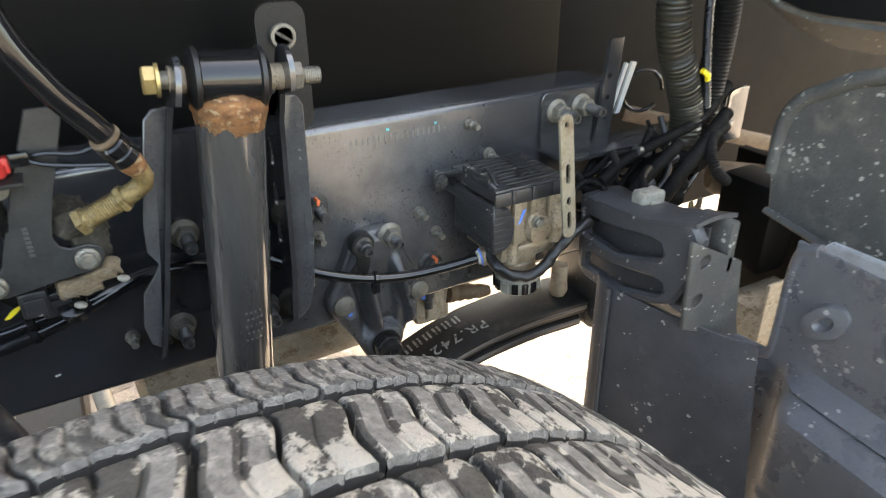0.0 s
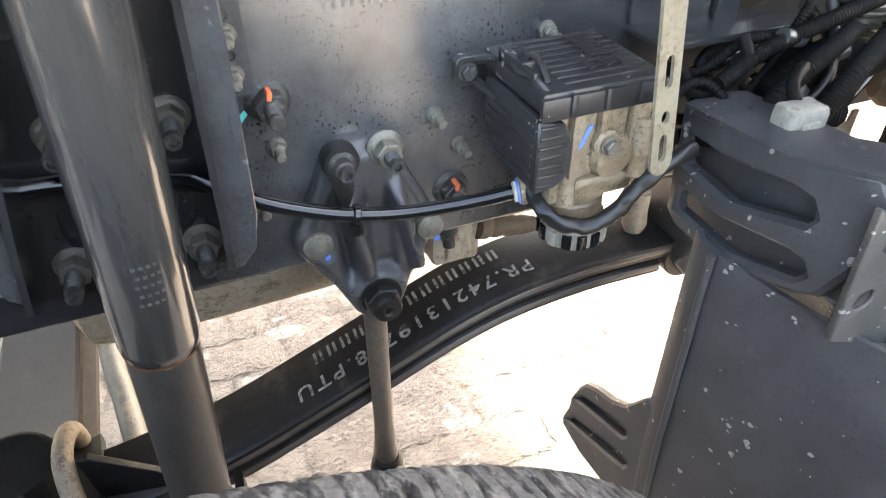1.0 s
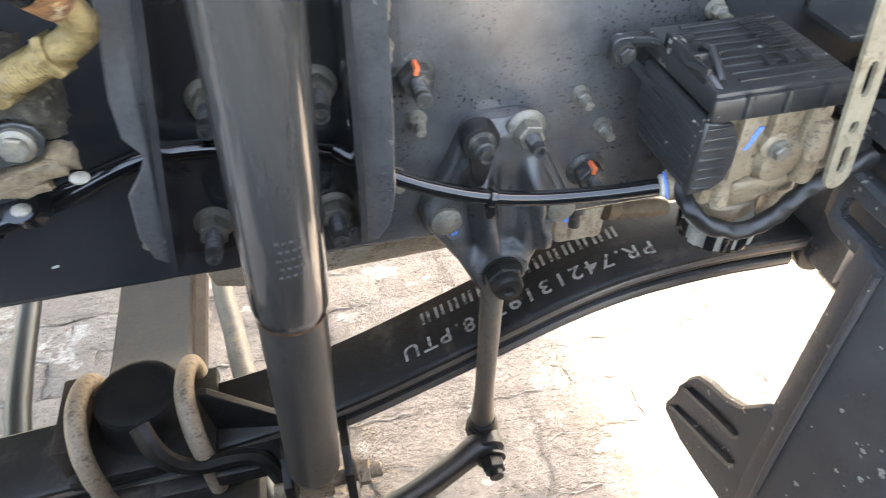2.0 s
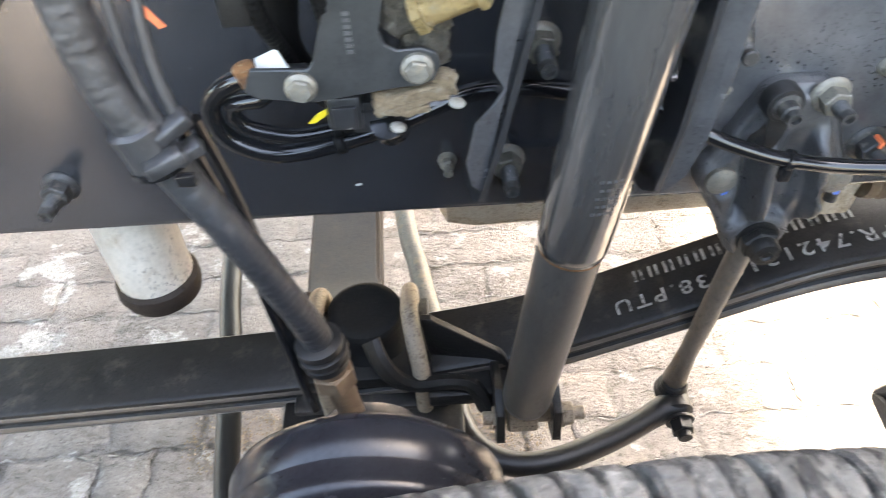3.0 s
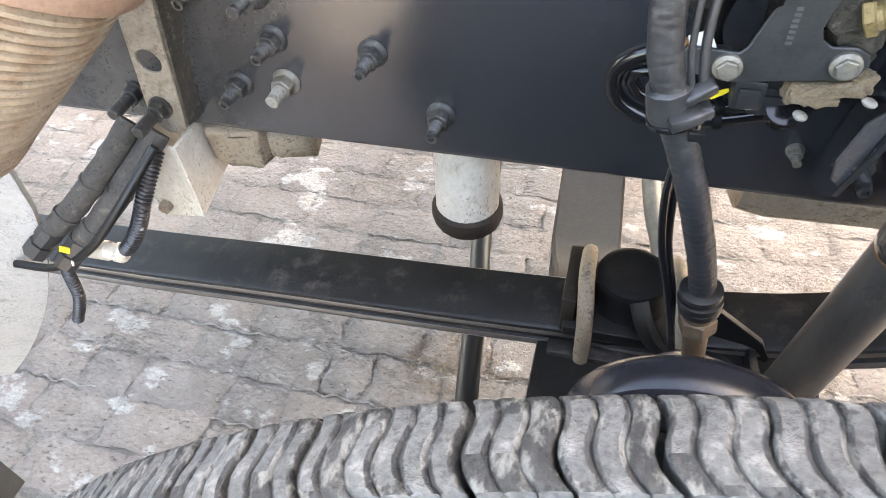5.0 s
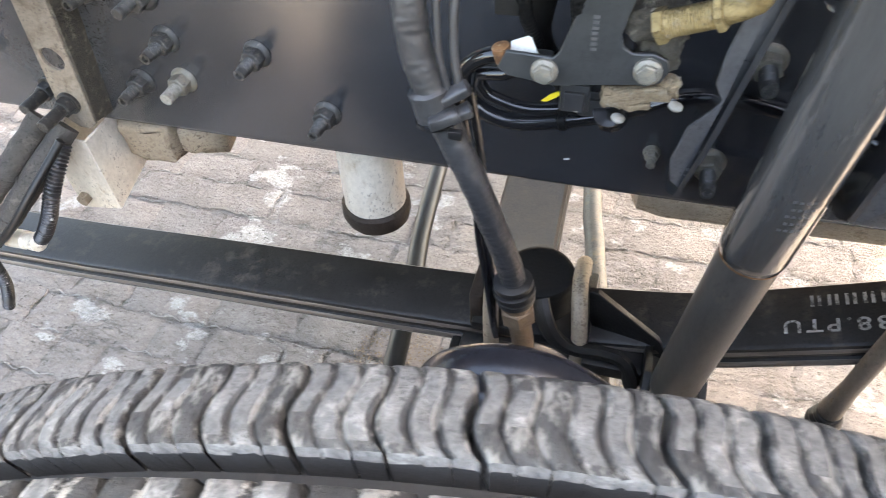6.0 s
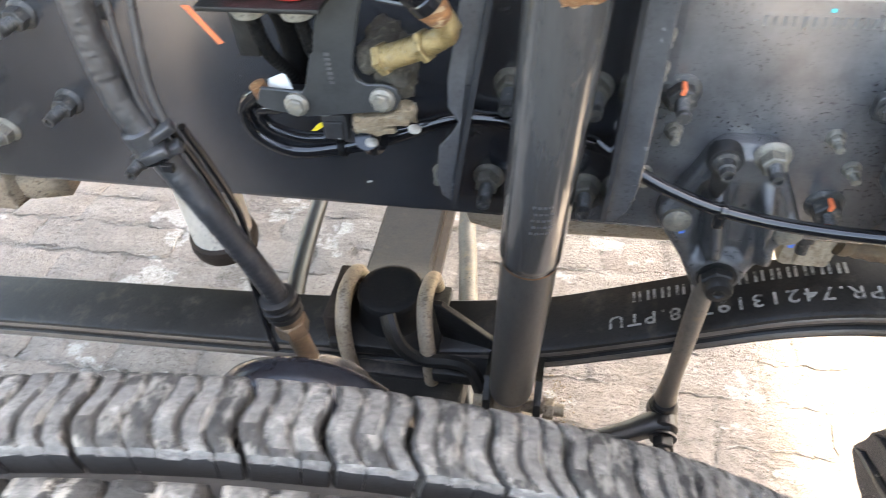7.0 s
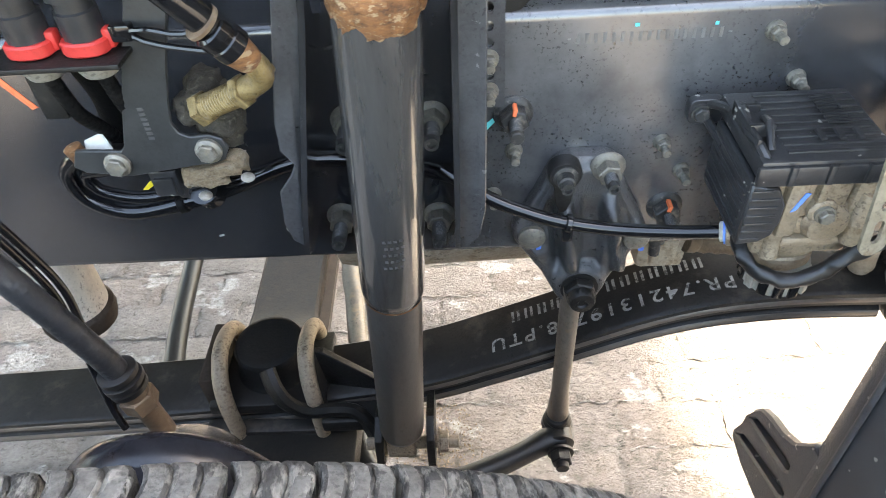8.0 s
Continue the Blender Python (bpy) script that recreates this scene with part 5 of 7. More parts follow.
for x in (-0.4505, -0.4115):
    plug = thing("cable_plug", (x, -0.1, 1.108), "black round cable plug with red lock ring", "plug", "cable plugs")
    b = B()
    plate(b, rrect(x - 0.0165, x + 0.0165, -0.1165, -0.0835, 0.012), [], XY(1.116), (0, 0, 0.010), 0.0015)
    box(b, x + 0.0125, x + 0.0195, -0.105, -0.095, 1.117, 1.131, 0.002)
    part("lock_ring", b, RED, plug, "red plastic lock ring")
    b = B()
    lathe(b, [(0.0145, 0.009), (0.0145, 0.028), (0.0125, 0.029), (0.0125, 0.036), (0.016, 0.037), (0.016, 0.044), (0.0135, 0.045), (0.0135, 0.075)], (x, -0.1, 1.116), (0, 0, 1), 10)
    part("plug_body", b, PLASTIC, plug)
    b = B()
    lathe(b, [(0.015, -0.002), (0.016, -0.010), (0.012, -0.018)], (x, -0.1, 1.116), (0, 0, 1), 16)
    part("socket", b, CLEAR, plug)
    b = B()
    tube(b, [(x, -0.1, 1.098), (x + 0.002, -0.09, 1.06), (x + 0.006, -0.07, 1.03), (x + 0.012, -0.05, 0.99)], 0.0055, 10, ribs=(0.005, 0.0005))
    part("cable_boot", b, LOOM, plug)
b = B()
tube(b, [(-0.383, -0.104, 1.128), (-0.37, -0.107, 1.122), (-0.35, -0.11, 1.118), (-0.32, -0.112, 1.114)], 0.0022, 8)
tube(b, [(-0.383, -0.104, 1.128), (-0.365, -0.109, 1.131), (-0.34, -0.112, 1.128), (-0.31, -0.115, 1.14)], 0.0022, 8)
box(b, -0.392, -0.377, -0.108, -0.099, 1.122, 1.134, 0.002)
solid("cable_tie", b, GLOSS, "black cable tie and thin tails on the bracket", "cable tie")

# ---- line from hanger to modulator ----
LINE = [(-0.180, -0.030, 0.948), (-0.137, -0.050, 0.928), (-0.10, -0.058, 0.914), (-0.066, -0.063, 0.905), (-0.02, -0.068, 0.899), (0.03, -0.079, 0.903), (0.066, -0.090, 0.911)]
END, OUT = Vector((0.063, -0.089, 0.9105)), Vector((0.93, -0.30, 0.20)).normalized()
line = thing("modulator_air_line", (0.0, -0.05, 0.87), "glossy black nylon line ending in a pale push fitting", "air line")
b = B()
tube(b, LINE, 0.0064, 14)
part("nylon_tube", b, GLOSS, line)
b = B()
lathe(b, [(0.0100, 0.0035), (0.0112, 0.004), (0.0112, 0.0055), (0.010, 0.006)], END, OUT, 18)
part("collet", b, BLUE, line, "blue collet ring")
b = B()
lathe(b, [(0.0070, 0), (0.0090, 0.001), (0.0090, 0.004), (0.0085, 0.006)], END, OUT, 18)
part("collet_sleeve", b, WHITE, line, "white collet sleeve")
b = B()
lathe(b, [(0.0105, 0.005), (0.0125, 0.006), (0.0125, 0.013), (0.0105, 0.014), (0.0105, 0.017)], END, OUT, 20)
hexa(b, END + OUT * 0.017, END + OUT * 0.027, 0.0145, 0.001)
lathe(b, [(0.011, 0), (0.011, 0.016)], END + OUT * 0.027, OUT, 16)
part("push_fitting", b, ALU, line, "grey threaded push fitting")
b = B()
lathe(b, [(0.0078, -0.002), (0.009, -0.001), (0.009, 0.003), (0.0078, 0.004)], (-0.066, -0.063, 0.905), (0.95, -0.1, -0.22), 16)
box(b, -0.071, -0.061, -0.069, -0.061, 0.886, 0.901, 0.002)
part("tie", b, GLOSS, line)
b = B()
box(b, 0.036, 0.094, 0.034, 0.090, 0.742, 0.8085, 0.008)
box(b, 0.050, 0.080, 0.026, 0.040, 0.752, 0.800, 0.004)
bmesh.ops.subdivide_edges(b, edges=[e for e in b.edges if e.calc_length() > 0.012], cuts=3, use_grid_fill=True)
roughen(b, 0.002, 50)
block = solid("spring_hanger_block", b, TAN, "tan dusted block under the rail", "block")
b = B()
lathe(b, [(0.0150, 0), (0.0150, 0.010), (0.0125, 0.014), (0.0140, 0.022), (0.0118, 0.030), (0.0132, 0.038), (0.0108, 0.048), (0.0118, 0.056), (0.0085, 0.074)], (0.090, 0.036, 0.786), (0.97, 0.0, -0.22), 20)
part("rubber_boot", b, RUSTY, block, "rust-brown ribbed boot")
b = B()
lathe(b, [(0.013, 0), (0.013, 0.003), (0.010, 0.004), (0.010, 0.012), (0.0065, 0.013), (0.0065, 0.030), (0.005, 0.031), (0, 0.031)], (0.050, 0.022, 0.812), (0, -0.1, -1), 14)
solid("hanging_stud", b, STUD, "black stud end hanging under the rail", "bolt")

# ---- brake modulator ----
mod = thing("brake_modulator", (0.11, -0.08, 0.83), "black capped brake modulator with clay-stained alloy body", "modulator")
b = B()
box(b, 0.078, 0.156, -0.122, -0.035, 0.912, 0.992, 0.004)
roughen(b, 0.0008, 90)
alloy = part("alloy_body", b, ALU, mod, "clay-stained cast alloy body")


def alloy_piece(name, build):
    b = B()
    build(b)
    roughen(b, 0.0009, 110)
    part(name, b, ALU, alloy)


for x0, x1, y0, z0, z1, w in ((0.088, 0.104, -0.1305, 0.938, 0.9975, 0.004), (0.104, 0.110, -0.1265, 0.957, 0.9975, 0.002), (0.118, 0.136, -0.1290, 0.967, 0.998, 0.003), (0.138, 0.156, -0.1315, 0.957, 0.998, 0.004), (0.110, 0.117, -0.1325, 0.974, 0.998, 0.002), (0.092, 0.118, -0.1275, 0.940, 0.956, 0.004)):
    alloy_piece("cast_block", lambda b, v=(x0, x1, y0, z0, z1, w): box(b, v[0], v[1], v[2], -0.10, v[3], v[4], v[5]))
alloy_piece("lower_drum", lambda b: lathe(b, [(0.027, 0), (0.031, 0.005), (0.031, 0.016), (0.029, 0.018), (0.029, 0.021), (0.033, 0.024), (0.035, 0.030), (0.035, 0.042)], (0.116, -0.088, 0.884), (0, 0, 1), 36))
alloy_piece("port_boss", lambda b: lathe(b, [(0.020, 0), (0.020, 0.008), (0.017, 0.012), (0.017, 0.015), (0.012, 0.017)], (0.126, -0.118, 0.953), (0.1, -1, -0.1), 24))
alloy_piece("bolt_boss", lambda b: lathe(b, [(0.0115, 0), (0.0115, 0.012), (0.0095, 0.014)], (0.118, -0.120, 0.966), (0, -1, 0), 18))
alloy_piece("flange_rim", lambda b: box(b, 0.096, 0.152, -0.1285, -0.10, 0.926, 0.935, 0.003))
alloy_piece("pillar", lambda b: lathe(b, [(0.008, 0), (0.009, 0.003), (0.008, 0.02), (0.0095, 0.022), (0.0095, 0.03), (0.007, 0.05)], (0.150, -0.130, 0.932), (0, 0, 1), 14))
alloy_piece("pillar", lambda b: lathe(b, [(0.008, 0), (0.008, 0.03)], (0.093, -0.122, 0.912), (0, 0.1, 1), 14))
b = B()
lathe(b, [(0.0078, 0), (0.0078, 0.004)], (0.118, -0.133, 0.966), (0, -1, 0), 18)
hexa(b, (0.118, -0.136, 0.966), (0.118, -0.142, 0.966), 0.0062, 0.001)
part("body_screw", b, ZINC, mod)
b = B()
box(b, 0.058, 0.160, -0.134, -0.034, 1.000, 1.017, 0.003)
lid = part("lid", b, PLASTIC, mod, "ribbed black plastic lid")
b = B()
box(b, 0.056, 0.161, -0.1375, -0.132, 0.9965, 1.014, 0.002)
part("lid_front", b, PLASTIC, mod)
for i in range(9):
    b = B()
    box(b, 0.080, 0.156, -0.124 + i * 0.010, -0.120 + i * 0.010, 1.0165, 1.0183, 0.0005)
    part("lid_rib", b, PLASTIC, lid)
for x in (0.078, 0.106, 0.134, 0.155):
    b = B()
    box(b, x, x + 0.005, -0.1405, -0.136, 0.999, 1.016, 0.001)
    part("snap_tab", b, PLASTIC, lid)
b = B()
for i in range(10):
    box(b, 0.122, 0.140, -0.090 + i * 0.0042, -0.0885 + i * 0.0042, 1.0192, 1.0208)
for i in range(3):
    box(b, 0.108 + i * 0.014, 0.112 + i * 0.014, -0.112, -0.098, 1.0192, 1.0212)
tagged(part("embossing", b, PLASTIC, lid, "raised plain embossing"), kind="stuff")
b = B()
tube(b, [(0.066, -0.130, 1.012), (0.060, -0.112, 1.022), (0.060, -0.095, 1.018), (0.062, -0.08, 1.022), (0.066, -0.062, 1.020), (0.072, -0.045, 1.010)], 0.0036, 8)
tube(b, [(0.070, -0.118, 1.016), (0.072, -0.098, 1.028), (0.076, -0.080, 1.020)], 0.0030, 8)
box(b, 0.058, 0.0615, -0.118, -0.060, 1.014, 1.026, 0.001)
box(b, 0.058, 0.078, -0.100, -0.096, 1.014, 1.027, 0.001)
box(b, 0.058, 0.078, -0.066, -0.062, 1.014, 1.024, 0.001)
part("clip_arch", b, PLASTIC, mod)
b = B()
box(b, 0.055, 0.064, -0.131, -0.045, 0.938, 0.998, 0.003)
cover = part("ribbed_cover", b, PLASTIC, mod, "ribbed black plastic side cover")
b = B()
plate(b, [(0.056, 0.936), (0.074, 0.938), (0.083, 0.945), (0.0865, 0.958), (0.086, 0.975), (0.078, 0.992), (0.056, 0.9965)], [], XZ(-0.1345), (0, 0.009, 0), 0.0015)
part("cover_front", b, PLASTIC, cover)
for i in range(7):
    b = B()
    box(b, 0.0538, 0.0575, -0.128, -0.05, 0.9405 + i * 0.0082, 0.9432 + i * 0.0082, 0.0008)
    part("cover_rib", b, PLASTIC, cover)
    b = B()
    box(b, 0.0575, 0.080 if 0 < i < 6 else 0.073, -0.1360, -0.1325, 0.9415 + i * 0.0080, 0.9440 + i * 0.0080, 0.0008)
    part("cover_rib", b, PLASTIC, cover)
b = B()
plate(b, rrect(0.036, 0.066, 0.984, 1.008, 0.006), [circle(0.046, 0.996, 0.0055, 12)], XZ(-0.030), (0, 0.010, 0), 0.001)
tube(b, [(0.052, -0.026, 0.990), (0.056, -0.045, 0.985), (0.058, -0.065, 0.985)], 0.0040, 8)
tube(b, [(0.052, -0.026, 1.002), (0.060, -0.050, 1.012), (0.068, -0.075, 1.014)], 0.0040, 8)
part("mounting_ear", b, PLASTIC, mod)
b = B()
lathe(b, [(0.0085, 0), (0.0085, 0.003)], (0.046, -0.030, 0.996), (0, -1, 0), 16)
hexa(b, (0.046, -0.032, 0.996), (0.046, -0.037, 0.996), 0.007, 0.001)
part("ear_screw", b, STUD, mod)
b = B()
tube(b, [(0.078, -0.085, 0.924), (0.074, -0.108, 0.912), (0.082, -0.127, 0.902), (0.108, -0.138, 0.896), (0.134, -0.138, 0.906), (0.154, -0.138, 0.926), (0.174, -0.142, 0.944), (0.195, -0.142, 0.952)], 0.0070, 16, 0.003)
roughen(b, 0.0022, 95)
part("taped_cable", b, RUBBER, mod, "cloth-taped black cable")
b = B()
lathe(b, [(0.024, 0), (0.026, 0.002), (0.026, 0.004), (0.0285, 0.005), (0.0285, 0.020), (0.026, 0.022), (0.026, 0.030)], (0.120, -0.096, 0.856), (0, 0, 1), 32)
silencer = part("silencer", b, CLEAR, mod, "grey slotted exhaust silencer")
for i in range(14):
    a = 2 * math.pi * i / 14
    b = B()
    box(b, -0.0042, 0.0042, -0.0018, 0.0018, 0, 0.014, 0.0008, Matrix.Translation((0.120 + 0.0292 * math.cos(a), -0.096 + 0.0292 * math.sin(a), 0.8605)) @ pose(0, 0, 0, 0, 0, math.degrees(a) + 90))
    part("silencer_fin", b, CLEAR if i % 4 == 0 else GLOSS, silencer)
b = B()
plate(b, [(0.093, 0.966), (0.097, 0.968), (0.104, 0.984), (0.100, 0.984)], [], XZ(-0.1312), (0, 0.001, 0.0))
part("paint_dab", b, BLUE, mod, "blue paint stroke")
b = B()
plate(b, slot(0, 0, 0.0205, 0.148, 16), [circle(0, 0.062, 0.0035, 10), slot(0, 0.005, 0.007, 0.024, 8), slot(0, -0.028, 0.007, 0.010, 8), slot(0, -0.052, 0.007, 0.022, 8)], XZ(0), (0, 0.003, 0), 0.0, pose(0.133, -0.168, 1.030, -4, -4, 8))
solid("slotted_strap", b, STRAP, "stained zinc strap with slotted holes", "strap")

# ---- right of the rail: bracket plates and wiring ----
cm = thing("cab_mount_bracket", (0.27, -0.01, 1.0), "black bracket plate bolted to the rail end", "bracket")
b = B()
plate(b, rrect(0.215, 0.305, 1.0, 1.078, 0.008), [], XZ(-0.006), (0, 0.0055, 0), 0.001)
part("mount_plate", b, GLOSS_BRACKET, cm)
b = B()
box(b, 0.215, 0.50, -0.06, 0.0, 0.996, 1.002, 0.001)
part("mount_shelf", b, GLOSS_BRACKET, cm)
b = B()
plate(b, [(0.308, 1.0), (0.335, 1.0), (0.345, 1.14), (0.322, 1.14)], [circle(0.325, z, 0.004, 8) for z in (1.03, 1.06, 1.09)], XZ(-0.010), (0, 0.006, 0))
part("upright", b, GLOSS_BRACKET, cm)
b = B()
tube(b, [(0.345, -0.085, 1.34), (0.352, -0.082, 1.22), (0.362, -0.08, 1.153), (0.392, -0.078, 1.09), (0.410, -0.078, 1.045), (0.408, -0.08, 0.995), (0.385, -0.085, 0.955), (0.35, -0.09, 0.925)], 0.0185, 20, ribs=(0.0062, 0.0045))
solid("convoluted_hose", b, CONVOLUTED, "muddy olive-black convoluted hose", "hose", "engine hoses")
b = B()
tube(b, [(0.46, -0.07, 1.34), (0.468, -0.066, 1.22), (0.474, -0.062, 1.13), (0.466, -0.060, 1.04), (0.44, -0.065, 0.98), (0.40, -0.075, 0.94)], 0.019, 18, ribs=(0.0055, 0.002))
solid("braided_hose", b, LOOM, "black braided loom hose", "hose", "engine hoses")
b = B()
tube(b, [(0.392, -0.10, 1.34), (0.398, -0.098, 1.20), (0.413, -0.095, 1.12), (0.432, -0.092, 1.05)], 0.0052, 10, ribs=(0.004, 0.0012))
solid("ribbed_conduit", b, GLOSS, "thin ribbed black conduit", "conduit", "engine hoses")
for pts, r in (([(0.19, -0.10, 0.965), (0.215, -0.10, 0.985), (0.235, -0.11, 0.98), (0.245, -0.13, 0.955)], 0.0038),
               ([(0.30, -0.10, 0.96), (0.36, -0.10, 0.985), (0.43, -0.09, 0.97), (0.47, -0.085, 1.0)], 0.014), ([(0.22, -0.12, 0.95), (0.29, -0.12, 0.955), (0.37, -0.12, 0.94)], 0.012), ([(0.27, -0.09, 0.93), (0.33, -0.10, 0.955), (0.40, -0.10, 0.945)], 0.010)):
    b = B()
    tube(b, pts, r, 10, ribs=(0.0045, r * 0.22))
    solid("wiring_conduit", b, LOOM, "black ribbed wiring conduit in a tangle", "conduit", "engine hoses")
tangle = random.Random(21)
for k in range(12):
    p = Vector((0.165 + 0.017 * k, tangle.uniform(-0.095, -0.055), tangle.uniform(0.950, 1.000)))
    pts = [p]
    for q in range(4):
        p = p + Vector((tangle.uniform(-0.012, 0.045), tangle.uniform(-0.015, 0.015), tangle.uniform(-0.022, 0.030)))
        pts.append(p)
    b = B()
    r = tangle.uniform(0.0028, 0.0062)
    tube(b, [tuple(v) for v in pts], r, 10, ribs=(0.0032, r * 0.2) if k % 3 == 0 else None)
    solid("cable", b, GLOSS if k % 4 == 0 else LOOM, "thin black cable in the wiring tangle", "cable", "engine cables")
pc = thing("pale_connector", (0.245, -0.185, 0.955), "pale grey plastic connector block", "connector")
b = B()
box(b, 0.224, 0.258, -0.200, -0.176, 0.974, 1.001, 0.004)
box(b, 0.232, 0.250, -0.2025, -0.199, 0.979, 0.992, 0.002)
bmesh.ops.subdivide_edges(b, edges=[e for e in b.edges if e.calc_length() > 0.006], cuts=2, use_grid_fill=True)
roughen(b, 0.0016, 90)
part("upper_shell", b, CLEAR, pc)
b = B()
box(b, 0.224, 0.260, -0.204, -0.180, 0.957, 0.9725, 0.003)
part("lower_shell", b, CLEAR, pc)
b = B()
tube(b, [(0.243, -0.182, 0.996), (0.250, -0.166, 1.006), (0.275, -0.150, 1.008), (0.31, -0.12, 0.99)], 0.0048, 12)
roughen(b, 0.0010, 150)
solid("plug_cable", b, LOOM, "black taped cable above the pale connector", "cable")
for pts, r in (([(0.37, -0.11, 1.012), (0.32, -0.125, 0.998), (0.275, -0.135, 0.978), (0.25, -0.15, 0.955)], 0.0085), ([(0.48, -0.09, 1.035), (0.41, -0.115, 1.005), (0.35, -0.14, 0.988), (0.31, -0.15, 0.962)], 0.0100),
               ([(0.51, -0.06, 1.065), (0.43, -0.09, 1.035), (0.36, -0.10, 1.022), (0.29, -0.10, 1.004), (0.235, -0.11, 0.985)], 0.0070), ([(0.44, -0.14, 0.955), (0.40, -0.15, 0.985), (0.42, -0.12, 1.010), (0.47, -0.10, 1.02)], 0.0080)):
    b = B()
    tube(b, pts, r * 0.85, 16, ribs=(0.0034, 0.0015))
    solid("convoluted_loom", b, LOOM, "black convoluted loom hose in the wiring tangle", "hose", "engine hoses")
b = B()
plate(b, rrect(0.545, 0.605, 0.985, 1.045, 0.008), [rrect(0.553, 0.597, 0.993, 1.037, 0.005)], lambda u, v: Vector((u, -0.04 + (u - 0.545) * 0.3, v)), (0, 0.004, 0))
box(b, 0.545, 0.60, -0.03, -0.026, 0.96, 1.045, 0.002)
solid("latch_plate", b, GLOSS_BRACKET, "black latch plate with bright edge", "plate")
b = B()
plate(b, [(0.34, 1.03), (0.345, 1.03), (0.368, 1.10), (0.362, 1.102)], [], XZ(0.0), (0, 0.004, 0))
plate(b, [(0.352, 1.03), (0.360, 1.03), (0.383, 1.10), (0.374, 1.102)], [], XZ(0.0), (0, 0.004, 0))
solid("fin_edges", b, SILVER, "bright worn metal fin edges", "fins")
b = B()
tube(b, [(0.42 + 0.031 * math.cos(k * 0.5), 0.02 - 0.009 * math.cos(k * 0.5), 1.05 + 0.031 * math.sin(k * 0.5)) for k in range(12)], 0.0032, 10)
solid("hose_ring_clip", b, GLOSS, "black ring clip beside the hoses", "clip")
for k, pts, r in ((0, [(0.36, -0.06, 1.02), (0.40, -0.07, 0.985), (0.46, -0.06, 0.97), (0.53, -0.04, 0.99)], 0.0055), (1, [(0.24, -0.05, 0.96), (0.31, -0.06, 0.985), (0.38, -0.05, 0.975), (0.44, -0.02, 0.94)], 0.007), (2, [(0.28, -0.13, 0.945), (0.33, -0.13, 0.975), (0.36, -0.10, 1.005), (0.37, -0.07, 1.04)], 0.0045),
                  (3, [(0.40, -0.10, 0.93), (0.44, -0.09, 0.965), (0.45, -0.07, 1.01), (0.43, -0.06, 1.05)], 0.006), (4, [(0.22, -0.09, 0.93), (0.28, -0.11, 0.925), (0.33, -0.10, 0.945), (0.40, -0.06, 0.935)], 0.008), (5, [(0.46, -0.08, 0.95), (0.50, -0.06, 0.985), (0.52, -0.03, 1.03), (0.51, 0.02, 1.08)], 0.004)):
    b = B()
    tube(b, pts, r, 10, 0.006)
    solid("cable", b, GLOSS if k % 2 else RUBBER, "glossy black cable in the wiring tangle", "cable", "engine cables")
for p, d in (((0.285, -0.135, 0.963), (0.6, 0.2, 0.4)), ((0.335, -0.11, 0.990), (0.8, -0.2, 0.3)), ((0.40, -0.09, 0.962), (0.5, 0.3, 0.6)), ((0.30, -0.10, 1.012), (0.9, 0.1, -0.2))):
    b = B()
    lathe(b, [(0.004, 0), (0.0075, 0.001), (0.0075, 0.012), (0.006, 0.013), (0.006, 0.016), (0.008, 0.017), (0.008, 0.026), (0.004, 0.029)], p, d, 18)
    solid("cable_coupling", b, PLASTIC, "dusty black cable coupling", "coupling", "engine couplings")
b = B()
tube(b, [(0.405, -0.098, 1.105), (0.415, -0.100, 1.098), (0.418, -0.098, 1.090)], 0.0035, 8)
solid("yellow_clip", b, YELLOW, "small yellow cable clip", "clip")
b = B()
box(b, -0.16, 0.16, -0.010, 0.010, -0.012, 0.012, 0.003, pose(0.60, 0.04, 0.955, 0, 14, -20))
solid("rusty_crossbar", b, RUSTY, "dark rusty crossbar behind the wiring", "bar")
b = B()
lathe(b, [(0.0, 0), (0.020, 0.004), (0.028, 0.015), (0.030, 0.09), (0.026, 0.12), (0, 0.13)], (0.56, -0.01, 0.895), (0.8, -0.5, -0.1), 22)
solid("rusty_housing", b, RUSTY, "rust-stained round housing in the dark", "housing")
b = B()
plate(b, [(0.545, 0.800), (0.575, 0.806), (0.575, 0.850), (0.566, 0.850), (0.563, 0.836), (0.556, 0.835), (0.553, 0.848), (0.545, 0.846)], [], XZ(0.0), (0, 0.004, 0), 0.0005)
solid("forked_tab", b, TAN, "tan dusty forked sheet tab", "tab")
b = B()
lathe(b, [(0.022, -0.03), (0.024, -0.028), (0.024, 0.028), (0.022, 0.03)], (0.40, -0.02, 0.655), (0, 1, 0), 24)
hexa(b, (0.40, -0.05, 0.655), (0.40, -0.068, 0.655), 0.019, 0.002)
box(b, 0.36, 0.44, -0.03, 0.12, 0.66, 0.78, 0.01)
solid("spring_pin", b, FRAME_BLACK, "black spring pin bolt and hanger", "pin")
b = B()
lathe(b, [(0.0, 0.0), (0.012, 0.002), (0.016, 0.012), (0.014, 0.03), (0.014, 0.06)], (0.322, 0.06, 0.700), (0, 0, 1), 18)
solid("grease_cap", b, TAN, "tan dusty rounded cap", "cap")

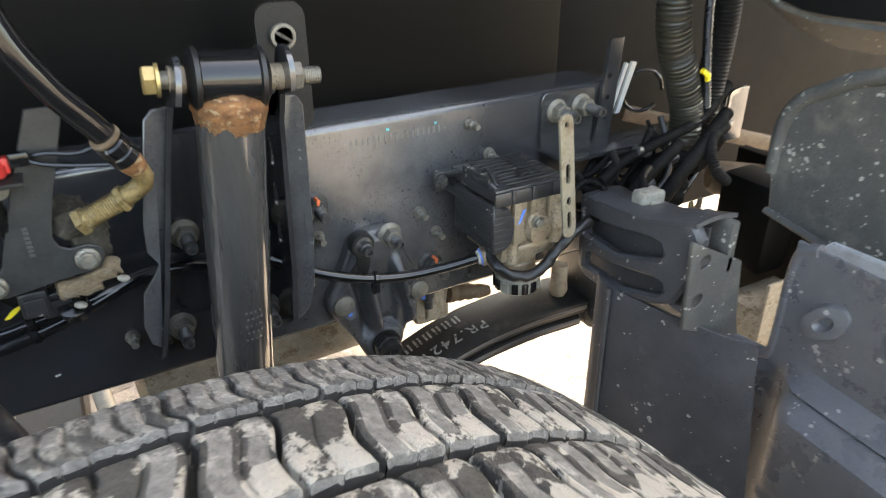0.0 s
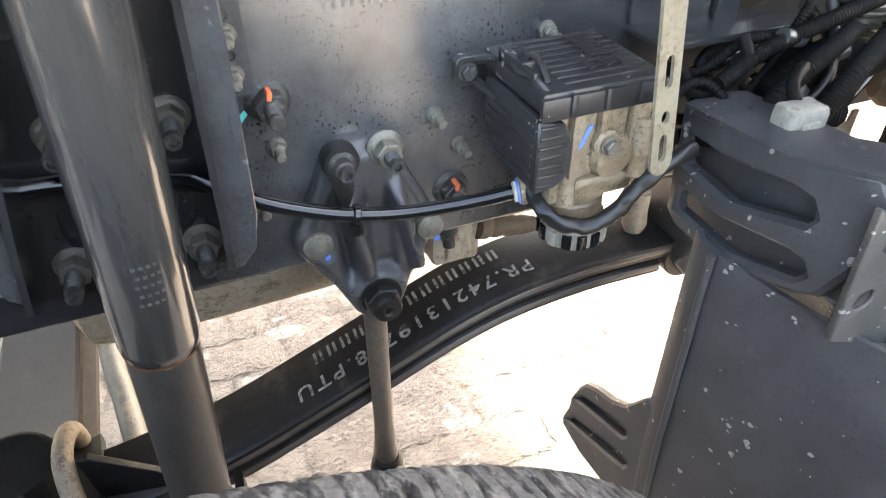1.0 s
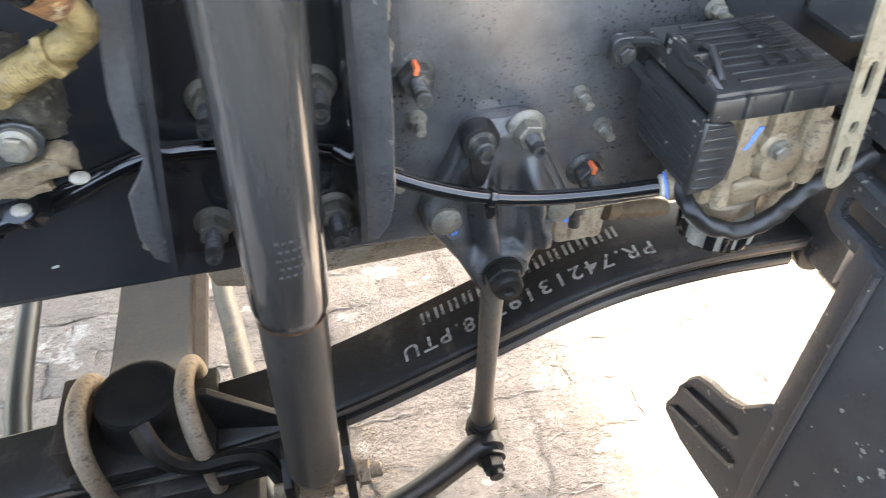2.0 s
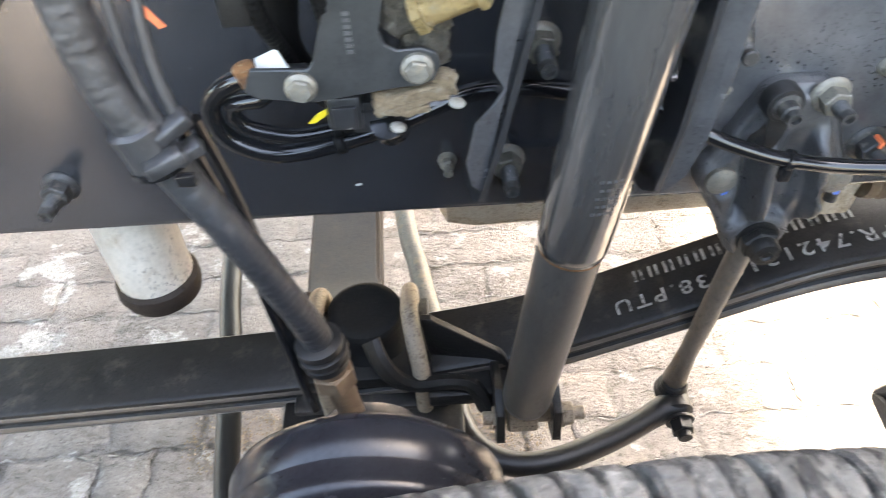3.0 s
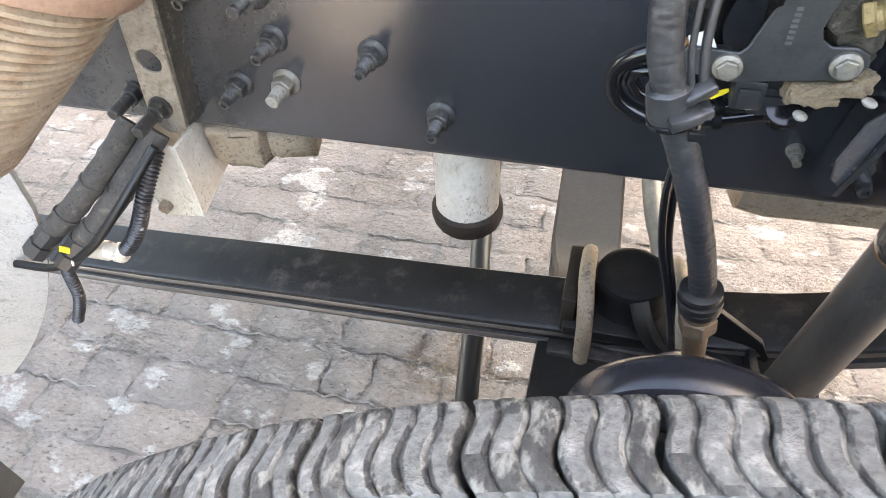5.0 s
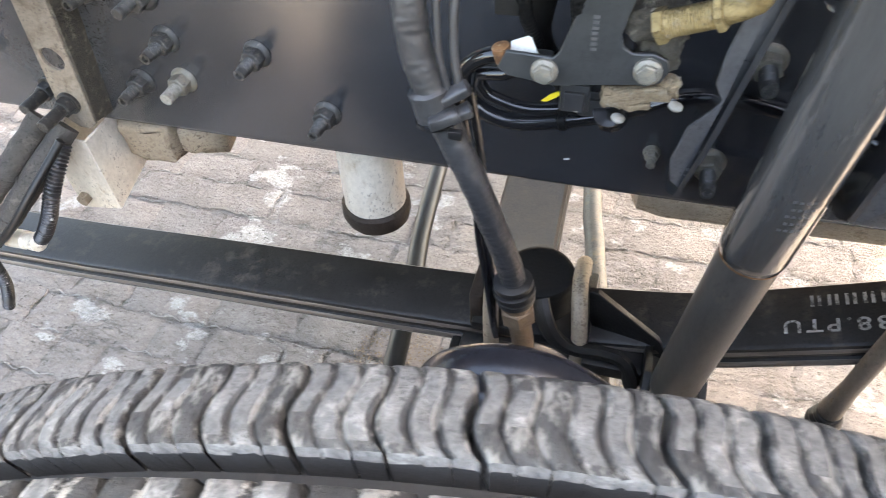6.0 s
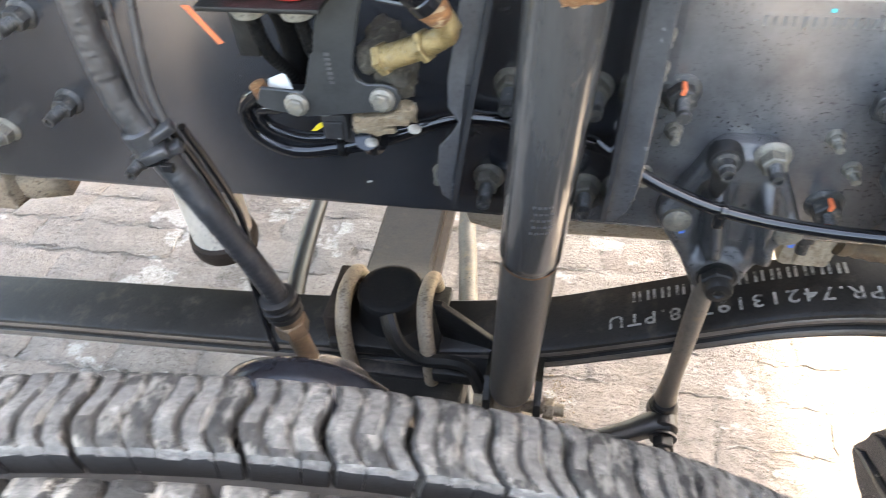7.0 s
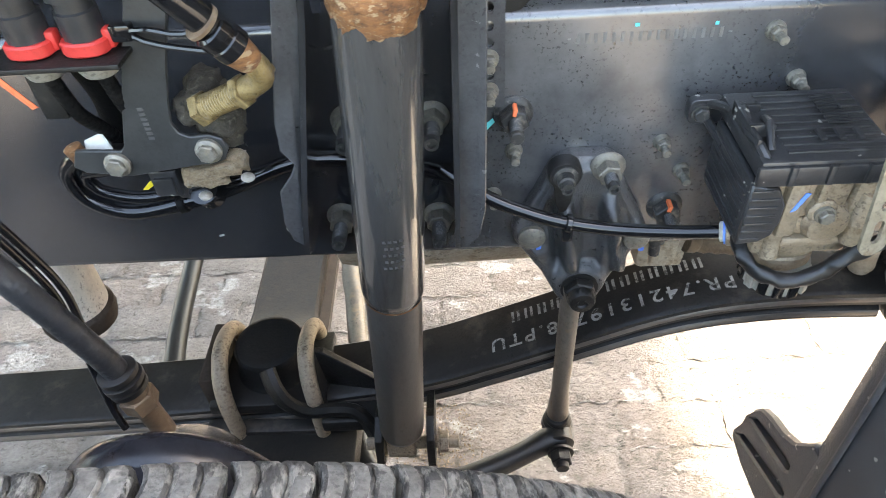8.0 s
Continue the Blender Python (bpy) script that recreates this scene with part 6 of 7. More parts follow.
# ---- mudguard ----
flap = thing("mudguard_flap", (0.2, -0.28, 0.3), "black grained plastic mudguard panel beside the wheel", "mudguard")
b = B()
rows = []
for k in range(23):
    row = []
    for j in range(15):
        t = j / 14
        y = -0.165 - (0.192 + 0.063 * min(1.0, 1.35 * k / 22)) * t
        top = 0.888 - 0.02 * t
        z = top - (top - 0.28) * k / 22
        roll = 0.010 * math.exp(-(t / 0.05) ** 2)
        row.append(Vector((0.186 + 0.03 * t + 0.045 * t * t + roll + 0.03 * max(0, (0.6 - z) / 0.3) ** 2, y, z)))
    rows.append(row)
sheet(b, rows, 0.005)
part("flap_panel", b, MUD_PLASTIC, flap)
b = B()
tube(b, [(0.187, -0.196, 0.885), (0.188, -0.196, 0.75), (0.190, -0.197, 0.60), (0.205, -0.198, 0.42)], 0.0035, 10)
part("edge_bead", b, MUD_PLASTIC, flap)
b = B()
plate(b, [(-0.200, 0.672), (-0.158, 0.668), (-0.134, 0.630), (-0.111, 0.614), (-0.084, 0.604), (-0.064, 0.592), (-0.052, 0.572), (-0.041, 0.528), (-0.030, 0.494), (-0.034, 0.482), (-0.075, 0.474), (-0.121, 0.478), (-0.200, 0.490)],
      [[(-0.052, 0.552), (-0.064, 0.569), (-0.135, 0.602), (-0.144, 0.600), (-0.147, 0.593), (-0.141, 0.584)], [(-0.042, 0.499), (-0.052, 0.515), (-0.147, 0.563), (-0.156, 0.560), (-0.158, 0.552), (-0.149, 0.542)]],
      lambda u, v: Vector((0.190 + 0.02 * (-u - 0.03), u, v)), (0.013, 0, 0), 0.003)
flare = part("flare", b, MUD_PLASTIC, flap)
b = B()
plate(b, [(-0.165, 0.620), (-0.125, 0.612), (-0.066, 0.585), (-0.054, 0.566), (-0.036, 0.494), (-0.075, 0.480), (-0.165, 0.490)], [], lambda u, v: Vector((0.2015 + 0.02 * (-u - 0.03), u, v)), (0.005, 0, 0), 0.001)
part("slot_floor", b, MUD_PLASTIC, flare)
rib = thing("mudguard_carrier", (0.22, -0.2, 0.86), "black ribbed plastic mudguard carrier with slots", "carrier")


def carrier(u, v):
    """Carrier face: u is the place across (y), v the height; it bows towards the wheel."""
    t = (-u - 0.10) / 0.2
    return Vector((0.214 - 0.016 * math.sin(math.pi * min(1, max(0, t))) , u, v))


b = B()
plate(b, [(-0.098, 0.968), (-0.13, 0.974), (-0.165, 0.981), (-0.221, 0.985), (-0.256, 0.994), (-0.285, 1.001), (-0.296, 0.985), (-0.290, 0.93), (-0.275, 0.897), (-0.258, 0.889), (-0.195, 0.868), (-0.125, 0.861), (-0.105, 0.868)],
      [[(-0.112, 0.947), (-0.17, 0.955), (-0.235, 0.966), (-0.249, 0.964), (-0.255, 0.954), (-0.250, 0.945), (-0.187, 0.925), (-0.118, 0.921)],
       [(-0.121, 0.898), (-0.18, 0.907), (-0.245, 0.920), (-0.257, 0.918), (-0.262, 0.910), (-0.255, 0.901), (-0.200, 0.885), (-0.121, 0.878)]],
      carrier, (0.016, 0, 0), 0.004)
part("ribbed_face", b, MUD_PLASTIC, rib)
b = B()
rows = [[carrier(-0.10 - 0.185 * i / 12, 0.962 - 0.105 * k / 5 + 0.03 * (i / 12)) + Vector((0.030, 0, 0)) for i in range(13)] for k in range(6)]
sheet(b, rows, 0.004)
part("backing", b, MUD_PLASTIC, rib)
b = B()
edge = [(-0.10, 0.968), (-0.13, 0.974), (-0.165, 0.981), (-0.221, 0.986), (-0.256, 0.995), (-0.288, 1.002)]
rows = [[carrier(u, v + 0.004 * math.sin(k * 0.8)) + Vector((0.016 * k, 0.0, 0)) for u, v in edge] for k in range(5)]
sheet(b, rows, 0.005)
part("top_lip", b, MUD_PLASTIC, rib)
b = B()
box(b, 0.256, 0.268, -0.300, -0.255, 0.935, 0.998, 0.003)
part("side_cheek", b, MUD_DUSTY, rib)
hp = thing("hinge_plate", (0.24, -0.3, 0.83), "grey worn plate with two dark holes", "plate")
b = B()
plate(b, [(0.204, 0.878), (0.305, 0.838), (0.296, 0.865), (0.283, 0.945), (0.197, 0.990)], [circle(0.221, 0.960, 0.0085, 14), circle(0.2195, 0.912, 0.0085, 14)], lambda u, v: Vector((u, -0.300, v)), (0.0, 0.006, 0), 0.001)
part("hinge_leaf", b, MUD_DUSTY, hp)
for x, z in ((0.221, 0.960), (0.2195, 0.912)):
    b = B()
    lathe(b, [(0.0085, 0), (0.0085, 0.003), (0.003, 0.003), (0.0, 0.001)], (x, -0.2945, z), (0, -1, 0), 14)
    part("recessed_screw", b, STUD, hp)
# outer mudguard: rounded dusty quarter, silver step edge and ribbed lower shell
um = thing("mudguard_quarter", (0.5, -0.35, 0.93), "dusty grey plastic mudguard quarter with a rounded corner", "mudguard")
b = B()
corner = [(-0.205, 0.930)] + [(-0.196, 0.985), (-0.199, 1.045)] + circle(-0.255, 1.052, 0.055, 8, a0=0, a1=85) + [(-0.305, 1.128), (-0.62, 1.18), (-0.62, 0.84), (-0.40, 0.905)]
plate(b, corner, [], YZ(0.45), (0.012, 0, 0), 0.004)
part("quarter_panel", b, MUD_DUSTY, um)
b = B()
tube(b, [(0.448, -0.203, 0.934), (0.446, -0.30, 0.918), (0.446, -0.40, 0.898), (0.446, -0.60, 0.842)], 0.005, 8)
part("lower_bead", b, MUD_DUSTY, um)
b = B()
plate(b, [(-0.292, 0.911), (-0.316, 0.940), (-0.62, 0.945), (-0.62, 0.885), (-0.393, 0.906)], [], YZ(0.42), (0.010, 0, 0), 0.002)
solid("step_edge", b, SILVER, "dirty silver step edge strip", "step")
b = B()
tube(b, [(0.455, -0.197, 0.985), (0.452, -0.199, 1.045), (0.452, -0.214, 1.082), (0.452, -0.245, 1.104), (0.452, -0.30, 1.131), (0.452, -0.45, 1.158), (0.452, -0.62, 1.184)], 0.010, 10)
part("rounded_edge", b, MUD_DUSTY, um, "pale dusty rounded edge")
# near-black sheet added for the dark hole; hides the sunlit ground beyond
b = B()
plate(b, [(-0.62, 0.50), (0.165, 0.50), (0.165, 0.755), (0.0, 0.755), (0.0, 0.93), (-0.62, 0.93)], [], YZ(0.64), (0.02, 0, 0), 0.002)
solid("step_well_panel", b, SHADE_BLACK, "added near-black sheet for the dark behind the mudguard opening", "panel")
ls = thing("mudguard_shell", (0.35, -0.5, 0.3), "black moulded plastic mudguard shell with ribs and stone chips", "mudguard")


def shell_x(y, z):
    """The moulded face: a raised rounded field and ribs below it."""
    def ease(a, c, v):
        t = min(1.0, max(0.0, (v - a) / (c - a)))
        return t * t * (3 - 2 * t)
    x = 0.336 - 0.08 * (-y - 0.25)
    field = ease(0.350, 0.395, -y) * ease(-0.835, -0.79, -z)
    x -= 0.055 * field
    x += 0.014 * field * ease(-0.70, -0.66, -z) * (0.5 + 0.5 * math.sin((z - 0.45 * (y + 0.3)) * 130))
    x -= 0.014 * math.exp(-((z - 0.80) / 0.012) ** 2) * ease(-0.335, -0.30, y)
    return x


b = B()
sheet(b, [[Vector((shell_x(y, z), y, z)) for y in [-0.10 - 0.65 * i / 52 for i in range(53)]] for z in [0.812 - 0.53 * k / 60 for k in range(61)]], 0.005)
part("lower_shell", b, SHELL, ls)
b = B()
sheet(b, [[Vector((shell_x(y, z), y, z)) for y in [-0.334 - 0.41 * i / 30 for i in range(31)]] for z in [0.975 - 0.163 * k / 16 for k in range(17)]], 0.005)
part("upper_shell", b, SHELL, ls)
b = B()
tube(b, [(0.334, -0.256, 0.806), (0.333, -0.30, 0.812), (0.331, -0.329, 0.820), (0.330, -0.334, 0.85), (0.330, -0.334, 0.92), (0.329, -0.340, 0.962), (0.327, -0.36, 0.972)], 0.008, 10)
part("opening_rim", b, SHELL, ls)
b = B()
lathe(b, [(0.013, 0), (0.013, 0.003), (0.010, 0.005), (0.004, 0.005), (0, 0.003)], (0.330, -0.312, 0.752), (-1, -0.1, 0), 20)
part("shell_screw", b, UBOLT, ls, "rusty screw and washer")
b = B()
lathe(b, [(0.032, 0), (0.028, 0.010), (0.013, 0.012), (0.007, 0.004), (0, 0.004)], (0.322, -0.390, 0.903), (-1, -0.1, 0), 24, 0.62, 1.0)
part("oval_boss", b, SHELL, ls)
b = B()
box(b, 0.50, 0.62, -0.20, -0.13, 0.740, 0.748, 0.002)
box(b, 0.50, 0.505, -0.20, -0.13, 0.60, 0.745, 0.002)
box(b, 0.50, 0.642, -0.205, -0.199, 0.60, 0.80, 0.002)
solid("cab_step_frame", b, TAN, "tan dusty folded step frame", "frame")
b = B()
box(b, 0.53, 0.60, -0.16, -0.06, 0.78, 0.93, 0.012)
solid("washer_tank", b, SHADE_BLACK, "black plastic tank behind the mudguard", "tank")

# ---- under the rail behind ----
pan = thing("oil_pan", (-0.15, 0.205, 0.63), "tan dusty rounded oil pan under the engine", "oil pan")
b = B()
lathe(b, [(0.0, -0.20), (0.05, -0.198), (0.075, -0.185), (0.082, -0.15), (0.082, 0.15), (0.06, 0.19), (0, 0.195)], (-0.15, 0.205, 0.715), (1, 0, 0.03), 32)
part("rounded_sump", b, TAN, pan)
b = B()
box(b, -0.33, 0.02, 0.128, 0.29, 0.715, 1.06, 0.01)
part("pan_wall", b, TAN, pan)

# ---- left end ----
bx = thing("box_bracket", (-1.02, -0.01, 0.69), "cream steel box bracket with brown stains", "bracket")
b = B()
plate(b, [(-1.056, 0.812), (-1.050, 0.694), (-0.995, 0.702), (-0.995, 0.815)], [circle(-1.040, 0.716, 0.008, 12)], XZ(-0.046), (0, 0.005, 0), 0.001)
plate(b, [(-0.046, 0.702), (-0.046, 0.815), (0.06, 0.815), (0.05, 0.73)], [], YZ(-0.996), (0.005, 0, 0), 0.001)
plate(b, [(-0.046, 0.694), (-0.046, 0.812), (0.06, 0.812), (0.05, 0.73)], [], YZ(-1.056), (0.005, 0, 0), 0.001)
part("box_shell", b, CREAM, bx)
b = B()
hexa(b, (-1.040, -0.046, 0.716), (-1.040, -0.056, 0.716), 0.009, 0.001)
part("box_screw", b, UBOLT, bx)
b = B()
lathe(b, [(0, 0), (0.02, 0), (0.026, 0.02), (0.03, 0.06), (0.025, 0.10)], (-0.955, 0.03, 0.79), (1, 0.3, -0.2), 14)
box(b, -0.985, -0.91, 0.0, 0.06, 0.755, 0.812, 0.008)
bmesh.ops.subdivide_edges(b, edges=b.edges[:], cuts=2)
roughen(b, 0.006, 45)
roughen(b, 0.003, 140)
solid("clay_caked_bracket", b, UBOLT, "clay-caked cast bracket under the rail", "bracket", angle=80)
sb = thing("support_bracket", (-0.97, -0.03, 0.84), "cream dusty diagonal support bracket with round hole", "bracket")
b = B()
plate(b, [(-1.020, 0.851), (-1.016, 0.834), (-1.004, 0.824), (-0.990, 0.823), (-0.978, 0.832), (-0.972, 0.869), (-0.963, 0.938), (-0.948, 1.03), (-0.99, 1.06), (-1.007, 0.945)], [circle(-0.989, 0.921, 0.0145, 18)], lambda u, v: Vector((u, -0.030 - 0.02 * (v - 0.83), v)), (0, 0.005, 0), 0.001)
part("bracket_face", b, GREY_TAN, sb)
b = B()
plate(b, [(0.0, 0.832), (-0.030, 0.838), (-0.034, 1.02), (0.0, 1.02)], [], lambda u, v: Vector((-0.976 + (v - 0.838) * 0.15, u, v)), (0.004, 0, 0))
part("bracket_side", b, MUDDY, sb)
for x, y, z in ((-1.052, -0.0, 0.856), (-0.998, -0.031, 0.862)):
    b = B()
    lathe(b, [(0.014, 0), (0.014, 0.004)], (x, y, z), (0, -1, 0), 18)
    hexa(b, (x, y - 0.004, z), (x, y - 0.016, z), 0.0115, 0.001)
    rod(b, (x, y - 0.014, z), (x, y - 0.05, z), 0.0075, None, 14, 0.001)
    part("bracket_bolt", b, STUD, sb, "dark stud bolt")
b = B()
C0, DIR = Vector((-0.835, -0.12, 1.175)), Vector((-0.62, -0.26, -0.60))
EX = thing("exhaust_flex_pipe", (-1.1, -0.25, 0.9), "rust-stained beige corrugated exhaust sleeve with a rusty cap", "exhaust")
lathe(b, [(0.05, -0.06), (0.10, -0.034), (0.116, -0.010), (0.1205, 0.0), (0.1205, 0.018), (0.112, 0.026), (0.10, 0.027)], C0 + Vector((-0.075, -0.06, 0)), DIR, 48)
roughen(b, 0.002, 30)
part("end_cap", b, PINK_RUST, EX, "brown rusty rounded cap")
b = B()
prof = [(0.105, 0.024)]
for i in range(22):
    prof += [(0.1085, 0.028 + i * 0.0085), (0.1135, 0.030 + i * 0.0085), (0.1138, 0.0335 + i * 0.0085), (0.1088, 0.0352 + i * 0.0085)]
prof += [(0.105, 0.25), (0.08, 0.30)]
lathe(b, prof, C0 + Vector((-0.075, -0.06, 0)), DIR, 64)
roughen(b, 0.0012, 25)
part("corrugated_sleeve", b, BEIGE_RUST, EX)
lm = thing("wiring_bundle", (-1.06, -0.12, 0.70), "dusty grey cable plugs and ribbed conduits hanging together", "wiring")
for pts, r in (([(-1.0, -0.05, 0.84), (-1.03, -0.10, 0.80), (-1.075, -0.13, 0.75), (-1.095, -0.136, 0.735)], 0.0145), ([(-1.03, -0.05, 0.85), (-1.06, -0.10, 0.81), (-1.105, -0.13, 0.765), (-1.13, -0.136, 0.745)], 0.0145)):
    b = B()
    tube(b, pts, r, 12)
    d0 = (Vector(pts[2]) - Vector(pts[1])).normalized()
    for f in (0.15, 0.95):
        lathe(b, [(r, 0), (r + 0.0018, 0.001), (r + 0.0018, 0.005), (r, 0.006)], Vector(pts[1]).lerp(Vector(pts[2]), f), d0, 16)
    roughen(b, 0.0016, 70)
    sleeve = part("taped_sleeve", b, TAPE, lm, "dusty grey taped cable sleeve")
    e0 = Vector(pts[3])
    b = B()
    lathe(b, [(0.012, 0), (0.0155, 0.002), (0.0155, 0.018), (0.013, 0.020), (0.013, 0.026), (0.0155, 0.027), (0.0155, 0.046), (0.010, 0.050)], e0, d0, 8)
    part("plug_end", b, PLASTIC, lm, "black plastic plug end")
for pts, r in (([(-0.995, -0.07, 0.83), (-1.006, -0.105, 0.79), (-1.022, -0.122, 0.75), (-1.050, -0.125, 0.715), (-1.075, -0.12, 0.70)], 0.0080), ([(-1.135, -0.13, 0.70), (-1.158, -0.135, 0.66), (-1.172, -0.135, 0.60), (-1.205, -0.135, 0.54)], 0.0065)):
    b = B()
    tube(b, pts, r, 14, ribs=(0.0046, 0.0020))
    part("ribbed_conduit", b, PLASTIC, lm)
b = B()
tube(b, [(-0.99, -0.075, 0.84), (-1.03, -0.125, 0.785), (-1.075, -0.150, 0.735), (-1.14, -0.158, 0.695), (-1.20, -0.16, 0.69)], 0.0052, 10)
part("edge_cable", b, RUBBER, lm)
b = B()
lathe(b, [(0.008, -0.004), (0.0125, 0), (0.0125, 0.03), (0.0105, 0.032), (0.0105, 0.040), (0.0125, 0.042), (0.0125, 0.052), (0.006, 0.058)], (-1.108, -0.125, 0.702), (0.95, -0.05, 0.1), 12)
part("pale_plug", b, CREAM, lm, "cream plastic plug")
b = B()
box(b, -0.006, 0.006, -0.001, 0.001, -0.005, 0.005, 0.0005, pose(-1.105, -0.158, 0.735, 0, 25, 15))
part("yellow_label", b, YELLOW, lm, "small yellow label")
b = B()
for i in range(3):
    box(b, -0.0018, 0.0018, -0.0008, 0.0008, -0.0045, 0.0045, 0.0003, pose(-1.118 + i * 0.007, -0.160, 0.713, 0, 25, 10))
tagged(part("white_bars", b, WHITE, lm, "three small white bars"), kind="stuff")
b = B()
rows = [[Vector((-1.140 - 0.95 * max(0.0, 0.62 * i / 12 - 0.13) ** 1.5 - 0.12 * j / 4, -0.13 - 0.05 * (j / 4), 0.93 - 0.62 * i / 12)) for j in range(5)] for i in range(13)]
sheet(b, rows, 0.01)
cg = solid("curved_guard", b, GUARD_GREY, "pale grey dusty curved guard on a stay", "guard")
b = B()
tube(b, [(-1.20, -0.156, 0.86), (-1.19, -0.08, 0.86), (-1.16, 0.04, 0.86)], 0.008, 10)
part("stay", b, FRAME_BLACK, cg)

# ---- wheel ----
STEER = 8.2   # degrees by which the front wheel is turned in
WX, WZ, RC = -0.381, 0.549, 0.5450
Y0, Y1 = -0.402, -0.716
BED = 0.5165   # radius of the groove floor
wheel = thing("wheel", (WX, (Y0 + Y1) / 2, 0.0), "truck wheel with dusty block-tread tyre", "wheel")
tyre = None
b = B()
prof = [(0.285, 0.02), (0.30, 0.005), (0.37, -0.008), (0.435, -0.010), (0.488, 0.0), (0.508, 0.006), (0.5165, 0.014), (0.521, 0.05), (0.523, 0.157), (0.521, 0.264), (0.5165, 0.30), (0.508, 0.308), (0.488, 0.314), (0.435, 0.324), (0.37, 0.322), (0.30, 0.309), (0.285, 0.294)]
lathe(b, prof, (WX, Y0, WZ), (0, -1, 0), 120)
tyre = part("tyre", b, TYRE_WALL, wheel)
b = B()
lathe(b, [(0.10, 0.09), (0.22, 0.10), (0.27, 0.06), (0.287, 0.015), (0.29, 0.02), (0.288, 0.30), (0.27, 0.25), (0.10, 0.12)], (WX, Y0, WZ), (0, -1, 0), 64)
part("rim", b, STOP_RUBBER, wheel)


def crown(y):
    """Tread radius at a place across the tyre."""
    t = (y - (Y0 + Y1) / 2) / ((Y0 - Y1) / 2)
    return RC - 0.012 * abs(t) ** 3.2


def block_mesh(name, ya, yb, arc, slices, deep, seed, slant=0.0, mat=None):
    """A tread block of wavy ribs, cut deep at every deep-th rib; built at the top of the tyre, about the wheel's axis."""
    rnd = random.Random(seed)
    bm = bmesh.new()
    cuts = 8
    across = [(0.0, 0.0), (0.08, 0.7), (0.20, 1.0), (0.80, 1.0), (0.92, 0.7), (1.0, 0.0)]  # place on a rib, height
    for s in range(slices):
        a0 = -arc / 2 + arc * s / slices
        a1 = -arc / 2 + arc * (s + 1) / slices
        cut0, cut1 = s % deep == 0, (s + 1) % deep == 0
        first, last = s == 0, s == slices - 1
        g0 = 0.0 if first else 0.0018 if cut0 else 0.0001
        g1 = 0.0 if last else 0.0018 if cut1 else 0.0001
        base, chamfer, top = [], [], []
        for i in range(cuts + 1):
            t = i / cuts
            end = 1 if i in (0, cuts) else 0
            y = ya + (yb - ya) * t
            wav = 0.0030 * math.sin(t * 6.8 + 0.3) + slant * (t - 0.5) + rnd.uniform(-0.0003, 0.0003)
            pull = (0.0 if not end else 0.0022 if (i == 0) == (yb > ya) else -0.0022)
            line = []
            for u, h in across:
                ang = (a0 + g0 + (a1 - g1 - a0 - g0) * u + wav) / RC
                low = 0.0016 * (1 - h) * (0.8 if (u < 0.5 and cut0) or (u > 0.5 and cut1) else 1.0)
                rad = crown(y) - low - 0.0010 * end + rnd.uniform(-0.0005, 0.0003)
                line.append(bm.verts.new((rad * math.sin(ang), y + pull - (ya + yb) / 2, rad * math.cos(ang))))
            top.append(line)
            pair = []
            for u, g in ((0, a0 + g0), (1, a1 - g1)):
                ang = (g + wav) / RC
                pair.append(bm.verts.new((BED * math.sin(ang), y - (ya + yb) / 2, BED * math.cos(ang))))
            base.append(pair)
            if end:
                for u, h in across:
                    ang = (a0 + g0 + (a1 - g1 - a0 - g0) * u + wav) / RC
                    rad = crown(y) - 0.0060 + rnd.uniform(-0.0014, 0.0014)
                    chamfer.append(bm.verts.new((rad * math.sin(ang), y + pull * 0.3 - (ya + yb) / 2, rad * math.cos(ang))))
        m = len(across)
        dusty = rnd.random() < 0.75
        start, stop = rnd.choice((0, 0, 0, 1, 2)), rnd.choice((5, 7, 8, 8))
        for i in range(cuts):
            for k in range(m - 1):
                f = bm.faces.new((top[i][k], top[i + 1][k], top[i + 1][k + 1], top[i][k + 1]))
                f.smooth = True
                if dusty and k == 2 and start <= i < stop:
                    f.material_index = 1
            bm.faces.new((base[i][0], base[i + 1][0], top[i + 1][0], top[i][0]))
            bm.faces.new((base[i][1], top[i][-1], top[i + 1][-1], base[i + 1][1]))
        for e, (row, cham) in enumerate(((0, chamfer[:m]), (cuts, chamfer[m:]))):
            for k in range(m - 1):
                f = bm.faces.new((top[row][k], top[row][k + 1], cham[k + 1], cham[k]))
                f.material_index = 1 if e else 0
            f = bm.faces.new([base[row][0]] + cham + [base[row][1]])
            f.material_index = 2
    bmesh.ops.recalc_face_normals(bm, faces=bm.faces[:])
    me = bpy.data.meshes.new(name)
    bm.to_mesh(me)
    bm.free()
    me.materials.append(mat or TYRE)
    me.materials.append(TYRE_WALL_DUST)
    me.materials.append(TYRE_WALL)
    return me


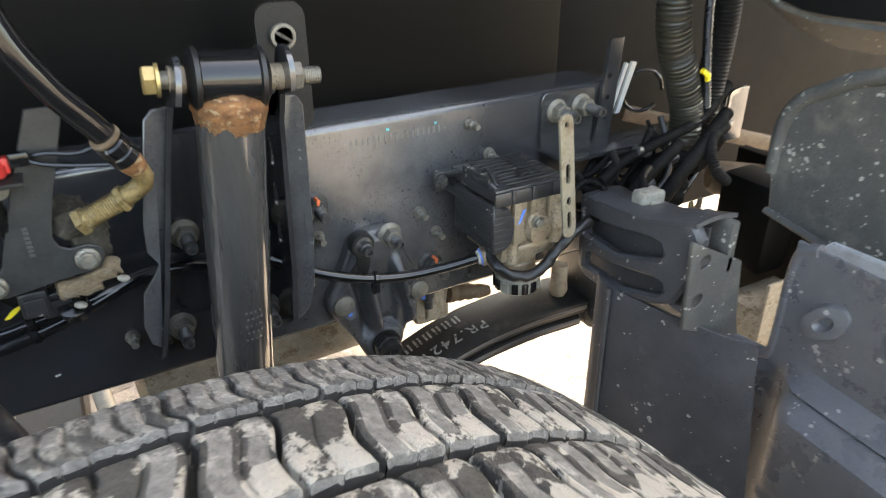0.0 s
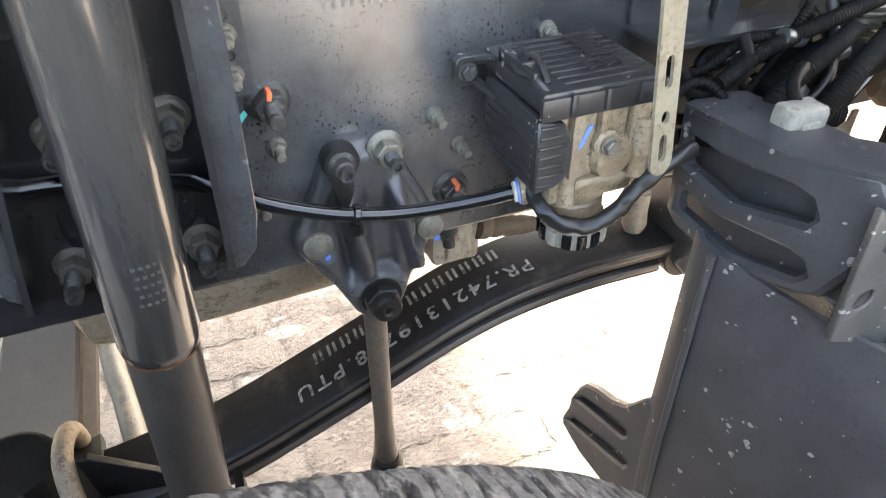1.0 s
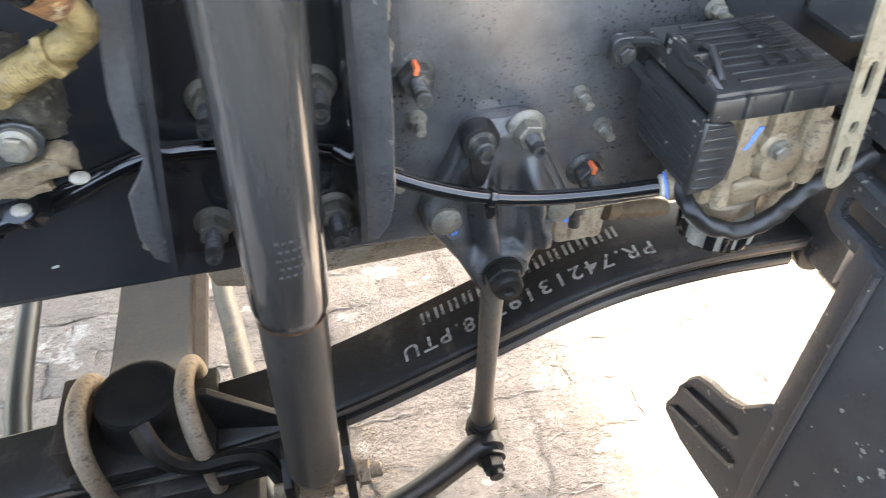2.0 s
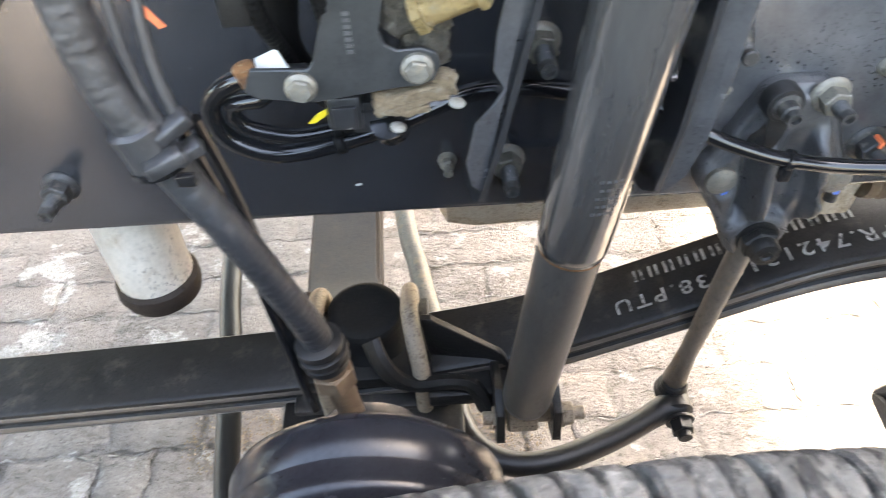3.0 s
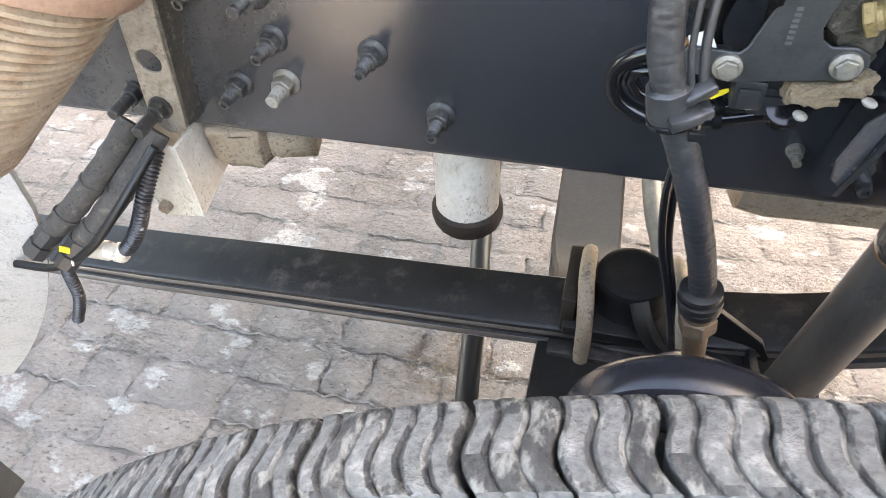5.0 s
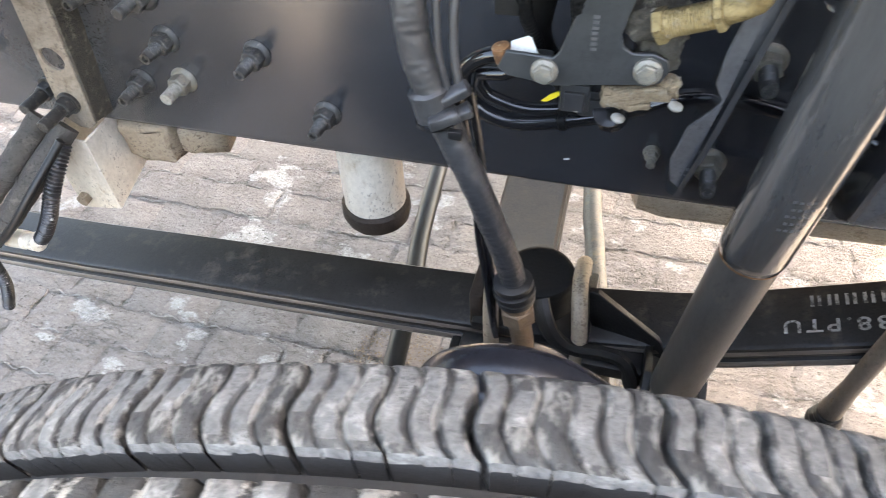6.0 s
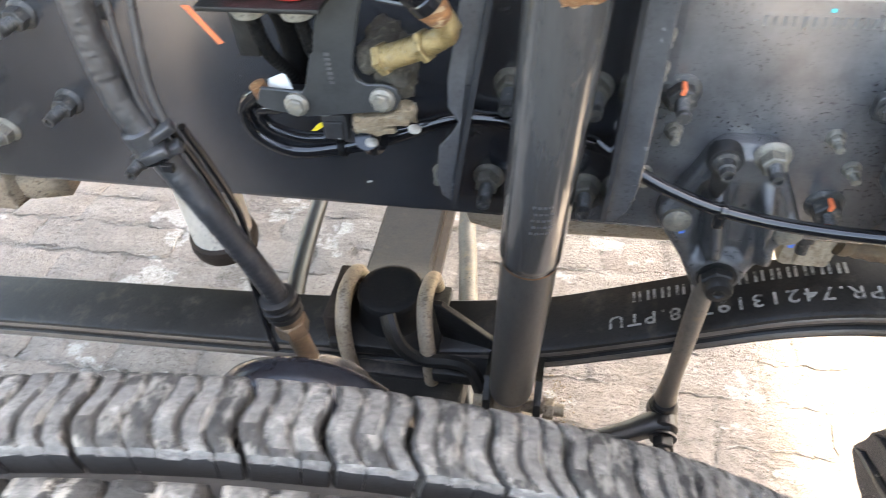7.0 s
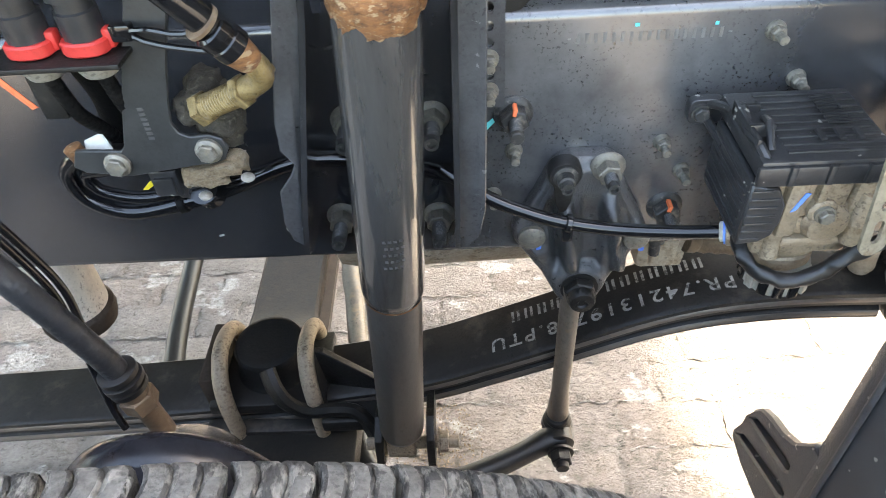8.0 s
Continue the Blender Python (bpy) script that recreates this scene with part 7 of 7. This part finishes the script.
ROWS_ACROSS = [  # from inner shoulder outwards: y start, y end, pitches round the tyre, sipe slices, offset, slant
    (-0.4030, -0.4485, 47, 6, 0.0, 0.006),
    (-0.4580, -0.5220, 41, 4, 0.25, -0.010),
    (-0.5300, -0.5900, 41, 4, 0.75, 0.006),
    (-0.5980, -0.6610, 41, 4, 0.20, -0.010),
    (-0.6695, -0.7150, 82, 2, 0.5, 0.006),
]
for k, (ya, yb, count, slices, off, slant) in enumerate(ROWS_ACROSS):
    pitch = 2 * math.pi * RC / count
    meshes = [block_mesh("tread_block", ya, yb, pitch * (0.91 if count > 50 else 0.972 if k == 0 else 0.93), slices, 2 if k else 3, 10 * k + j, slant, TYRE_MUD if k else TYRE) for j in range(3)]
    for i in range(count):
        ang = 360.0 * (i + off) / count
        near = ((ang + 180) % 360) - 180
        if abs(near) > 158:
            continue
        ob = new("tread_block", meshes[i % 3])
        ob.parent = tyre
        ob.matrix_basis = Matrix.Translation(Vector((WX, (ya + yb) / 2, WZ)) - BASE[wheel]) @ pose(0, 0, 0, 0, ang + random.uniform(-0.25, 0.25), 0)
wheel.rotation_euler = (0, 0, radians(STEER))

# ---- paving stones ----
def stone_mesh(seed, w, d):
    """A worn sett: ragged outline, flat rough top and a narrow broken arris."""
    rnd = random.Random(seed)
    bm = bmesh.new()
    nx, ny = 12, 7
    ph = [rnd.uniform(0, 6.28) for _ in range(4)]
    grid = []
    for j in range(ny + 1):
        row = []
        for i in range(nx + 1):
            s, t = i / nx, j / ny
            edge = min(s, 1 - s) * nx < 0.5 or min(t, 1 - t) * ny < 0.5
            x, y = (s - 0.5) * w, (t - 0.5) * d
            y += (0.0045 * math.sin(s * 13 + ph[0]) + rnd.uniform(-0.002, 0.002)) * (1 if t > 0.5 else 0 if t == 0.5 else 0.9) * abs(2 * t - 1) ** 2
            x += (0.004 * math.sin(t * 9 + ph[1]) + rnd.uniform(-0.0025, 0.0025)) * abs(2 * s - 1) ** 2
            z = rnd.uniform(-0.0010, 0.0008) + 0.0012 * math.sin(s * 5 + ph[2]) * math.sin(t * 4 + ph[3])
            if edge:
                z -= rnd.uniform(0.0012, 0.0050)
            row.append(bm.verts.new((x, y, z)))
        grid.append(row)
    for a, c in zip(grid, grid[1:]):
        for i in range(nx):
            bm.faces.new((a[i], a[i + 1], c[i + 1], c[i]))
    ring = grid[0][:-1] + [r[-1] for r in grid[:-1]] + grid[-1][:0:-1] + [r[0] for r in grid[:0:-1]]
    low = [bm.verts.new((v.co.x * 1.004, v.co.y * 1.004, -0.022)) for v in ring]
    for i in range(len(ring)):
        k = (i + 1) % len(ring)
        bm.faces.new((ring[i], low[i], low[k], ring[k]))
    bmesh.ops.recalc_face_normals(bm, faces=bm.faces[:])
    me = bpy.data.meshes.new("paving_stone")
    bm.to_mesh(me)
    bm.free()
    me.polygons.foreach_set("use_smooth", [True] * len(me.polygons))
    me.set_sharp_from_angle(angle=radians(50))
    me.materials.append(STONE)
    return me


# courses run along the rail; stone lengths vary, and towards the sunny end the joints are filled nearly flush
ROW_D = 0.118
WIDTHS = (0.105, 0.135, 0.160, 0.190, 0.225)
STONES = [(w, [stone_mesh(10 * k + i, w - 0.006, ROW_D - 0.007) for i in range(4)]) for k, w in enumerate(WIDTHS)]
rest = bmesh.new()
for j in range(-14, 30):
    y = 0.053 + j * ROW_D
    x = -4.2 + random.uniform(0, 0.15)
    while x < 3.4:
        w, kinds = STONES[min(4, int(random.random() ** 0.8 * 5))]
        cx = x + w / 2
        x += w
        sunk = 0.0014 * min(1.0, max(0.0, (cx + 0.55) / 0.5))
        m = pose(cx, y + 0.008 * math.sin(cx * 2.3 + j) + random.uniform(-0.003, 0.003), -sunk + random.uniform(-0.0025, 0.0012), random.uniform(-0.5, 0.5), random.uniform(-0.5, 0.5), random.uniform(-1.0, 1.0))
        if -1.65 < cx < 0.62 and -0.06 < y < 1.05 and not (abs(cx + 0.45) > 0.9 and y > 0.9):
            ob = new("paving_stone", random.choice(kinds))
            ob.parent = ground
            ob.matrix_basis = Matrix.Translation(-BASE[ground]) @ m
        else:
            k0 = len(rest.verts)
            rest.from_mesh(random.choice(kinds))
            rest.verts.ensure_lookup_table()
            for v in rest.verts[k0:]:
                v.co = m @ v.co
ob = finish("outer_paving", rest, STONE, ground)
tagged(ob, "further grey paving stones", kind="stuff")
# brown grit lying in worn hollows
GRIT = [(-0.77, 0.235, 0.12, 0.085, 700), (-0.25, 0.25, 0.11, 0.12, 800)]  # middle, half sizes, pieces
for gx, gy, rx, ry, count in GRIT:
    b = B()
    grit = random.Random(int(gx * 100))
    for i in range(count):
        a, rr = grit.uniform(0, 6.283), grit.random() ** 0.7
        p = Vector((gx + rx * rr * math.cos(a), gy + ry * rr * math.sin(a), 0.0012))
        r = grit.uniform(0.0009, 0.0027)
        lathe(b, [(r * 0.5, -r * 0.8), (r, 0), (r * 0.55, r * 0.7)], p, (grit.uniform(-0.4, 0.4), grit.uniform(-0.4, 0.4), 1), 6, 1.0, grit.uniform(0.6, 1.0))
    solid("grit", b, GRAVEL, "brown grit scattered in a worn hollow of the paving", "gravel", kind="stuff")
# pale mortar squeezed out along the joints of the courses
b = B()
bead = random.Random(5)
for j in range(-1, 9):
    x = -1.7
    while x < 0.6:
        run = bead.uniform(0.05, 0.24)
        ph, off = bead.uniform(0, 6.28), bead.uniform(-0.004, 0.004)
        pts = []
        for k in range(int(run / 0.011)):
            u = x + k * 0.011
            wave = 0.0042 * math.sin(u * 95 + ph) + 0.0035 * noise.noise(Vector((u * 60, j * 3.7, 0.0)))
            pts.append((u, 0.053 + (j + 0.5) * ROW_D + 0.008 * math.sin(u * 2.3 + j) + off + wave, -0.0028 + 0.0022 * noise.noise(Vector((u * 45, j * 1.9, 4.0)))))
        if len(pts) > 3:
            tube(b, pts, lambda q: 0.0019 + 0.0010 * math.sin(q * 140 + ph), 6, straight=True)
        x += run + bead.uniform(0.03, 0.24)
tagged(part("mortar_bead", b, MORTAR, ground, "pale wavy mortar beads along the joints"), kind="stuff")
